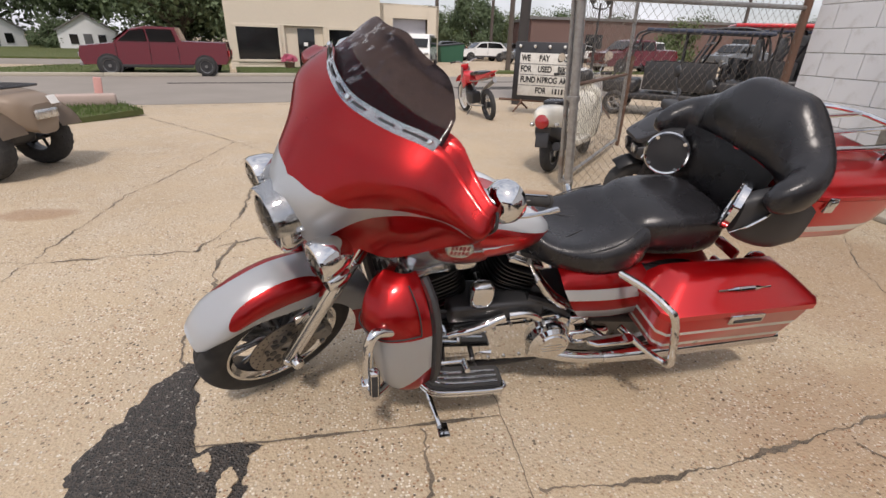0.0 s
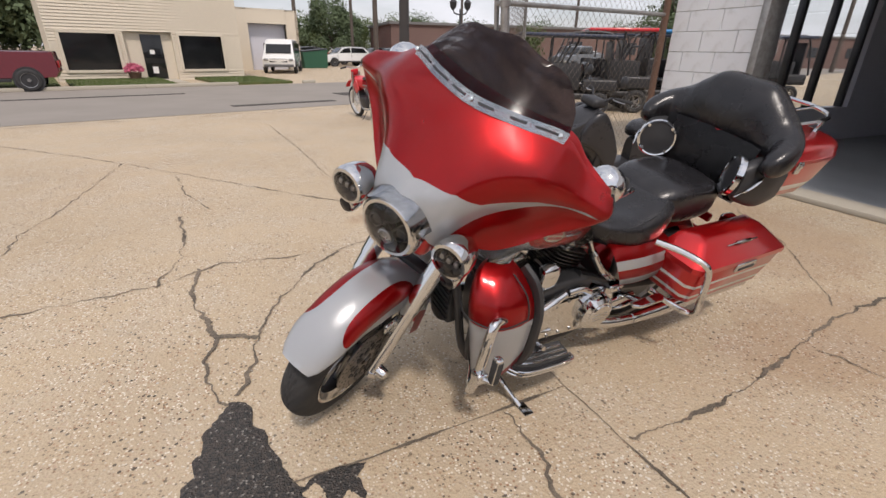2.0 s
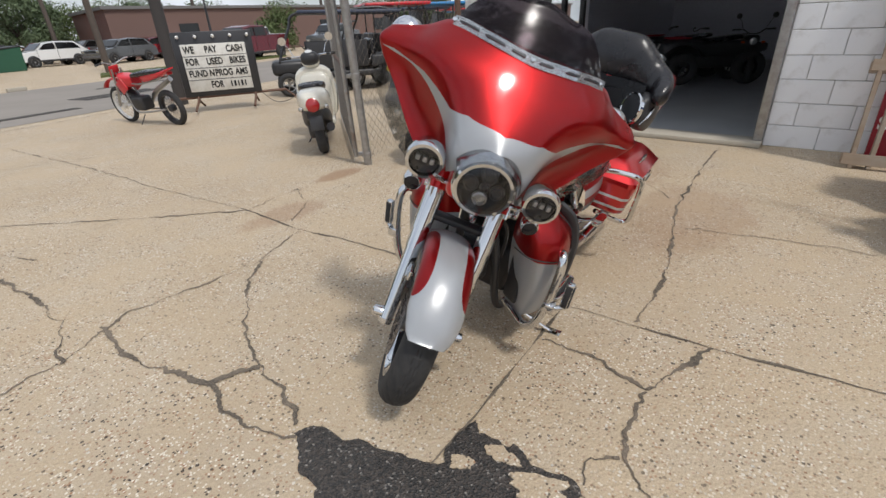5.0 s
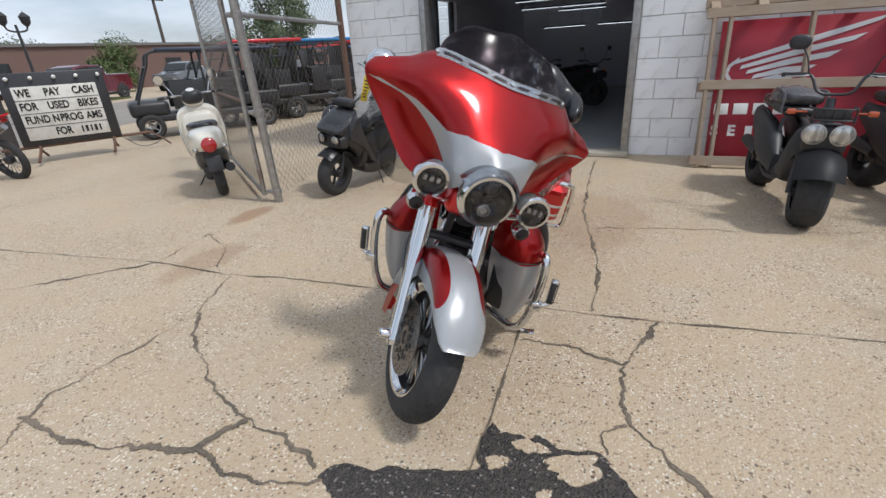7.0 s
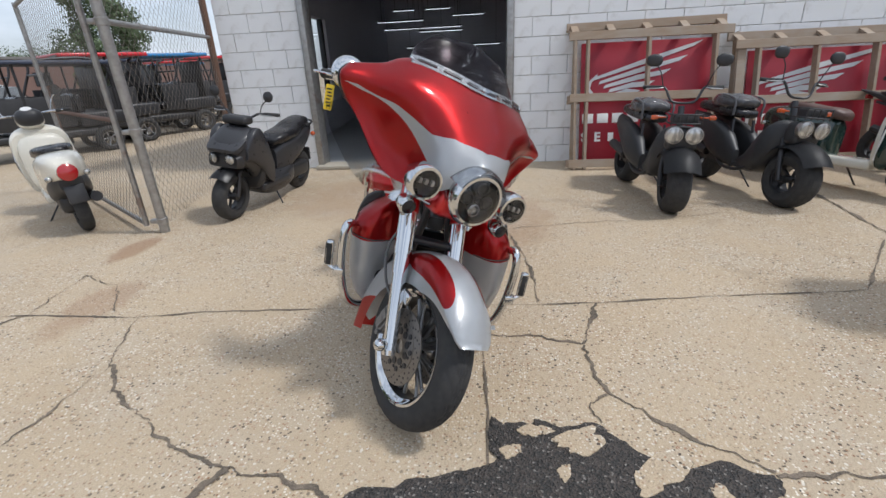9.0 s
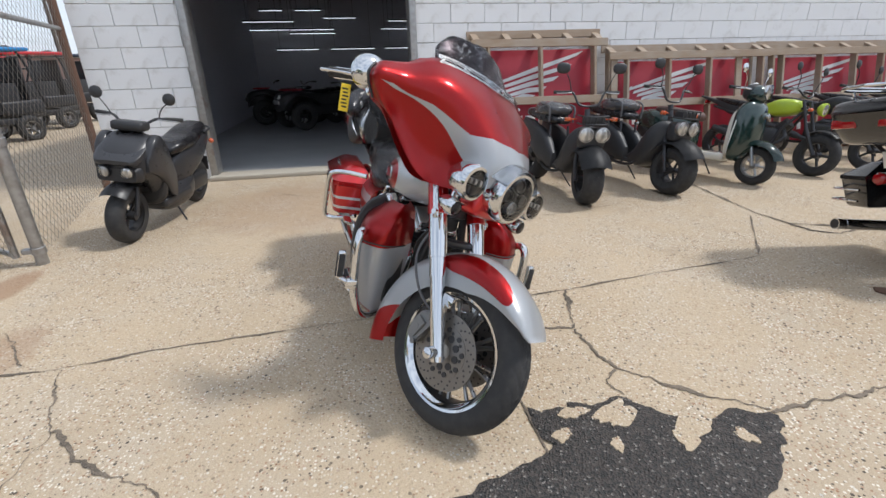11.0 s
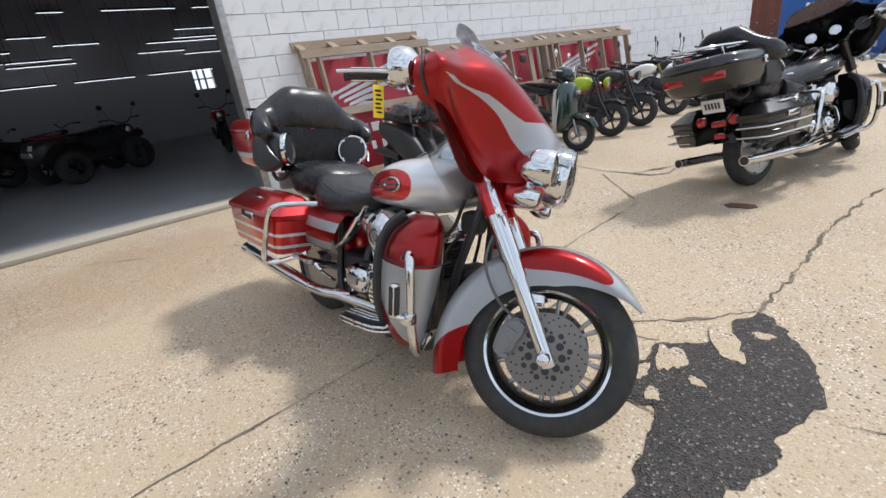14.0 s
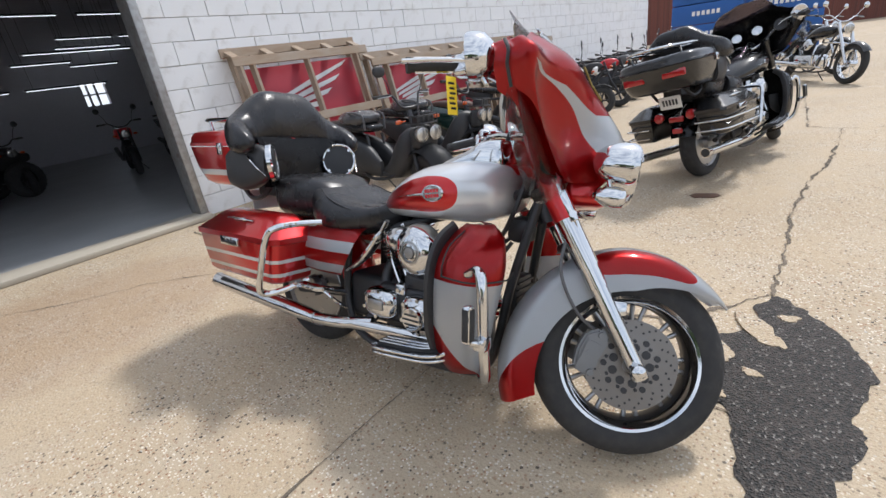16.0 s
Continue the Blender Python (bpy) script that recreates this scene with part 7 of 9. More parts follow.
    box(bm, (-1.55 if style == "retro" else -1.46, 0, 0.40), (0.02, 0.15, 0.16), 0.02, 2, Matrix.Rotation(0.2, 4, (0, 1, 0)))
    part("mud_flap", bm, black_plastic, root, "black rear mud flap")
    for s in (-1, 1):
        bm = B()
        ball(bm, (-1.50 if style == "retro" else -1.42, s * 0.14, 0.56 if style == "retro" else 0.66), (0.03, 0.03, 0.026), 12, 8)
        part("rear_signal", bm, lens_amber if style == "sport" else lens_silver, root, "small rear turn signal")
    stand(root, -0.62)
    return root


def small_motorcycle(place, label, tank, fork_mat, lamp_mat, group="motorcycles along the wall", R=0.25, dirt=False):
    root = thing("motorcycle", place, label, "motorcycle", group)
    L = 1.22 if not dirt else 1.45
    Rf, Rr = (R, R) if not dirt else (0.345, 0.325)
    small_wheel(root, "front_wheel", (0, 0, Rf), Rf, 0.12 if not dirt else 0.085, Rf * (0.62 if not dirt else 0.80), dark_metal if not dirt else white_paint, 5 if not dirt else 16, 0 if not dirt else 34, "black front tyre")
    small_wheel(root, "rear_wheel", (-L, 0, Rr), Rr, 0.13 if not dirt else 0.10, Rr * (0.62 if not dirt else 0.74), dark_metal if not dirt else black_plastic, 5 if not dirt else 16, 0 if not dirt else 30, "black rear tyre")
    H = 0.86 if not dirt else 1.02
    for s in (-1, 1):
        bm = B()
        rod(bm, (0, s * 0.085, Rf), (-0.16, s * 0.085, H * 0.62), 0.022 if not dirt else 0.026, 12)
        rod(bm, (-0.16, s * 0.085, H * 0.62), (-0.28, s * 0.085, H), 0.018, 12)
        part("fork_leg", bm, fork_mat, root, "fork leg")
    bm = B()
    a0, a1 = (50, 130) if not dirt else (38, 150)
    rows = []
    off = 0.045 if not dirt else 0.16
    for i in range(12):
        a = radians(a0 + (a1 - a0) * i / 11)
        rr = Rf + off
        rows.append([Vector((math.cos(a) * (rr - 0.02 * q * q) - (0 if not dirt else 0.03), 0.07 * q * (1 if not dirt else 0.8), Rf + math.sin(a) * (rr - 0.02 * q * q))) for q in (k / 5 - 1 for k in range(11))])
    grid(bm, rows)
    bmesh.ops.solidify(bm, geom=bm.faces[:], thickness=-0.005)
    part("front_fender", bm, black_plastic if not dirt else bright_red, root, "front fender")
    bm = B()
    for s in (-1, 1):
        tube(bm, [(-0.26, s * 0.03, H * 0.88), (-0.42, s * 0.10, H * 0.6), (-0.52, s * 0.11, 0.28), (-0.85, s * 0.11, 0.26), (-L + 0.05, s * 0.10, Rr)], 0.018, 8)
        tube(bm, [(-0.26, s * 0.03, H * 0.92), (-0.6, s * 0.08, H * 0.78), (-1.0, s * 0.09, H * 0.76), (-L - 0.18, s * 0.07, H * 0.86)], 0.016, 8)
    part("frame", bm, dark_metal if not dirt else steel, root, "tube frame")
    bm = B()
    box(bm, (-0.62, 0, 0.40), (0.34, 0.24, 0.26), 0.05, 3)
    rod(bm, (-0.52, 0, 0.48), (-0.40, 0, 0.60), 0.07, 16)
    part("engine", bm, dark_metal, root, "dark engine block")
    bm = B()
    tube(bm, [(-0.42, -0.06, 0.52), (-0.36, -0.12, 0.40), (-0.55, -0.15, 0.28), (-0.9, -0.16, 0.36 if not dirt else 0.55), (-L - 0.05, -0.16, 0.45 if not dirt else 0.80)], [0.022, 0.022, 0.022, 0.03, 0.045, 0.045], 10)
    part("exhaust", bm, steel if dirt else dark_metal, root, "exhaust pipe")
    bm = B()
    if dirt:
        sections(bm, [(-0.30, H * 0.90, 0.03, 0.02, 0.03, 0.7), (-0.40, H * 0.87, 0.12, 0.05, 0.10, 0.6), (-0.56, H * 0.84, 0.14, 0.06, 0.16, 0.6), (-0.75, H * 0.83, 0.10, 0.05, 0.12, 0.6)], 22)
    else:
        sections(bm, [(-0.30, H * 0.92, 0.05, 0.03, 0.04, 0.7), (-0.38, H * 0.93, 0.13, 0.07, 0.10, 0.6), (-0.54, H * 0.92, 0.155, 0.08, 0.13, 0.6), (-0.70, H * 0.88, 0.11, 0.05, 0.09, 0.6), (-0.78, H * 0.86, 0.07, 0.03, 0.05, 0.7)], 24)
    part("fuel_tank", bm, tank, root, "painted fuel tank", angle=60)
    bm = B()
    sections(bm, [(-0.70, H * 0.885, 0.06, 0.025, 0.04, 0.7), (-0.82, H * 0.90, 0.11, 0.035, 0.05, 0.6), (-1.10, H * 0.93, 0.12, 0.04, 0.05, 0.6), (-L - 0.10, H * 0.96, 0.09, 0.03, 0.04, 0.6), (-L - 0.2, H * 0.97, 0.05, 0.02, 0.03, 0.7)], 22)
    part("seat", bm, leather, root, "black seat", angle=70)
    bm = B()
    sections(bm, [(-0.95, H * 0.86, 0.06, 0.03, 0.08, 0.7), (-1.15, H * 0.88, 0.10, 0.04, 0.12, 0.6), (-L - 0.15, H * 0.93, 0.09, 0.03, 0.05, 0.6), (-L - 0.42, H * 1.0, 0.06, 0.012, 0.012, 0.7)], 20)
    part("tail", bm, bright_red if dirt else black_plastic, root, "tail section")
    if dirt:
        bm = B()
        box(bm, (-0.20, 0, H * 0.95), (0.03, 0.18, 0.22), 0.02, 2, Matrix.Rotation(-0.3, 4, (0, 1, 0)))
        part("number_panel", bm, bright_red, root, "red front plate")
        for s in (-1, 1):
            bm = B()
            box(bm, (-0.46, s * 0.14, H * 0.72), (0.24, 0.02, 0.22), 0.01, 2, Matrix.Rotation(0.5, 4, (0, 1, 0)))
            part("shroud", bm, bright_red, root, "red radiator shroud")
        bars(root, (-0.30, H + 0.08), 0.32, 0.06, steel, False)
    else:
        round_lamp(root, (-0.08, 0, H * 0.90), 0.075, (1, 0, -0.08), lamp_mat, lens_silver)
        bars(root, (-0.30, H + 0.04), 0.30, 0.08, dark_metal, True, 0.22)
        for s in (-1, 1):
            bm = B()
            ball(bm, (-0.14, s * 0.17, H * 0.88), (0.03, 0.04, 0.022), 12, 8)
            part("turn_signal", bm, lens_amber, root, "amber turn signal")
    bm = B()
    box(bm, (-L - 0.34, 0, H * 0.92), (0.03, 0.10, 0.05), 0.01)
    part("tail_lamp", bm, lens_red, root, "red tail lamp")
    stand(root, -0.66)
    return root


def cruiser(place, label):
    root = thing("cruiser_motorcycle", place, label, "motorcycle")
    small_wheel(root, "front_wheel", (0, 0, 0.33), 0.33, 0.11, 0.24, chrome, 9, 0, "black front tyre")
    small_wheel(root, "rear_wheel", (-1.62, 0, 0.32), 0.32, 0.16, 0.21, chrome, 9, 0, "wide black rear tyre")
    for s in (-1, 1):
        bm = B()
        rod(bm, (0, s * 0.10, 0.33), (-0.40, s * 0.10, 1.0), 0.027, 12)
        part("fork_leg", bm, chrome, root, "chrome fork leg")
        bm = B()
        rod(bm, (-0.9, s * 0.19 - 0.02, 0.30), (-1.9, s * 0.10 - 0.16, 0.36), 0.042, 16)
        part("muffler", bm, chrome, root, "chrome muffler")
    bm = B()
    rows = []
    for i in range(14):
        a = radians(35 + 130 * i / 13)
        rows.append([Vector((math.cos(a) * (0.36 - 0.04 * q * q), 0.08 * q, 0.33 + math.sin(a) * (0.36 - 0.04 * q * q))) for q in (k / 5 - 1 for k in range(11))])
    grid(bm, rows)
    part("front_fender", bm, black_paint, root, "black front fender")
    bm = B()
    rows = []
    for i in range(14):
        a = radians(20 + 150 * i / 13)
        rows.append([Vector((-1.62 + math.cos(a) * (0.37 - 0.05 * q * q), 0.12 * q, 0.33 + math.sin(a) * (0.37 - 0.05 * q * q))) for q in (k / 5 - 1 for k in range(11))])
    grid(bm, rows)
    part("rear_fender", bm, black_paint, root, "black rear fender")
    bm = B()
    sections(bm, [(-0.52, 0.88, 0.06, 0.05, 0.06, 0.8), (-0.62, 0.88, 0.16, 0.09, 0.10, 0.75), (-0.82, 0.86, 0.18, 0.09, 0.11, 0.75), (-1.02, 0.80, 0.13, 0.06, 0.07, 0.8), (-1.12, 0.77, 0.07, 0.04, 0.04, 0.8)], 28)
    part("fuel_tank", bm, black_paint, root, "black fuel tank", angle=60)
    bm = B()
    sections(bm, [(-1.02, 0.72, 0.07, 0.03, 0.05, 0.7), (-1.2, 0.70, 0.17, 0.04, 0.06, 0.6), (-1.4, 0.72, 0.18, 0.07, 0.06, 0.6), (-1.6, 0.77, 0.12, 0.05, 0.06, 0.6), (-1.75, 0.77, 0.07, 0.02, 0.04, 0.7)], 24)
    part("seat", bm, leather, root, "black seat", angle=70)
    bm = B()
    box(bm, (-0.95, 0, 0.36), (0.62, 0.26, 0.26), 0.06, 3)
    part("engine", bm, chrome, root, "bright engine case")
    for tilt, x in ((22, -0.82), (-22, -1.0)):
        d = Vector((math.sin(radians(tilt)), 0, math.cos(radians(tilt))))
        bm = B()
        for k in range(8):
            lathe(bm, [(0.04, -0.004), (0.095, -0.003), (0.095, 0.003), (0.04, 0.004)], Vector((x, 0, 0.46)) + d * 0.025 * k, d, 18)
        part("cylinder", bm, dark_metal, root, "finned cylinder")
    bm = B()
    lathe(bm, [(0, 0.06), (0.07, 0.055), (0.10, 0.03), (0.10, 0)], (-0.9, -0.14, 0.65), (0, -1, 0), 24)
    part("air_cleaner", bm, chrome, root, "chrome air cleaner")
    bm = B()
    for s in (-1, 1):
        tube(bm, [(-0.42, s * 0.03, 0.92), (-0.55, s * 0.10, 0.5), (-0.65, s * 0.13, 0.22), (-1.2, s * 0.13, 0.2), (-1.35, s * 0.12, 0.5), (-1.62, s * 0.12, 0.33)], 0.018, 8)
    part("frame", bm, dark_metal, root, "black frame")
    round_lamp(root, (-0.27, 0, 0.90), 0.085, (1, 0, -0.05), chrome, lens_silver, label="chrome headlight")
    bars(root, (-0.45, 1.02), 0.36, 0.09, chrome, True, 0.15)
    bm = B()
    tube(bm, [(-0.52, -0.10, 0.25), (-0.47, -0.30, 0.30), (-0.44, -0.36, 0.5), (-0.47, -0.25, 0.66), (-0.48, 0.25, 0.66), (-0.44, 0.36, 0.5), (-0.47, 0.30, 0.30), (-0.52, 0.10, 0.25)], 0.016, 8)
    part("engine_guard", bm, chrome, root, "chrome engine guard")
    bm = B()
    box(bm, (-1.97, 0, 0.58), (0.04, 0.12, 0.06), 0.02)
    part("tail_lamp", bm, lens_red, root, "red tail lamp")
    stand(root, -0.8)
    return root


def wall_bike(x, y, head, lean=-8):
    """Place of a bike by its front wheel's contact, heading in degrees from +x."""
    return pose(x, y, 0, 0, 0, head) @ pose(0, 0, 0, lean, 0, 0)


rugged_scooter(wall_bike(2.42, -0.22, 184, -6), "matt black rugged scooter, fat tyres, twin lamps and bagged seat", -14, True)
rugged_scooter(wall_bike(2.52, -1.22, 190, -7), "matt black fat-tyred scooter with a plastic bag over its seat", 2, True)
fairing_scooter("scooter", wall_bike(2.62, -2.36, 202, -7), "dark green retro scooter with a cream leg shield and brown seat", green_gloss, cream, brown_seat, steel, "scooters along the wall", "retro")
small_motorcycle(wall_bike(2.78, -3.36, 196, -8), "small black motorcycle with a lime tank and lamp", lime, dark_metal, lime)
small_motorcycle(wall_bike(2.80, -4.22, 196, -8), "small matt black motorcycle with a dark tank", black_plastic, dark_metal, black_plastic)
small_motorcycle(wall_bike(2.85, -5.35, 205, -8), "small motorcycle with a white tank and gold fork", white_paint, gold, white_paint)
for k, (yy, hh) in enumerate(((-6.3, 200), (-7.2, 202), (-8.1, 198), (-9.1, 204), (-10.1, 200), (-11.2, 203))):
    small_motorcycle(wall_bike(2.9 + 0.04 * k, yy, hh, -8), "small dark motorcycle parked in the row by the wall", (black_plastic, bright_red, grey_plastic)[k % 3], dark_metal, black_plastic, R=0.27)
fairing_scooter("scooter", wall_bike(2.44, 4.08, 172, -8) @ Matrix.Scale(1.02, 4), "matt black sporty scooter with a bubble front and twin lamps", simple("satin black bodywork", (0.030, 0.030, 0.033), 0.30), black_plastic, leather, dark_metal, "scooters by the fence", "sport", 0.235)
fairing_scooter("scooter", pose(3.016, 6.46, 0, 0, 0, 50) @ pose(0, 0, 0, -4, 0, 0) @ Matrix.Scale(1.04, 4), "cream retro scooter with a round red tail lamp", cream, cream, leather, steel, "scooters by the fence", "retro")
small_motorcycle(pose(2.15, 11.45, -0.1, 0, 0, 101) @ pose(0, 0, 0, -9, 0, 0), "red dirt bike with knobbly tyres on a stand", bright_red, steel, bright_red, "", dirt=True)
tourer("touring_motorcycle", pose(-0.02, -3.28, 0, 0, 0, 259.5) @ pose(0, 0, 0, -10, 0, 0), "black touring motorcycle with chrome rails and red lamps", "", 22, red=False)
cruiser(pose(-0.45, -7.9, 0, 0, 0, 132) @ pose(0, 0, 0, -8, 0, 0), "black cruiser motorcycle with chrome pipes")
cruiser(pose(-0.2, -9.6, 0, 0, 0, 140) @ pose(0, 0, 0, -8, 0, 0), "black cruiser motorcycle further down the row")


wing_grey = simple("pale grey print", (0.58, 0.58, 0.58), 0.45)


def text(root, body, size, m, mat, name="lettering"):
    cu = bpy.data.curves.new(name, "FONT")
    cu.body, cu.size, cu.extrude, cu.align_x, cu.align_y = body, size, 0.003, "CENTER", "CENTER"
    cu.offset = 0.006
    tmp = new(name, cu)
    me = bpy.data.meshes.new_from_object(tmp.evaluated_get(bpy.context.evaluated_depsgraph_get()))
    bpy.data.objects.remove(tmp)
    me.materials.clear()
    me.materials.append(mat.m)
    ob = new(name, me)
    ob.parent, ob.matrix_basis = root, m
    return ob


# ---- crates with red sign panels leaning on the wall ----
def plank(root, a, b, w, t, m, name="plank", mat=pallet):
    a, b = Vector(a), Vector(b)
    d = b - a
    bm = B()
    q = d.to_track_quat("Z", "X").to_matrix().to_4x4()
    box(bm, (0, 0, 0), (t, w, d.length), 0.003, 1)
    moved(bm, m @ Matrix.Translation((a + b) / 2) @ q)
    return part(name, bm, mat, root, smooth=False)


def crate(y1, y0, h, label, seed):
    """Open wooden crate with a red panel inside; leans on the wall. Local: y along the wall, z up its slope."""
    lean = Matrix.Translation((4.30, 0, 0)) @ Matrix.Rotation(radians(11), 4, (0, 1, 0))
    root = thing("crate", Matrix(), label, "crate", "crates against the wall")
    rnd = random.Random(seed)
    j = lambda: rnd.uniform(-0.012, 0.012)
    short = abs(y1 - y0) < 2.0
    for dx, up in ((0.0, 0.0), (0.22, 0.15)):
        for f in ((0.03, 0.97) if dx else (0.02, 0.10, 0.50, 0.93) if short else (0.02, 0.09, 0.36, 0.62, 0.82, 0.97)):
            y = y1 + (y0 - y1) * f
            plank(root, (dx, y + j(), 0.0), (dx, y + j(), h + up - 0.02), 0.10, 0.035, lean, "upright")
        plank(root, (dx - 0.036, y1 + 0.05, h + up - 0.07 + j()), (dx - 0.036, y0 - 0.05, h + up - 0.07 + j()), 0.035, 0.10, lean, "rail")
        plank(root, (dx - 0.036, y1 + 0.03, h * 0.52 + j()), (dx - 0.036, y0 - 0.03, h * 0.52 + j()), 0.035, 0.10, lean, "rail")
        plank(root, (dx - 0.036, y1 + 0.03, 0.08), (dx - 0.036, y0 - 0.03, 0.08), 0.035, 0.10, lean, "rail")
    n = max(4, int(abs(y1 - y0) / 0.5))
    for k in range(n + 1):
        y = y1 + (y0 - y1) * (0.02 + 0.96 * k / n)
        plank(root, (0.0, y, h - 0.04), (0.22, y, h + 0.11), 0.09, 0.03, lean, "top_slat")
    bm = B()
    box(bm, (0.12, (y0 + y1) / 2, h * 0.49), (0.03, abs(y1 - y0) * 0.86, h * 0.86), 0.004)
    panel = part("sign_panel", moved(bm, lean), panel_red, root, "glossy red sign panel")
    # pale wing drawn as five feather bars, and two rows of letter bars
    w = min(1.62, abs(y1 - y0) * 0.86)
    ys = (y0 + y1) / 2 + abs(y1 - y0) * 0.43
    face = Matrix(((0, 0, -1, 0.102), (-1, 0, 0, ys), (0, 1, 0, 0), (0, 0, 0, 1)))
    for k, (tx, tz, rx, rz) in enumerate(((0.93, 0.90, 0.10, 0.655), (0.82, 0.80, 0.14, 0.625), (0.70, 0.71, 0.18, 0.595), (0.58, 0.63, 0.22, 0.565), (0.47, 0.565, 0.26, 0.54))):
        bm = B()
        ax, az, bx, bz = rx * w, rz * h, tx * w, tz * h
        mx, mz = ax + (bx - ax) * 0.5, az + (bz - az) * 0.44
        slab(bm, [(ax, az), (mx, mz), (bx - 0.10, bz - 0.055), (bx, bz + 0.012), (mx, mz + 0.062), (ax + 0.02, az + 0.040)], 0.006, face)
        part("wing_bar", moved(bm, lean), wing_grey, panel, "pale wing-shaped bar")
    bm = B()
    slab(bm, [(0.05 * w, 0.60 * h), (0.07 * w, 0.655 * h), (0.13 * w, 0.70 * h), (0.13 * w, 0.675 * h), (0.085 * w, 0.64 * h), (0.075 * w, 0.60 * h), (0.115 * w, 0.545 * h), (0.24 * w, 0.53 * h), (0.24 * w, 0.51 * h), (0.10 * w, 0.52 * h)], 0.005, face)
    part("wing_bar", moved(bm, lean), wing_grey, panel, "pale wing-shaped bar")
    for k in range(5):
        bm = B()
        box(bm, (0.102, ys - 0.10 - k * 0.19, h * 0.38), (0.006, 0.14, 0.12), 0.003)
        part("letter_bar", moved(bm, lean), white_paint, panel)
    for k, ch in enumerate(("S", "E")):
        text(panel, ch, 0.16, lean @ Matrix(((0, 0, -1, 0.102), (-1, 0, 0, ys - 0.06 - 0.17 * k), (0, 1, 0, h * 0.24), (0, 0, 0, 1))), white_paint)
    for k in range(2, 7):
        bm = B()
        box(bm, (0.102, ys - 0.06 - 0.17 * k, h * 0.24), (0.006, 0.07, 0.11), 0.003)
        part("letter_bar", moved(bm, lean), white_paint, panel)
    return root


crate(0.40, -1.45, 1.72, "wooden crate with a red winged sign panel, leaning on the wall", 1)
crate(-1.58, -4.10, 1.52, "long wooden crate holding a red sign panel", 2)
crate(-4.16, -6.68, 1.52, "long wooden crate holding a red sign panel", 3)


# ---- chain-link fence and gate ----
def chainlink(root, a, b, z0, z1, step=0.105):
    """Diamond mesh between two upright lines a and b."""
    a, b = Vector(a), Vector(b)
    d = (b - a)
    w, h = d.length, z1 - z0
    d.normalize()
    nrm = Vector((-d.y, d.x, 0))
    vs, fs = [], []
    r = 0.0016

    def wire(u0, v0, u1, v1, off):
        k = len(vs)
        p, q = a + d * u0 + Vector((0, 0, z0 + v0)) + nrm * off, a + d * u1 + Vector((0, 0, z0 + v1)) + nrm * off
        t = (q - p).normalized()
        s = t.cross(nrm) * r
        for base in (p, q):
            vs.extend([base + s, base - s * 0.5 + nrm * r, base - s * 0.5 - nrm * r])
        for i in range(3):
            j = (i + 1) % 3
            fs.append((k + i, k + j, k + 3 + j, k + 3 + i))
    n = int((w + h) / step)
    for i in range(-int(h / step) - 1, n + 1):
        u = i * step
        for sgn, off in ((1, 0.003), (-1, -0.003)):
            if sgn > 0:
                u0, u1 = u, u + h
                v0, v1 = 0.0, h
                if u0 < 0: v0, u0 = -u0, 0.0
                if u1 > w: v1, u1 = h - (u1 - w), w
            else:
                u0, u1 = u + h, u
                v0, v1 = 0.0, h
                if u0 > w: v0, u0 = u0 - w, w
                if u1 < 0: v1, u1 = h + u1, 0.0
            if v1 - v0 > 0.02:
                wire(u0, v0, u1, v1, off)
    me = bpy.data.meshes.new("chain_link")
    me.from_pydata([tuple(v) for v in vs], [], fs)
    me.materials.append(mesh_wire.m)
    ob = new("chain_link", me)
    ob.parent = root
    return tagged(ob, "galvanised diamond mesh", kind="stuff")


PB, PT = Vector((2.06, 4.56, 0)), Vector((1.80, 4.40, 2.75))
fence = thing("fence", Matrix(), "chain-link fence with a leaning galvanised post and rusty wall post", "fence", kind="structure")
bm = B()
rod(bm, PB, PT, 0.042, 14)
part("post", bm, galv, fence, "thick galvanised gate post")
bm = B()
for z in (0.12, 0.95, 1.80):
    p = PB.lerp(PT, z / 2.75)
    lathe(bm, [(0.044, -0.03), (0.05, -0.026), (0.05, 0.026), (0.044, 0.03)], p, PT - PB, 14)
    box(bm, p + Vector((-0.02, 0.06, 0)), (0.05, 0.07, 0.04), 0.006)
part("clamp", bm, galv, fence, "steel clamps on the post")
bm = B()
rod(bm, (4.80, 5.27, 0), (4.80, 5.27, 2.75), 0.045, 12)
part("post", bm, rust, fence, "rusty wall post")
bm = B()
rod(bm, PB.lerp(PT, 1.80 / 2.75), (4.80, 5.27, 1.86), 0.024, 10)
part("rail", bm, galv, fence, "top rail")
chainlink(fence, (2.02, 4.54, 0), (4.78, 5.25, 0), 0.06, 2.45)
for k, z in enumerate((2.5, 2.62, 2.74)):
    bm = B()
    a, b = Vector((1.85, 4.44, z)), Vector((4.8, 5.27, z + 0.02))
    tube(bm, [a, a.lerp(b, 0.3) + Vector((0, 0, -0.05)), a.lerp(b, 0.7) + Vector((0, 0, 0.03)), b], 0.004, 4)
    for i in range(18):
        p = a.lerp(b, (i + 0.5) / 18)
        rod(bm, p + Vector((0.02, 0, 0.03)), p - Vector((0.02, 0, 0.03)), 0.003, 3)
        rod(bm, p + Vector((-0.02, 0.02, 0.03)), p - Vector((-0.02, 0.02, 0.03)), 0.003, 3)
    part("barbed_wire", bm, galv, fence, "strand of barbed wire")

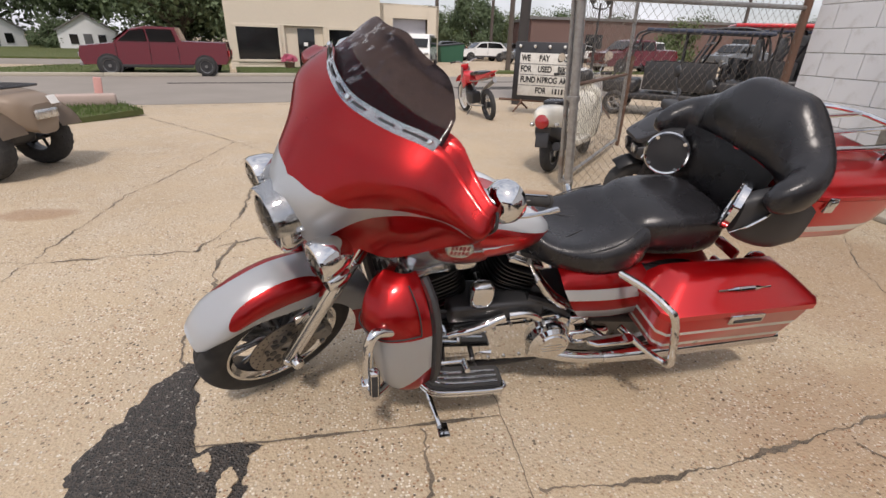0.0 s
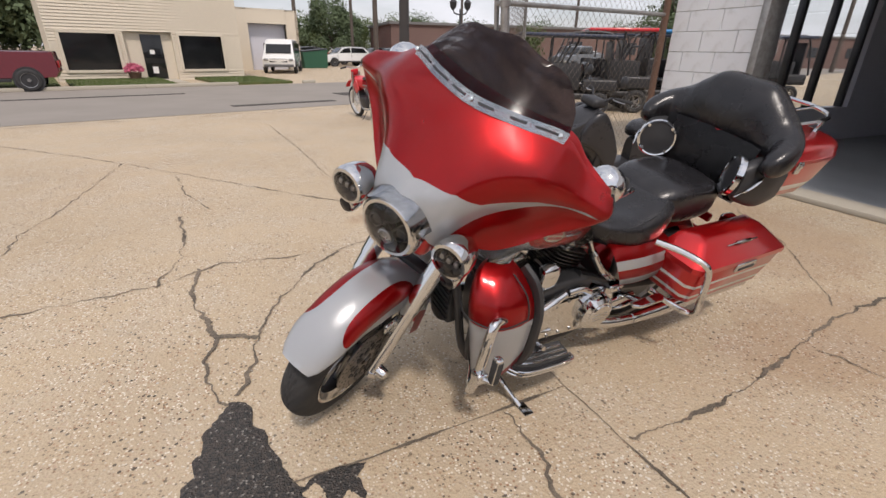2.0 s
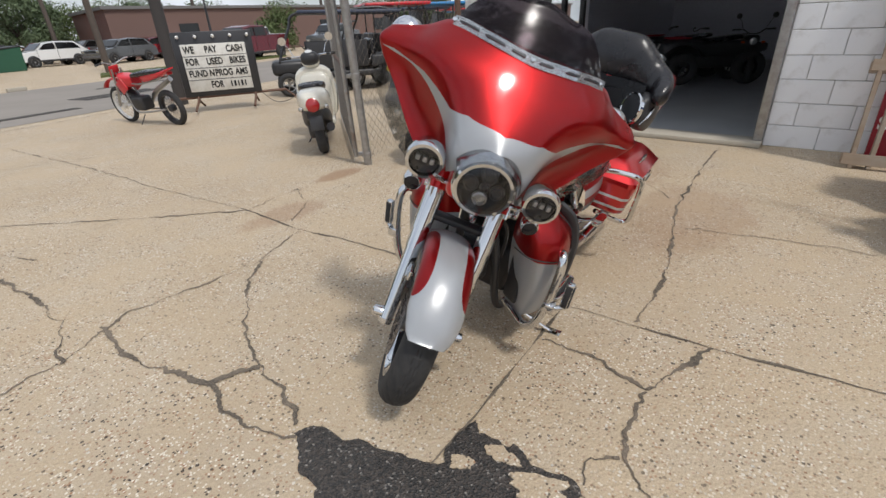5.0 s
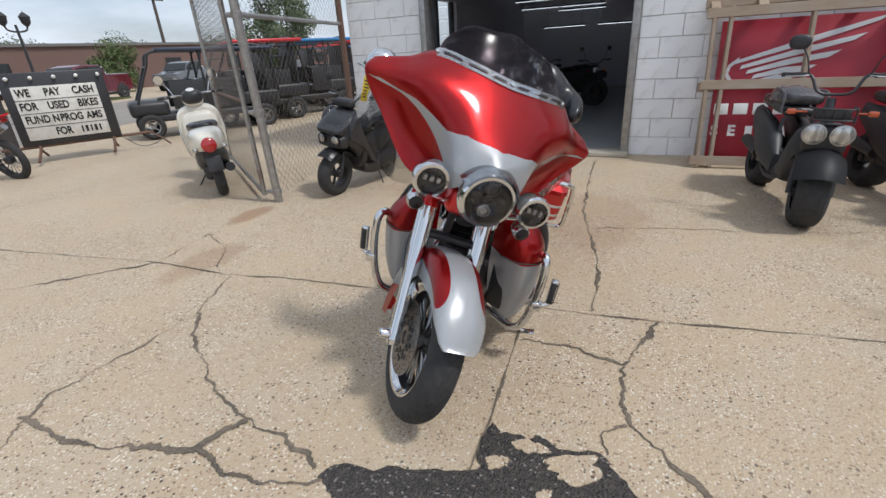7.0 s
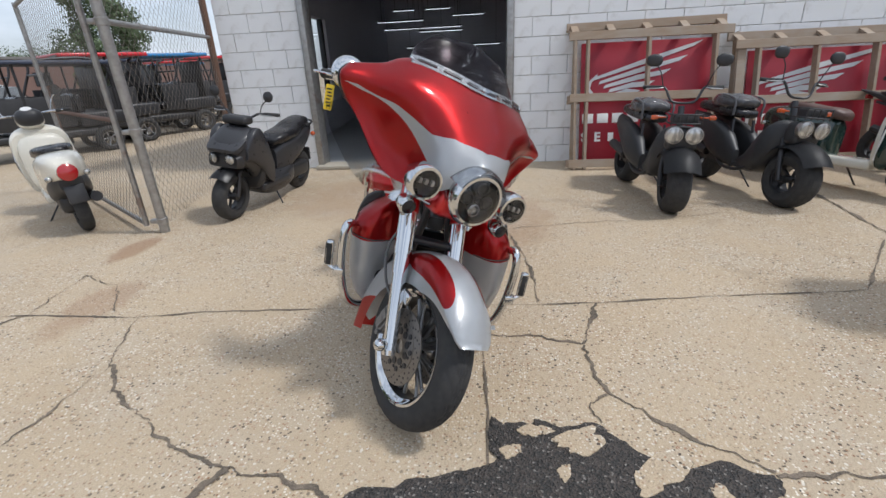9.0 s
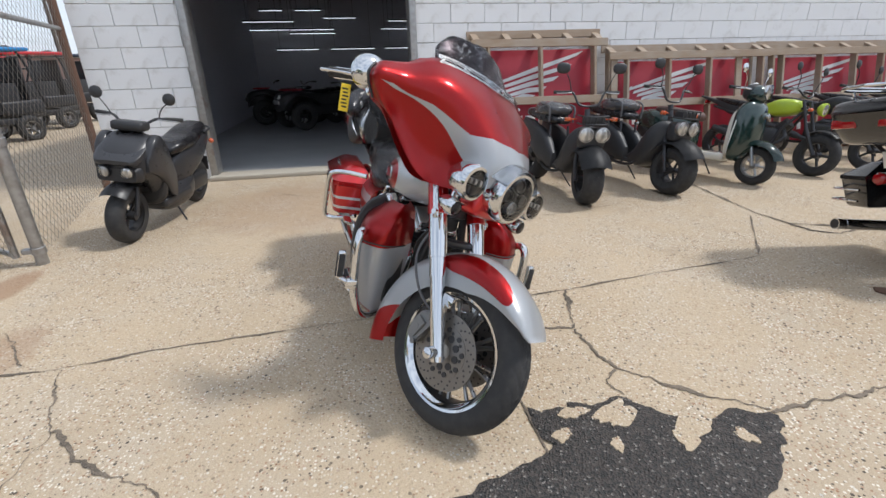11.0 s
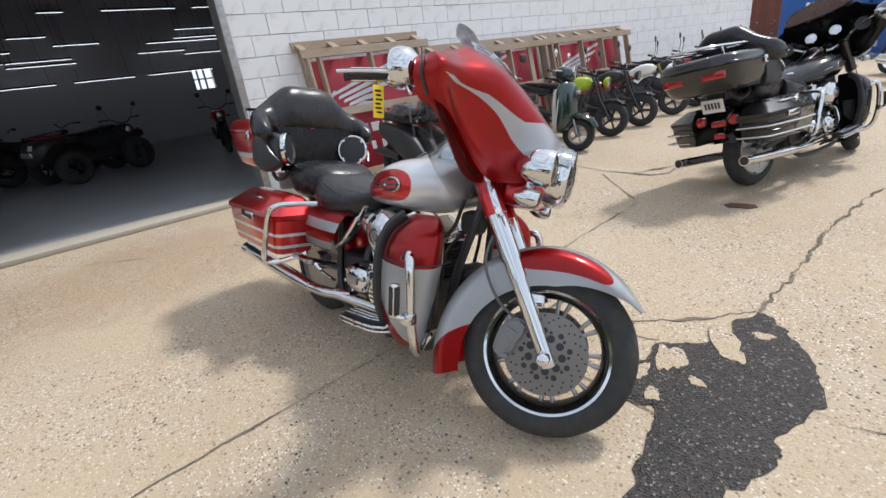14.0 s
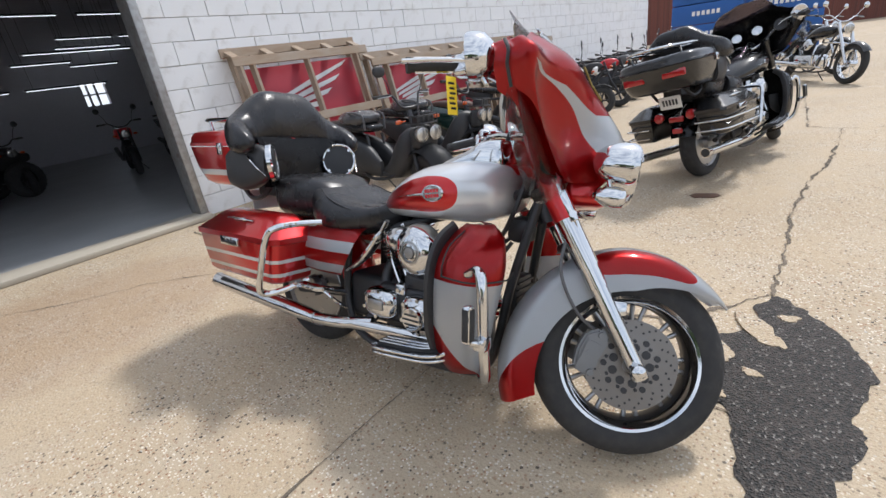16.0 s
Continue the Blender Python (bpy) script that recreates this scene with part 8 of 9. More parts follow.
gate = thing("gate", Matrix(), "open chain-link gate swung back from the post", "gate")
GA, GB = Vector((2.02, 4.70, 0)), Vector((3.75, 6.95, 0))
bm = B()
for p, t in ((GA, Vector((-0.17, -0.12, 0))), (GB, Vector((-0.08, -0.06, 0)))):
    rod(bm, p + Vector((0, 0, 0.08)), p + t + Vector((0, 0, 2.25)), 0.025, 10)
for z in (0.10, 2.22):
    t = Vector((-0.17, -0.12, 0)) * (z / 2.25)
    rod(bm, GA + t + Vector((0, 0, z)), GB + t * 0.5 + Vector((0, 0, z)), 0.022, 10)
part("gate_frame", bm, galv, gate, "galvanised tube frame")
bm = B()
rod(bm, GA + Vector((-0.08, -0.06, 1.05)), GB + Vector((-0.04, -0.03, 1.05)), 0.02, 8)
rod(bm, GB + Vector((0.06, 0.05, 0)), GB + Vector((0.06, 0.05, 1.3)), 0.03, 8)
part("gate_bar", bm, rust, gate, "rusty cross bar")
chainlink(gate, GA + Vector((-0.06, -0.04, 0)), GB + Vector((-0.03, -0.02, 0)), 0.10, 2.2)


# ---- roadside letter sign ----
SIGN = pose(3.86, 10.85, -0.02, 0, 0, -28) @ Matrix.Diagonal((0.82, 1, 0.80, 1))
sign = thing("letter_sign", SIGN, "roadside letter board in a dark frame with small bulbs", "sign")
bm = B()
box(bm, (0, 0.05, 1.08), (1.86, 0.10, 1.55), 0.02)
part("sign_case", bm, dark_metal, sign, "dark steel case")
bm = B()
box(bm, (-0.02, -0.008, 1.0), (1.50, 0.02, 1.14), 0.004)
face = part("sign_face", bm, sign_white, sign, "yellowed white letter board")
for k in range(1, 4):
    bm = B()
    box(bm, (-0.02, -0.021, 0.43 + 0.285 * k), (1.50, 0.008, 0.014))
    part("letter_rail", bm, grey_plastic, face)
up_m = lambda x, z: pose(x, -0.024, z, 90, 0, 0)
for word, x, z in (("WE", -0.60, 1.43), ("PAY", -0.10, 1.43), ("CASH", 0.46, 1.43), ("FOR", -0.58, 1.145), ("USED", -0.06, 1.145), ("BIKES", 0.48, 1.145), ("FUND N", -0.42, 0.86), ("PROG", 0.10, 0.86), ("AMS", 0.52, 0.86), ("FOR", -0.12, 0.575)):
    text(face, word, 0.225, up_m(x, z) @ Matrix.Diagonal((0.70, 1, 1, 1)), ink)
for k in range(5):
    bm = B()
    box(bm, (0.22 + 0.085 * k, -0.024, 0.575), (0.03 + 0.02 * (k % 2), 0.006, 0.14))
    part("letter_bar", bm, ink, face)
for k in range(5):
    bm = B()
    lathe(bm, [(0, 0.06), (0.025, 0.05), (0.04, 0.02), (0.03, -0.01), (0.02, -0.03)], (-0.78 + 0.40 * k, -0.03, 1.73), (0, -0.6, 0.6), 14)
    part("bulb", bm, white_paint, sign, "white bulb")
bm = B()
for x in (-0.65, 0.75):
    tube(bm, [(x, 0.05, 0.35), (x, -0.02, 0.22), (x - 0.1, -0.35, 0.0)], 0.03, 6, 1)
    tube(bm, [(x, 0.05, 0.35), (x, 0.12, 0.2), (x + 0.08, 0.5, 0.0)], 0.03, 6, 1)
rod(bm, (-1.3, 0.05, 0.28), (1.55, 0.05, 0.30), 0.035, 8)
tube(bm, [(1.55, 0.05, 0.30), (1.75, -0.1, 0.12), (1.85, -0.25, 0.0)], 0.025, 6, 1)
part("sign_trailer", bm, rust, sign, "rusty trailer frame and legs")
bm = B()
tube(bm, [(0.9, -0.1, 0.3), (1.2, -0.3, 0.05), (1.6, 0.0, 0.02), (1.9, 0.3, 0.15)], 0.008, 5)
part("power_cord", bm, black_plastic, sign)


def pole(x, y, h, r, label, arms=0, lean=(0, 0), mat=pole_wood):
    root = thing("utility_pole", Matrix(), label, "pole")
    bm = B()
    rod(bm, (x, y, -0.2), (x + lean[0], y + lean[1], h), r, 14, r * 0.75)
    part("shaft", bm, mat, root, "round weathered shaft")
    for k in range(arms):
        bm = B()
        box(bm, (x + lean[0], y + lean[1] - r, h - 0.5 - 0.7 * k), (2.2, 0.10, 0.12), 0.01)
        for s in (-1.0, -0.5, 0.5, 1.0):
            lathe(bm, [(0.04, 0), (0.05, 0.08), (0.02, 0.16), (0, 0.17)], (x + lean[0] + s, y + lean[1] - r, h - 0.44 - 0.7 * k), (0, 0, 1), 8)
        part("cross_arm", bm, mat, root, "cross arm with insulators")
    return root


pole(3.82, 12.95, 8.0, 0.14, "dark leaning utility pole beside the letter sign", 0, (0.1, 0.1), simple("dark creosote pole", (0.05, 0.045, 0.043), 0.9))
pole(7.9, 29.9, 9, 0.16, "slim weathered utility pole across the street")
pole(4.3, 38, 8, 0.15, "utility pole with cross arms behind the garage", 2)
pole(10.5, 47, 8.5, 0.16, "distant utility pole with cross arms", 2)
pole(28, 60, 9, 0.2, "distant utility pole with cross arms", 2)
pole(40, 52, 9, 0.2, "distant utility pole with cross arms", 1)
pole(55, 30, 9.5, 0.2, "distant utility pole with cross arms", 2)
bm = B()
for a, b in (((4.3, 38, 7.4), (-20, 33, 8.0)), ((4.3, 38, 7.4), (7.9, 29.9, 8.3)), ((7.9, 29.9, 8.4), (28, 60, 8.4)), ((4.3, 38, 6.8), (10.5, 47, 8.0))):
    a, b = Vector(a), Vector(b)
    tube(bm, [a, a.lerp(b, 0.5) - Vector((0, 0, 0.8)), b], 0.018, 4)
solid("power_line", bm, black_plastic, "black overhead wires between the poles", "wire", "structure")

lamp = thing("street_lamp", pose(10.7, 24, -0.1), "twin-headed dark street lamp", "street lamp")
bm = B()
rod(bm, (0, 0, 0), (0, 0, 3.4), 0.07, 12, 0.045)
part("post", bm, dark_metal, lamp)
bm = B()
tube(bm, [(-0.4, 0, 3.35), (-0.3, 0, 3.2), (0, 0, 3.15), (0.3, 0, 3.2), (0.4, 0, 3.35)], 0.035, 8)
part("arm", bm, dark_metal, lamp)
for s in (-1, 1):
    bm = B()
    lathe(bm, [(0.05, 0), (0.15, 0.12), (0.18, 0.32), (0.2, 0.34), (0.1, 0.46), (0.02, 0.52), (0, 0.58)], (s * 0.4, 0, 3.35), (0, 0, 1), 12)
    part("lantern", bm, dark_metal, lamp, "dark lantern head")


# ---- carts in the fenced yard ----
def cart(place, roof, label, crew=False):
    root = thing("utility_cart", place, label, "utility cart", "carts in the yard")
    L = 3.0 if crew else 2.2
    xs = (0.75, -L + 1.2)
    for x in xs:
        for s in (-1, 1):
            small_wheel(root, "wheel", (x, s * 0.58, 0.28), 0.28, 0.20, 0.16, steel, 5, 0, "black knobbly tyre")
    bm = B()
    box(bm, (0.70, 0, 0.66), (0.80, 1.15, 0.34), 0.10, 3)
    box(bm, ((1.05 - L + 0.9) / 2 - 0.1, 0, 0.45), (L - 0.2, 1.1, 0.16), 0.05, 3)
    box(bm, (-L + 1.2, 0, 0.72), (0.85, 1.2, 0.30), 0.06, 3)
    part("body", bm, black_plastic if roof is not bright_red else dark_metal, root, "dark plastic body")
    for k in range(2 if crew else 1):
        bm = B()
        box(bm, (-0.25 - 0.95 * k, 0, 0.72), (0.5, 1.05, 0.16), 0.05, 3)
        box(bm, (-0.50 - 0.95 * k, 0, 1.0), (0.14, 1.05, 0.50), 0.05, 3)
        part("bench", bm, leather, root, "black bench seat")
    bm = B()
    for s in (-1, 1):
        tube(bm, [(0.90, s * 0.56, 0.80), (0.55, s * 0.56, 1.55), (0.35, s * 0.56, 1.86), (-0.7, s * 0.56, 1.90), (-L + 1.0, s * 0.56, 1.86), (-L + 0.75, s * 0.56, 0.85)], 0.026, 8)
        rod(bm, (-0.55, s * 0.56, 0.75), (-0.55, s * 0.56, 1.88), 0.024, 8)
    rod(bm, (0.55, -0.56, 1.55), (0.55, 0.56, 1.55), 0.022, 8)
    part("roll_cage", bm, dark_metal, root, "black roll cage")
    bm = B()
    box(bm, (0.3 - L / 2 + 0.25, 0, 1.90), (L - 0.5, 1.36, 0.08), 0.03, 3)
    for v in bm.verts:
        v.co.z += 0.05 * math.cos(v.co.y * 1.9) - 0.03 * (v.co.x + 0.6) ** 2
    part("roof", bm, roof, root, "slightly domed roof panel")
    for s in (-1, 1):
        bm = B()
        box(bm, (-0.55, s * 0.55, 0.92), (1.5 if crew else 0.9, 0.03, 0.62), 0.012)
        part("door_panel", bm, black_plastic, root, "dark door panel")
    bm = B()
    box(bm, (-L + 1.0, 0, 1.30), (0.05, 1.08, 0.9), 0.012)
    part("rear_screen", bm, dark_metal, root, "dark rear screen")
    bm = B()
    lathe(bm, [(0.15, -0.012), (0.165, 0), (0.15, 0.012), (0.14, 0), (0.15, -0.012)], (0.22, 0.28, 1.05), (-0.7, 0, 0.7), 18)
    part("steering_wheel", bm, black_plastic, root)
    for s in (-1, 1):
        bm = B()
        box(bm, (1.09, s * 0.38, 0.70), (0.04, 0.20, 0.09), 0.02)
        part("headlight", bm, lens_silver, root, "front lamp")
    return root


cart(pose(6.75, 11.35, -0.1, 0, 0, 146), navy, "dark crew cart with a long dark blue roof", True)
for x, y, a, rf, lb in ((8.6, 11.0, 150, bright_red, "dark cart with a red roof in the yard"), (10.5, 10.6, 150, blue_tarp, "dark cart with a bright blue roof in the yard"), (13.3, 11.2, 152, bright_red, "dark cart with a red roof in the yard"),
                        (12.4, 13.2, 150, navy, "dark cart with a navy roof in the yard"), (16.0, 14.0, 148, bright_red, "dark cart with a red roof in the yard"), (10.4, 13.8, 150, navy, "dark cart with a navy roof in the yard"),
                        (18.5, 15.5, 150, blue_tarp, "dark cart with a bright blue roof in the yard"), (15.6, 11.4, 150, navy, "dark cart with a navy roof in the yard")):
    cart(pose(x, y, lot_z(y), 0, 0, a) @ Matrix.Scale(1.07, 4), rf, lb)


# ---- quad bike at the lot's edge ----
def quad(place, mat, label, rack=dark_metal):
    root = thing("quad_bike", place, label, "quad bike")
    for x in (0, -1.25):
        for s in (-1, 1):
            small_wheel(root, "wheel", (x, s * 0.41, 0.31), 0.31, 0.23, 0.16, dark_metal, 5, 22, "knobbly black tyre")
    for s in (-1, 1):
        bm = B()
        rows = []
        for i in range(12):
            a = radians(15 + 140 * i / 11)
            rows.append([Vector((math.cos(a) * 0.42 - 0.02, s * (0.24 + 0.32 * q), 0.34 + math.sin(a) * (0.42 - 0.03 * q * q))) for q in (k / 6 for k in range(7))])
        grid(bm, rows)
        bmesh.ops.solidify(bm, geom=bm.faces[:], thickness=0.012)
        part("fender", bm, mat, root, "wide plastic fender")
    bm = B()
    sections(bm, [(0.42, 0.62, 0.16, 0.10, 0.20, 0.5), (0.30, 0.68, 0.30, 0.13, 0.22, 0.5), (-0.05, 0.74, 0.30, 0.12, 0.25, 0.5), (-0.4, 0.70, 0.17, 0.10, 0.25, 0.6), (-1.2, 0.70, 0.20, 0.10, 0.25, 0.6), (-1.6, 0.68, 0.26, 0.06, 0.10, 0.6)], 24)
    part("body", bm, mat, root, "plastic body")
    bm = B()
    box(bm, (0.44, 0, 0.62), (0.04, 0.30, 0.10), 0.02)
    part("front_lamp", bm, lens_silver, root)
    bm = B()
    box(bm, (0.425, 0.16, 0.74), (0.01, 0.12, 0.09), 0.004, 1, Matrix.Rotation(-0.4, 4, (0, 1, 0)))
    part("sticker", bm, white_paint, root, "white sticker")
    bm = B()
    for y in (-0.26, -0.13, 0, 0.13, 0.26):
        rod(bm, (0.20, y, 0.875), (-0.15, y, 0.875), 0.011, 6)
    tube(bm, [(-0.15, -0.28, 0.875), (0.18, -0.28, 0.875), (0.23, -0.20, 0.875), (0.23, 0.20, 0.875), (0.18, 0.28, 0.875), (-0.15, 0.28, 0.875)], 0.013, 6)
    for y in (-0.2, 0.2):
        rod(bm, (0.10, y, 0.80), (0.10, y, 0.875), 0.012, 6)
    part("front_rack", bm, rack, root, "tube rack and bumper")
    bm = B()
    box(bm, (-0.6, 0, 0.42), (1.5, 0.36, 0.25), 0.06, 3)
    part("chassis", bm, dark_metal, root)
    bm = B()
    sections(bm, [(-0.42, 0.82, 0.12, 0.03, 0.05, 0.6), (-0.7, 0.82, 0.15, 0.05, 0.05, 0.6), (-1.1, 0.86, 0.15, 0.05, 0.05, 0.6), (-1.2, 0.86, 0.1, 0.02, 0.04, 0.7)], 20)
    part("seat", bm, leather, root)
    bars(root, (-0.28, 0.98), 0.32, 0.06, dark_metal, False)
    return root


quad(pose(-3.72, 5.52, 0, 0, 0, -4), tan_plastic, "tan quad bike with black racks and knobbly tyres")
bm = B()
box(bm, (0, 0, 0.12), (1.5, 0.32, 0.22), 0.05, 2)
solid("parking_block", bm, simple("pinkish concrete", (0.42, 0.33, 0.29), 0.9), "pinkish concrete parking block on the grass", "parking block", m=pose(-5.95, 10.45, 0.02, 0, 0, 24))
bm = B()
box(bm, (0, 0, 0.28), (0.14, 0.10, 0.56), 0.02, 2)
solid("marker_post", bm, simple("faded pink post", (0.55, 0.30, 0.27), 0.85), "short faded pink marker post", "post", m=pose(-5.60, 10.75, 0.0, 0, 6, 24))


# ---- vehicles across the street ----
def car_body(bm, L, W, prof):
    """Side outline (x, z) swept across the width, drawn in towards the roof."""
    rows = []
    for f in (-1.0, -0.97, -0.88, -0.5, 0.0, 0.5, 0.88, 0.97, 1.0):
        rows.append([Vector((x * (1 - 0.03 * abs(f) ** 3), W / 2 * f * (1 - max(0, z - 0.85) * 0.16), 0.28 + (z - 0.28) * (1 if abs(f) < 0.96 else 0.97))) for x, z in prof])
    grid(bm, rows, close_u=True)
    bmesh.ops.holes_fill(bm, edges=[e for e in bm.edges if e.is_boundary])
    return bm


def vehicle(name, place, mat, kind, label, category):
    root = thing(name, place, label, category)
    if kind == "pickup":
        L, W, H = 5.7, 1.95, 1.9
        prof = [(2.8, 0.45), (2.88, 0.80), (2.80, 1.16), (1.60, 1.30), (0.85, 1.86), (0.3, 1.95), (-0.85, 1.93), (-1.02, 1.42), (-2.82, 1.40), (-2.88, 0.7), (-2.75, 0.50)]
        wheels, R = (1.78, -1.85), 0.40
        wins = [[(1.32, 1.36), (0.82, 1.76), (0.32, 1.84), (0.27, 1.36)], [(0.19, 1.36), (0.24, 1.84), (-0.70, 1.84), (-0.82, 1.36)]]
    elif kind == "van":
        L, W, H = 5.2, 1.95, 2.05
        prof = [(2.55, 0.42), (2.6, 0.85), (2.25, 1.12), (1.65, 1.75), (1.3, 2.02), (-2.4, 2.02), (-2.55, 1.2), (-2.55, 0.42)]
        wheels, R = (1.75, -1.6), 0.37
        wins = [[(1.75, 1.22), (1.40, 1.78), (0.75, 1.80), (0.75, 1.22)], [(0.6, 1.22), (0.6, 1.80), (-2.2, 1.80), (-2.2, 1.22)]]
    else:
        L, W, H = 4.7, 1.85, 1.6
        prof = [(2.3, 0.38), (2.35, 0.7), (2.15, 0.92), (1.15, 1.02), (0.5, 1.50), (-0.2, 1.60), (-1.5, 1.55), (-2.1, 1.08), (-2.3, 0.95), (-2.35, 0.5), (-2.2, 0.38)]
        wheels, R = (1.4, -1.4), 0.34
        wins = [[(0.95, 1.06), (0.48, 1.44), (-0.1, 1.52), (-0.15, 1.06)], [(-0.23, 1.06), (-0.2, 1.52), (-1.35, 1.48), (-1.75, 1.08)]]
    bm = car_body(B(), L, W, prof)
    body = part("body", bm, mat, root, "painted body", angle=30)
    for wn_ in wins:
        for s in (-1, 1):
            bm = B()
            y = s * (W / 2 * 0.945)
            slab(bm, wn_, 0.012, Matrix(((1, 0, 0, 0), (0, 0, s, y), (0, 1, 0, 0), (0, 0, 0, 1))))
            part("side_window", bm, dark_glass, body, "dark side window")
    front = (prof[2], prof[3]) if kind == "van" else (prof[3], prof[4])
    bm = B()
    (x0, z0), (x1, z1) = front
    box(bm, ((x0 + x1) / 2 + 0.02, 0, (z0 + z1) / 2 + 0.03), (0.02, W * 0.78, math.hypot(x1 - x0, z1 - z0) * 0.82), 0.005, 1, Matrix.Rotation(-math.atan2(x0 - x1, z1 - z0), 4, (0, 1, 0)))
    part("windscreen", bm, dark_glass, body, "dark windscreen")
    bm = B()
    box(bm, (prof[1][0] - 0.05, 0, 0.78), (0.06, W * 0.55, 0.22), 0.02)
    part("grille", bm, dark_metal, body)
    bm = B()
    box(bm, (prof[0][0] - 0.02, 0, 0.48), (0.16, W * 0.92, 0.16), 0.03)
    part("bumper", bm, steel if kind == "pickup" else grey_plastic, body)
    for s in (-1, 1):
        bm = B()
        box(bm, (prof[1][0] - 0.07, s * W * 0.38, 0.82), (0.08, 0.30, 0.15), 0.02)
        part("headlight", bm, lens_silver, body)
        bm = B()
        box(bm, (prof[-2][0] + 0.04, s * W * 0.42, 0.95), (0.06, 0.16, 0.26), 0.02)
        part("tail_light", bm, lens_red, body)
        for x in wheels:
            bm = B()
            lathe(bm, [(0, 0.0), (R * 1.16, 0.0), (R * 1.16, -0.05)], (x, s * (W / 2 - 0.03 + 0.035), R * 1.02), (0, s, 0), 28)
            part("wheel_arch", bm, black_plastic, body, "dark wheel arch")
            small_wheel(root, "wheel", (x, s * (W / 2 - 0.04), R), R, 0.22, R * 0.64, alloy, 6, 0, "road wheel")
            bm = B()
            lathe(bm, [(0, 0.02), (R * 0.6, 0.02), (R * 0.62, 0.0)], (x, s * (W / 2 - 0.02), R), (0, s, 0), 20)
            part("hub_plate", bm, dark_metal, body)
        bm = B()
        box(bm, (0, s * (W / 2 - 0.02), 0.40), ((wheels[0] - wheels[1]) - 2.3 * R, 0.06, 0.12), 0.02)
        part("sill", bm, black_plastic, body, "black sill")
        for x in ((1.45, 0.22, -0.85) if kind == "pickup" else (1.05, -0.19)):
            bm = B()
            box(bm, (x, s * (W / 2 + 0.002), 0.90), (0.014, 0.01, 0.75))
            part("door_seam", bm, black_plastic, body)
    return root


car_red = Mat("dark red car paint", (0.13, 0.002, 0.008), 0.25, 0.5, 0.7)
car_white = simple("white car paint", (0.72, 0.72, 0.70), 0.25, 0, 0.8, 0.05)
car_grey = simple("grey car paint", (0.12, 0.125, 0.13), 0.25, 0.3, 0.8, 0.05)
vehicle("pickup_truck", pose(-8.35, 20.75, -0.095, 0, 0, 192) @ Matrix.Scale(0.88, 4), car_red, "pickup", "dark red crew-cab pickup truck on the street", "truck")
vehicle("van", pose(2.75, 33.6, -0.1, 0, 0, 258) @ Matrix.Scale(0.95, 4), car_white, "van", "white van parked before the garage", "van")
for x, y, a, mt, kd, nm, lb in ((9.2, 44.5, 190, car_white, "car", "car", "white car parked in the distance"), (12.6, 41, 200, car_grey, "car", "car", "dark grey car parked in the distance"), (11.0, 49, 10, car_red, "car", "car", "red car parked in the distance"),
                                (15.5, 43, 195, car_red, "car", "car", "dark red car parked in the distance"), (14.2, 50, 15, car_grey, "car", "car", "dark grey car parked in the distance"), (7.6, 52, 8, car_grey, "car", "car", "dark grey car parked in the distance"),
                                (20.8, 37.0, 205, car_white, "pickup", "pickup_truck", "white pickup truck parked beyond the yard"), (19.0, 45.5, 10, car_white, "car", "car", "white car parked in the distance"),
                                (16.0, 30.0, 196, car_red, "pickup", "pickup_truck", "red pickup truck beyond the letter sign"), (26.0, 33.5, 200, car_grey, "pickup", "pickup_truck", "dark pickup truck beyond the yard"), (31, 38, 20, car_white, "car", "car", "white car parked in the distance"), (35, 30, 20, car_grey, "car", "car", "dark car parked in the distance")):
    vehicle(nm, pose(x, y, -0.1, 0, 0, a), mt, kd, lb, "truck" if kd == "pickup" else "car")
dump = thing("dumpster", pose(5.6, 40.2, -0.1, 0, 0, 16), "dark green steel dumpster", "dumpster")
bm = B()
slab(bm, [(-0.95, 0), (0.95, 0), (1.05, 1.35), (-1.05, 1.15)], 1.4, Matrix(((1, 0, 0, 0), (0, 0, 1, -0.7), (0, 1, 0, 0), (0, 0, 0, 1))), 0.03)
part("bin", bm, simple("green steel", (0.02, 0.09, 0.05), 0.6), dump)
bm = B()
box(bm, (0, 0, 1.30), (2.1, 1.45, 0.06), 0.02, 2, Matrix.Rotation(-0.1, 4, (0, 1, 0)))
part("lid", bm, black_plastic, dump, "black plastic lid")


# ---- buildings across the street ----
def siding_wall(bm, u0, u1, z0, z1, y, step=0.125):
    z = z0
    while z < z1 - 0.01:
        h = min(step, z1 - z)
        t = B()
        slab(t, [(0, 0), (0.042, 0.0), (0.006, h), (0, h)], u1 - u0, None)
        join(bm, t, Matrix(((0, 0, 1, u0), (-1, 0, 0, y), (0, 1, 0, z), (0, 0, 0, 1))))
        z += step


SHOP = pose(-7.05, 25.1, -0.1, 0, 0, 16) @ Matrix.Diagonal((0.86, 0.95, 0.95, 1))
shop = thing("shop_building", SHOP, "two-storey shop with cream siding and dark windows", "building")
bm = B()
ZS, ZT, TOP = 0.42, 1.95, 5.2
siding_wall(bm, 0, 8.7, 2.12, TOP, 0)
siding_wall(bm, 0, 3.0, 0, ZS, 0)
siding_wall(bm, 5.25, 8.7, 0, ZS, 0)
siding_wall(bm, 0, 0.42, ZS, 2.12, 0)
siding_wall(bm, 2.75, 3.0, ZS, 2.12, 0)
siding_wall(bm, 5.25, 5.5, ZS, 2.12, 0)
siding_wall(bm, 7.75, 8.7, ZS, 2.12, 0)
part("siding", bm, siding, shop, "cream clapboard siding", smooth=False)
bm = B()
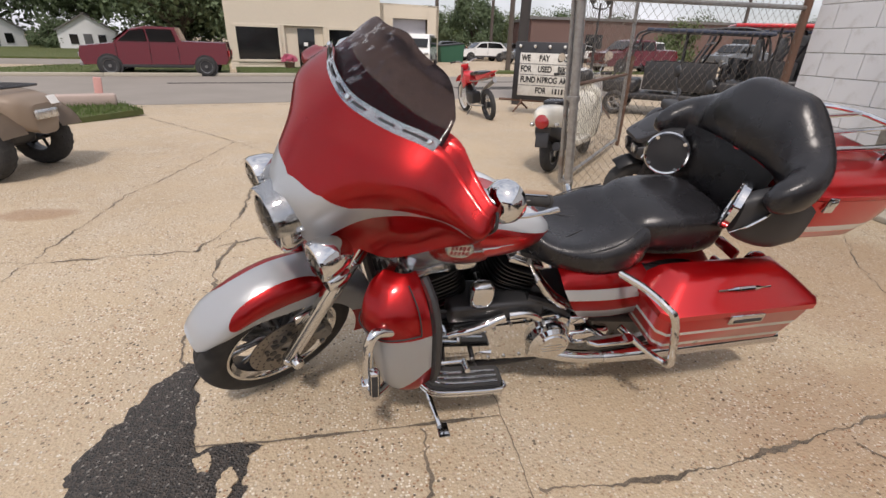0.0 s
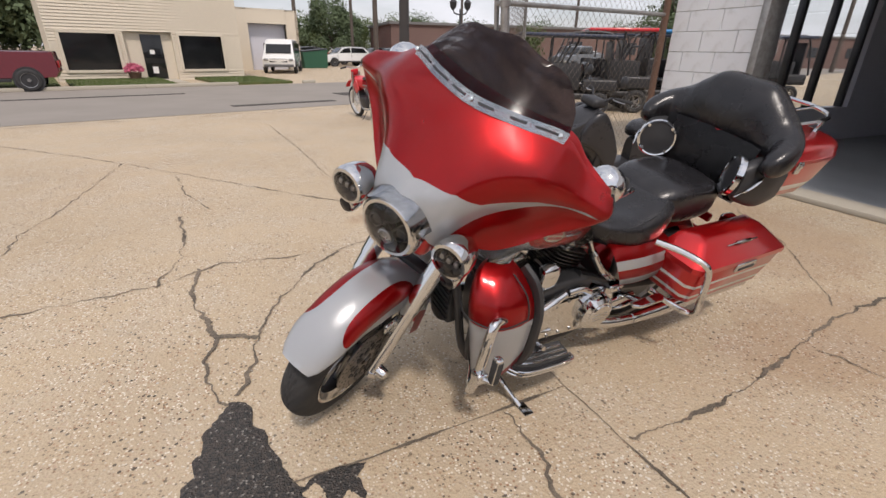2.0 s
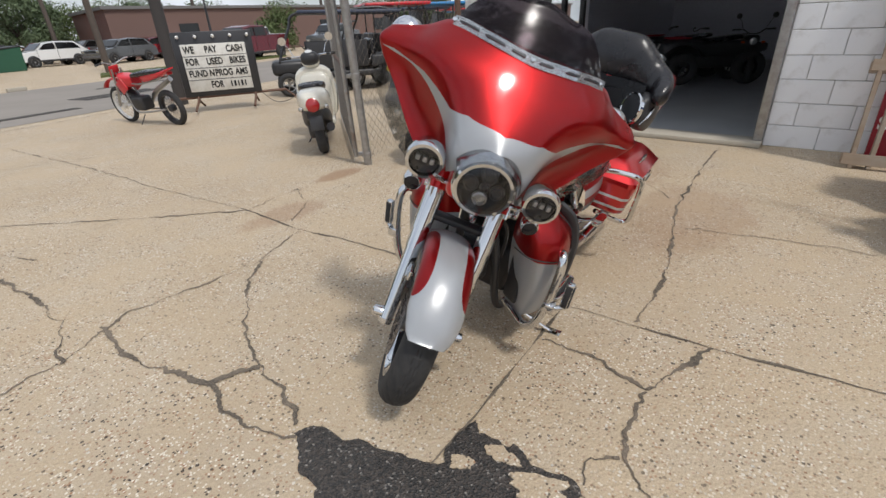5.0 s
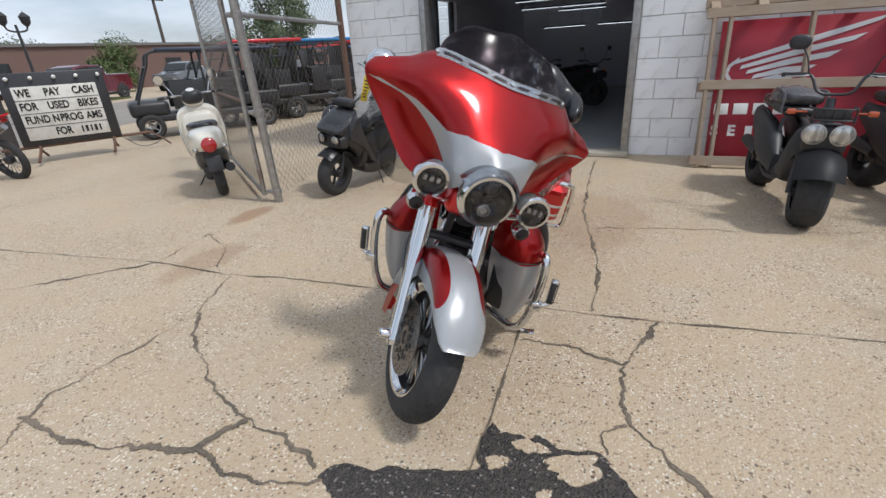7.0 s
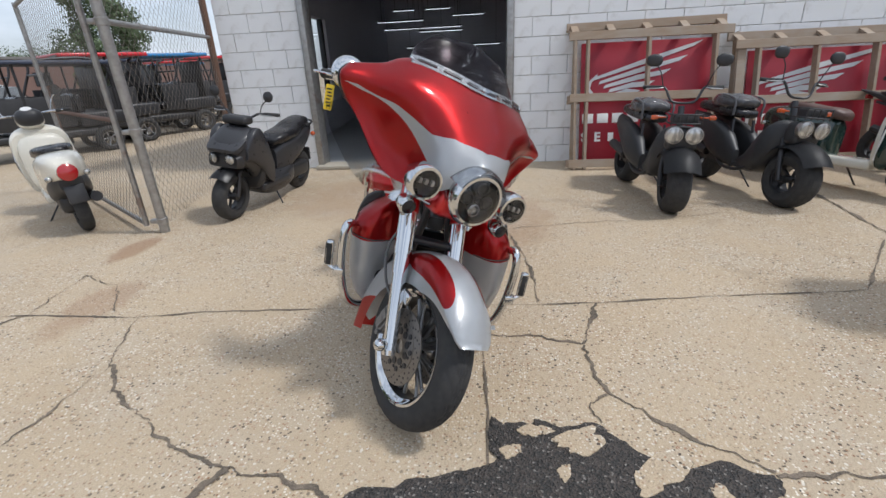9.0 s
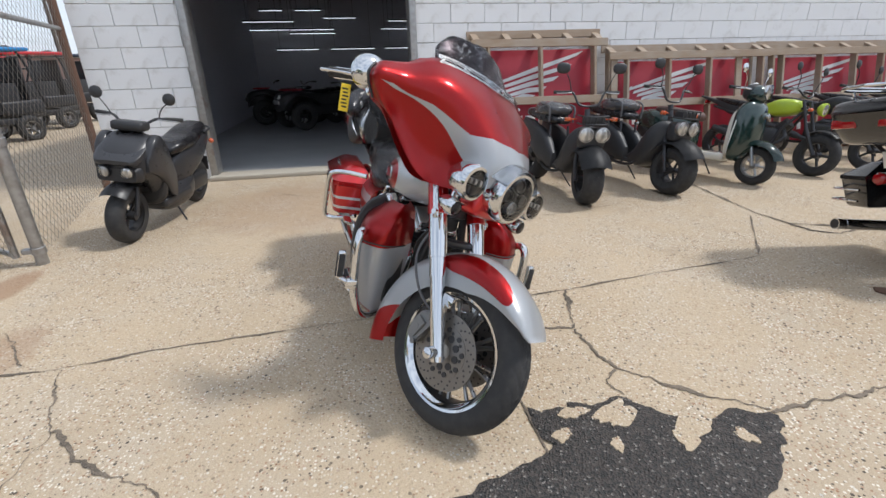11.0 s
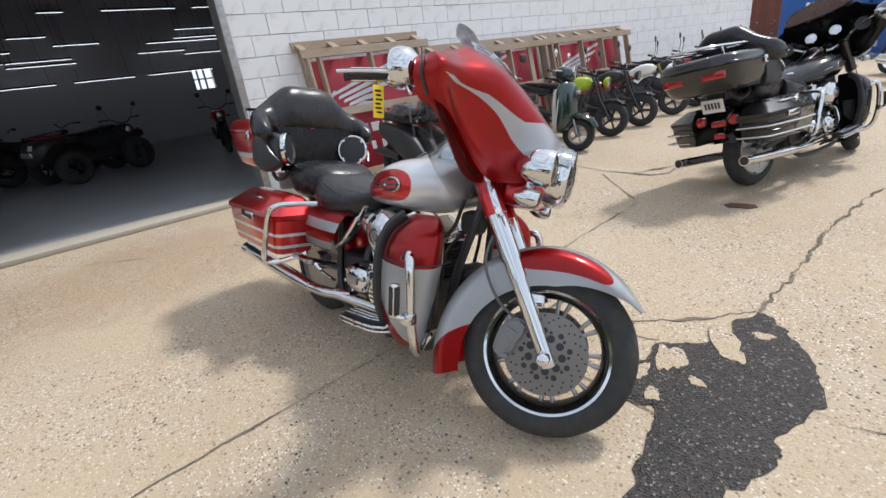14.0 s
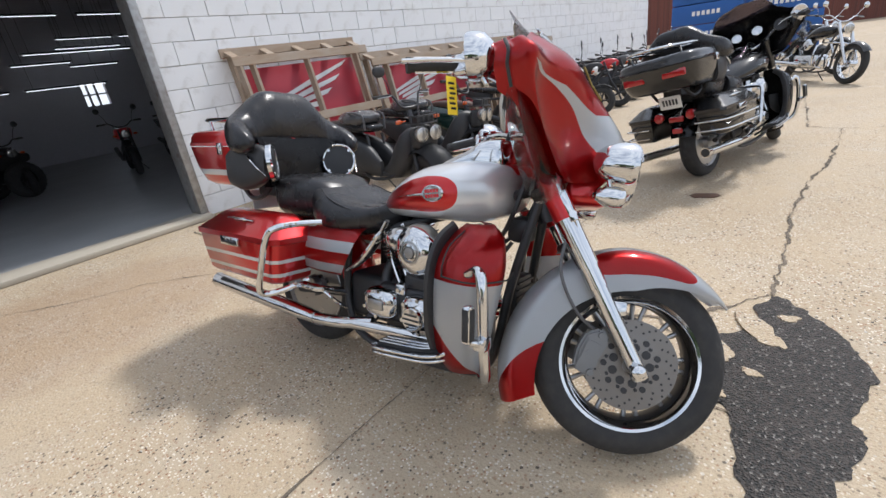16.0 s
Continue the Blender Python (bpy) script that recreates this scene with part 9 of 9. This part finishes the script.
box(bm, (4.35, 5.2, TOP / 2 + 0.02), (8.66, 9.9, TOP - 0.05))
part("wall", bm, siding, shop, smooth=False)
bm = B()
box(bm, (4.35, 5.0, TOP + 0.06), (8.9, 10.4, 0.14), 0.02)
part("roof", bm, roof_grey, shop)
for a, b in ((0.42, 2.75), (5.5, 7.75)):
    w = thing("window", Matrix(), "", "")
    w.parent = shop
    bm = B()
    for zz in (ZS, 2.05):
        box(bm, ((a + b) / 2, -0.04, zz), (b - a + 0.1, 0.10, 0.12), 0.01)
    for uu in (a, b):
        box(bm, (uu, -0.04, (ZS + 2.05) / 2), (0.12, 0.10, 2.05 - ZS), 0.01)
    part("window_frame", bm, siding, w, smooth=False)
    bm = B()
    box(bm, ((a + b) / 2, 0.20, 1.24), (b - a, 0.03, 1.6))
    part("pane", bm, dark_glass, w)
for x in (3.0, 5.25):
    bm = B()
    box(bm, (x, 0.5, 1.05), (0.06, 1.1, 2.1))
    part("entry_side", bm, siding, shop, smooth=False)
bm = B()
box(bm, (4.12, 0.195, 1.05), (2.2, 0.02, 2.1))
part("entry_back", bm, siding, shop, smooth=False)
bm = B()
box(bm, (4.25, 0.16, 1.0), (0.95, 0.06, 2.0), 0.01)
door = part("door", bm, dark_glass, shop, "dark glazed door")
for z, w, h in ((1.25, 0.22, 0.18), (0.45, 0.25, 0.30)):
    bm = B()
    box(bm, (4.2, 0.12, z), (w, 0.01, h))
    part("notice", bm, white_paint, door, "white notice on the glass")
bm = B()
box(bm, (4.1, -1.4, 0.02), (1.8, 2.9, 0.06))
part("front_step", bm, kerb_stone, shop, "concrete walk to the door")
pot = thing("flower_pot", SHOP @ Matrix.Translation((3.1, -0.55, 0)), "pot of pink flowers by the shop door", "flower pot")
bm = B()
lathe(bm, [(0, 0), (0.22, 0), (0.30, 0.38), (0.26, 0.38), (0, 0.34)], (0, 0, 0), (0, 0, 1), 16)
part("pot", bm, rust, pot)
bm = B()
rnd = random.Random(8)
for k in range(260):
    d = Vector((rnd.gauss(0, 1), rnd.gauss(0, 1), abs(rnd.gauss(0, 0.9)))).normalized() * rnd.uniform(0.25, 0.48)
    box(bm, Vector((0, 0, 0.42)) + Vector((d.x, d.y, d.z * 0.85)), (0.07, 0.07, 0.02), 0, 1, Euler((rnd.uniform(0, 3), rnd.uniform(0, 3), 0)).to_matrix().to_4x4())
part("flowers", bm, flower, pot, "pink blossoms", smooth=False)
garage = thing("garage_building", pose(0.2, 36.0, -0.1, 0, 0, 16) @ Matrix.Diagonal((0.95, 0.6, 1.12, 1)), "low cream garage with a dark open door", "building")
bm = B()
for c, s in (((0.45, 0.1, 1.7), (0.9, 0.2, 3.4)), ((4.1, 0.1, 1.7), (0.9, 0.2, 3.4)), ((2.3, 0.1, 3.0), (2.8, 0.2, 0.8)), ((2.3, 4.0, 3.35), (4.5, 8, 0.1)), ((0.1, 4, 1.7), (0.2, 8, 3.4)), ((4.45, 4, 1.7), (0.2, 8, 3.4)), ((2.3, 7.9, 1.7), (4.5, 0.2, 3.4))):
    bm = B()
    box(bm, c, s)
    part("wall", bm, siding, garage, smooth=False)
bm = B()
box(bm, (2.3, 0.9, 1.3), (2.8, 0.1, 2.6))
part("door", bm, dark_inside, garage, "dark garage door")

brick = thing("brick_building", pose(14, 46, -0.1, 0, 0, -6), "long low red brick building", "building")
bm = B()
box(bm, (35, 6, 1.85), (70, 12, 3.7))
part("wall", bm, brick_far, brick, "red brick wall", smooth=False)
bm = B()
box(bm, (35, 6, 3.75), (70.4, 12.4, 0.22))
part("roof", bm, roof_grey, brick, "flat roof with a pale edge")
for k in range(9):
    bm = B()
    box(bm, (6 + 7 * k, -0.02, 1.9), (1.6, 0.1, 1.2))
    part("window", bm, dark_glass, brick)


def house(place, w, d, h, label):
    root = thing("house", place, label, "house")
    bm = B()
    slab(bm, [(-w / 2, 0), (w / 2, 0), (w / 2, h), (0, h + w * 0.30), (-w / 2, h)], d, Matrix(((1, 0, 0, 0), (0, 0, 1, 0), (0, 1, 0, 0), (0, 0, 0, 1))))
    part("wall", bm, house_white, root, smooth=False)
    for s in (-1, 1):
        bm = B()
        a = math.atan2(w * 0.30, w / 2)
        box(bm, (s * w / 4, d / 2, h + w * 0.15 + 0.06), (math.hypot(w / 2, w * 0.3) + 0.5, d + 0.7, 0.12), 0, 1, Matrix.Rotation(s * a, 4, (0, 1, 0)))
        part("roof", bm, roof_grey, root, "grey shingle roof", smooth=False)
        bm = B()
        box(bm, (s * w * 0.24, -0.02, h * 0.55), (0.9, 0.1, 1.2))
        part("window", bm, dark_glass, root)
    bm = B()
    box(bm, (0, -0.02, 1.0), (0.95, 0.1, 2.0))
    part("door", bm, grey_plastic, root)
    return root


house(pose(-24.4, 46.2, -0.1, 0, 0, 24) @ Matrix.Scale(0.62, 4), 6.6, 10, 2.4, "small white gabled house under trees")
house(pose(-31.2, 45.5, -0.1, 0, 0, 60) @ Matrix.Scale(0.62, 4), 7.4, 11, 2.2, "low pale house with a grey roof")
bm = B()
rod(bm, (0, 0, 0), (0, 0, 1.25), 0.06, 10)
ypost = solid("marker_post", bm, simple("yellow post", (0.72, 0.58, 0.12), 0.6), "tall yellow marker post on the verge", "post", m=pose(-10.9, 25.7, -0.1, 0, 3, 0))


# ---- trees ----
def tree(x, y, h, spread, mat, label, seed, leaves=2600, low=0.30):
    rnd = random.Random(seed)
    root = thing("tree", pose(x, y, -0.15), label, "tree")
    bm = B()
    th = h * low
    tube(bm, [(0, 0, 0), (0.05 * h * rnd.uniform(-0.3, 0.3), 0, th * 0.6), (0, 0, th * 1.3), (0.02 * h, 0, h * 0.75)], [h * 0.030, h * 0.024, h * 0.018, h * 0.008], 8, 4)
    hubs = []
    for k in range(15):
        a = k * 2.4 + rnd.uniform(-0.4, 0.4)
        e = Vector((math.cos(a) * spread * rnd.uniform(0.45, 0.85), math.sin(a) * spread * rnd.uniform(0.45, 0.85), h * rnd.uniform(low + 0.08, 0.86)))
        tube(bm, [(0, 0, th * rnd.uniform(0.8, 1.3)), e * 0.5 + Vector((0, 0, h * 0.08)), e], [h * 0.012, h * 0.008, h * 0.004], 6, 3)
        hubs.append((e, spread * rnd.uniform(0.28, 0.48)))
    hubs.append((Vector((0, 0, h * 0.86)), spread * 0.45))
    hubs.append((Vector((0, 0, h * 0.6)), spread * 0.6))
    part("trunk", bm, bark, root, "dark branching trunk")
    size = 0.020 * spread + 0.05
    rng = np.random.default_rng(seed)
    n = int(leaves * 4.6)
    pick = rng.integers(0, len(hubs), n)
    hc_ = np.array([tuple(h_[0]) for h_ in hubs])[pick]
    hr_ = np.array([h_[1] for h_ in hubs])[pick]
    d = rng.normal(size=(n, 3)) * (1, 1, 0.8)
    d /= np.linalg.norm(d, axis=1)[:, None]
    p = hc_ + d * (hr_ * rng.uniform(0.40, 1.10, n) ** 0.8)[:, None]
    nrm = d + rng.normal(size=(n, 3)) * 0.6
    nrm /= np.linalg.norm(nrm, axis=1)[:, None]
    a_ = np.cross(nrm, rng.normal(size=(n, 3)))
    a_ /= np.linalg.norm(a_, axis=1)[:, None]
    b_ = np.cross(nrm, a_)
    w = (size * rng.uniform(0.5, 1.4, n))[:, None]
    vs = np.stack([p - a_ * w, p - b_ * w * 0.5 + nrm * w * 0.15, p + a_ * w, p + b_ * w * 0.6], axis=1).reshape(-1, 3)
    me = bpy.data.meshes.new("crown")
    me.from_pydata(vs.tolist(), [], np.arange(4 * n).reshape(n, 4).tolist())
    me.materials.append(mat.m)
    ob = new("crown", me)
    ob.parent = root
    tagged(ob, "uneven leafy crown", kind="stuff")
    return root


k = 0
for x, y, h, sp, mt, lv in ((-17, 47, 12, 5.5, leaf, 4200), (-23, 57, 15, 7, leaf, 4200), (-30, 58, 14, 7, leaf, 4200), (-38, 55, 13, 6.5, leaf, 3600), (-45, 52, 13, 6.5, leaf, 3600), (-12, 52, 13, 6, leaf, 3600), (-18.5, 52, 9, 4.2, leaf, 3000), (-27.6, 46.5, 2.6, 1.2, leaf, 1200), (-8.0, 45, 11, 5, leaf, 3000), (-54, 48, 12, 6, leaf, 2600), (-14, 60, 14, 7, leaf, 3000),
                            (11.2, 58, 6.6, 3.3, leaf, 4200), (20, 64, 5.0, 3.4, leaf_yellow, 2200), (26, 68, 5.6, 3.8, leaf, 2200), (5.5, 60, 4.6, 3.2, leaf, 2200), (16.5, 66, 4.8, 3, leaf_yellow, 2000), (34, 70, 5.2, 4, leaf, 2000), (44, 66, 5.6, 4, leaf, 2000), (0, 62, 4.2, 3.2, leaf, 2000), (24, 38.5, 3.6, 1.8, leaf_yellow, 1500), (30, 27, 7.6, 2.4, leaf, 3200), (58, 60, 5.6, 4, leaf, 1600), (8.5, 66, 4.6, 3.4, leaf_yellow, 1800), (52, 44, 5.2, 3.4, leaf, 1600)):
    k += 1
    if x < -5:
        sp, lv = sp * 1.3, int(lv * 1.25)
    tree(x, y, h, sp, mt, "leafy tree with a dark uneven crown" if mt is leaf else "light green leafy tree in the distance", k, lv, 0.12 if h < 4 else 0.15)

# ---- inside the shop ----
for x, y, a in ((9.8, 3.3, 120), (11.4, 4.2, 95)):
    quad(pose(x, y, 0.05, 0, 0, a), dark_metal, "dark quad bike with red tube racks in the shop", panel_red)
for k, y in enumerate((0.4, -0.8, -2.0, 2.0)):
    small_motorcycle(pose(9.6 + 0.5 * (k % 2), y, 0.05, 0, 0, 170 + 8 * k), "dark motorcycle stored inside the shop", (bright_red, black_plastic, grey_plastic, black_plastic)[k], dark_metal, black_plastic, "motorcycles in the shop")

# ---- far end of the wall: stacked blue crates, and a drain lid in the lot ----
for k, (x, y, z) in enumerate(((3.6, -15.6, 0), (3.6, -15.6, 0.62), (3.6, -15.6, 1.24), (3.6, -15.6, 1.86), (1.6, -16.2, 0), (1.6, -16.2, 0.62), (1.6, -16.2, 1.24))):
    st = thing("shipping_box", pose(x, y, z, 0, 0, 6), "blue shipping box with white letter bars", "box", "stacked blue boxes")
    bm = B()
    box(bm, (0, 0, 0.305), (2.0, 1.1, 0.60), 0.02)
    part("carton", bm, simple("blue carton %d" % k, (0.02, 0.10, 0.34), 0.6), st)
    bm = B()
    for i in range(6):
        box(bm, (-0.35 + 0.14 * i, 0.553, 0.33), (0.09, 0.006, 0.13))
    part("letter_bar", bm, white_paint, st)
bm = B()
slab(bm, [(-0.10, -0.045), (0.06, -0.06), (0.11, -0.01), (0.08, 0.05), (-0.07, 0.055), (-0.12, 0.01)], 0.008, None, 0.002)
solid("metal_plate", bm, rust, "small dark rusty plate lying on the concrete", "plate", "structure", m=pose(0.12, -1.06, 0.002, 0, 0, 20))
bm = B()
box(bm, (-6, -40, 3), (60, 0.4, 6))
solid("backdrop", bm, brick_far, "plain far building closing the end of the lot", "backdrop", "structure", smooth=False)
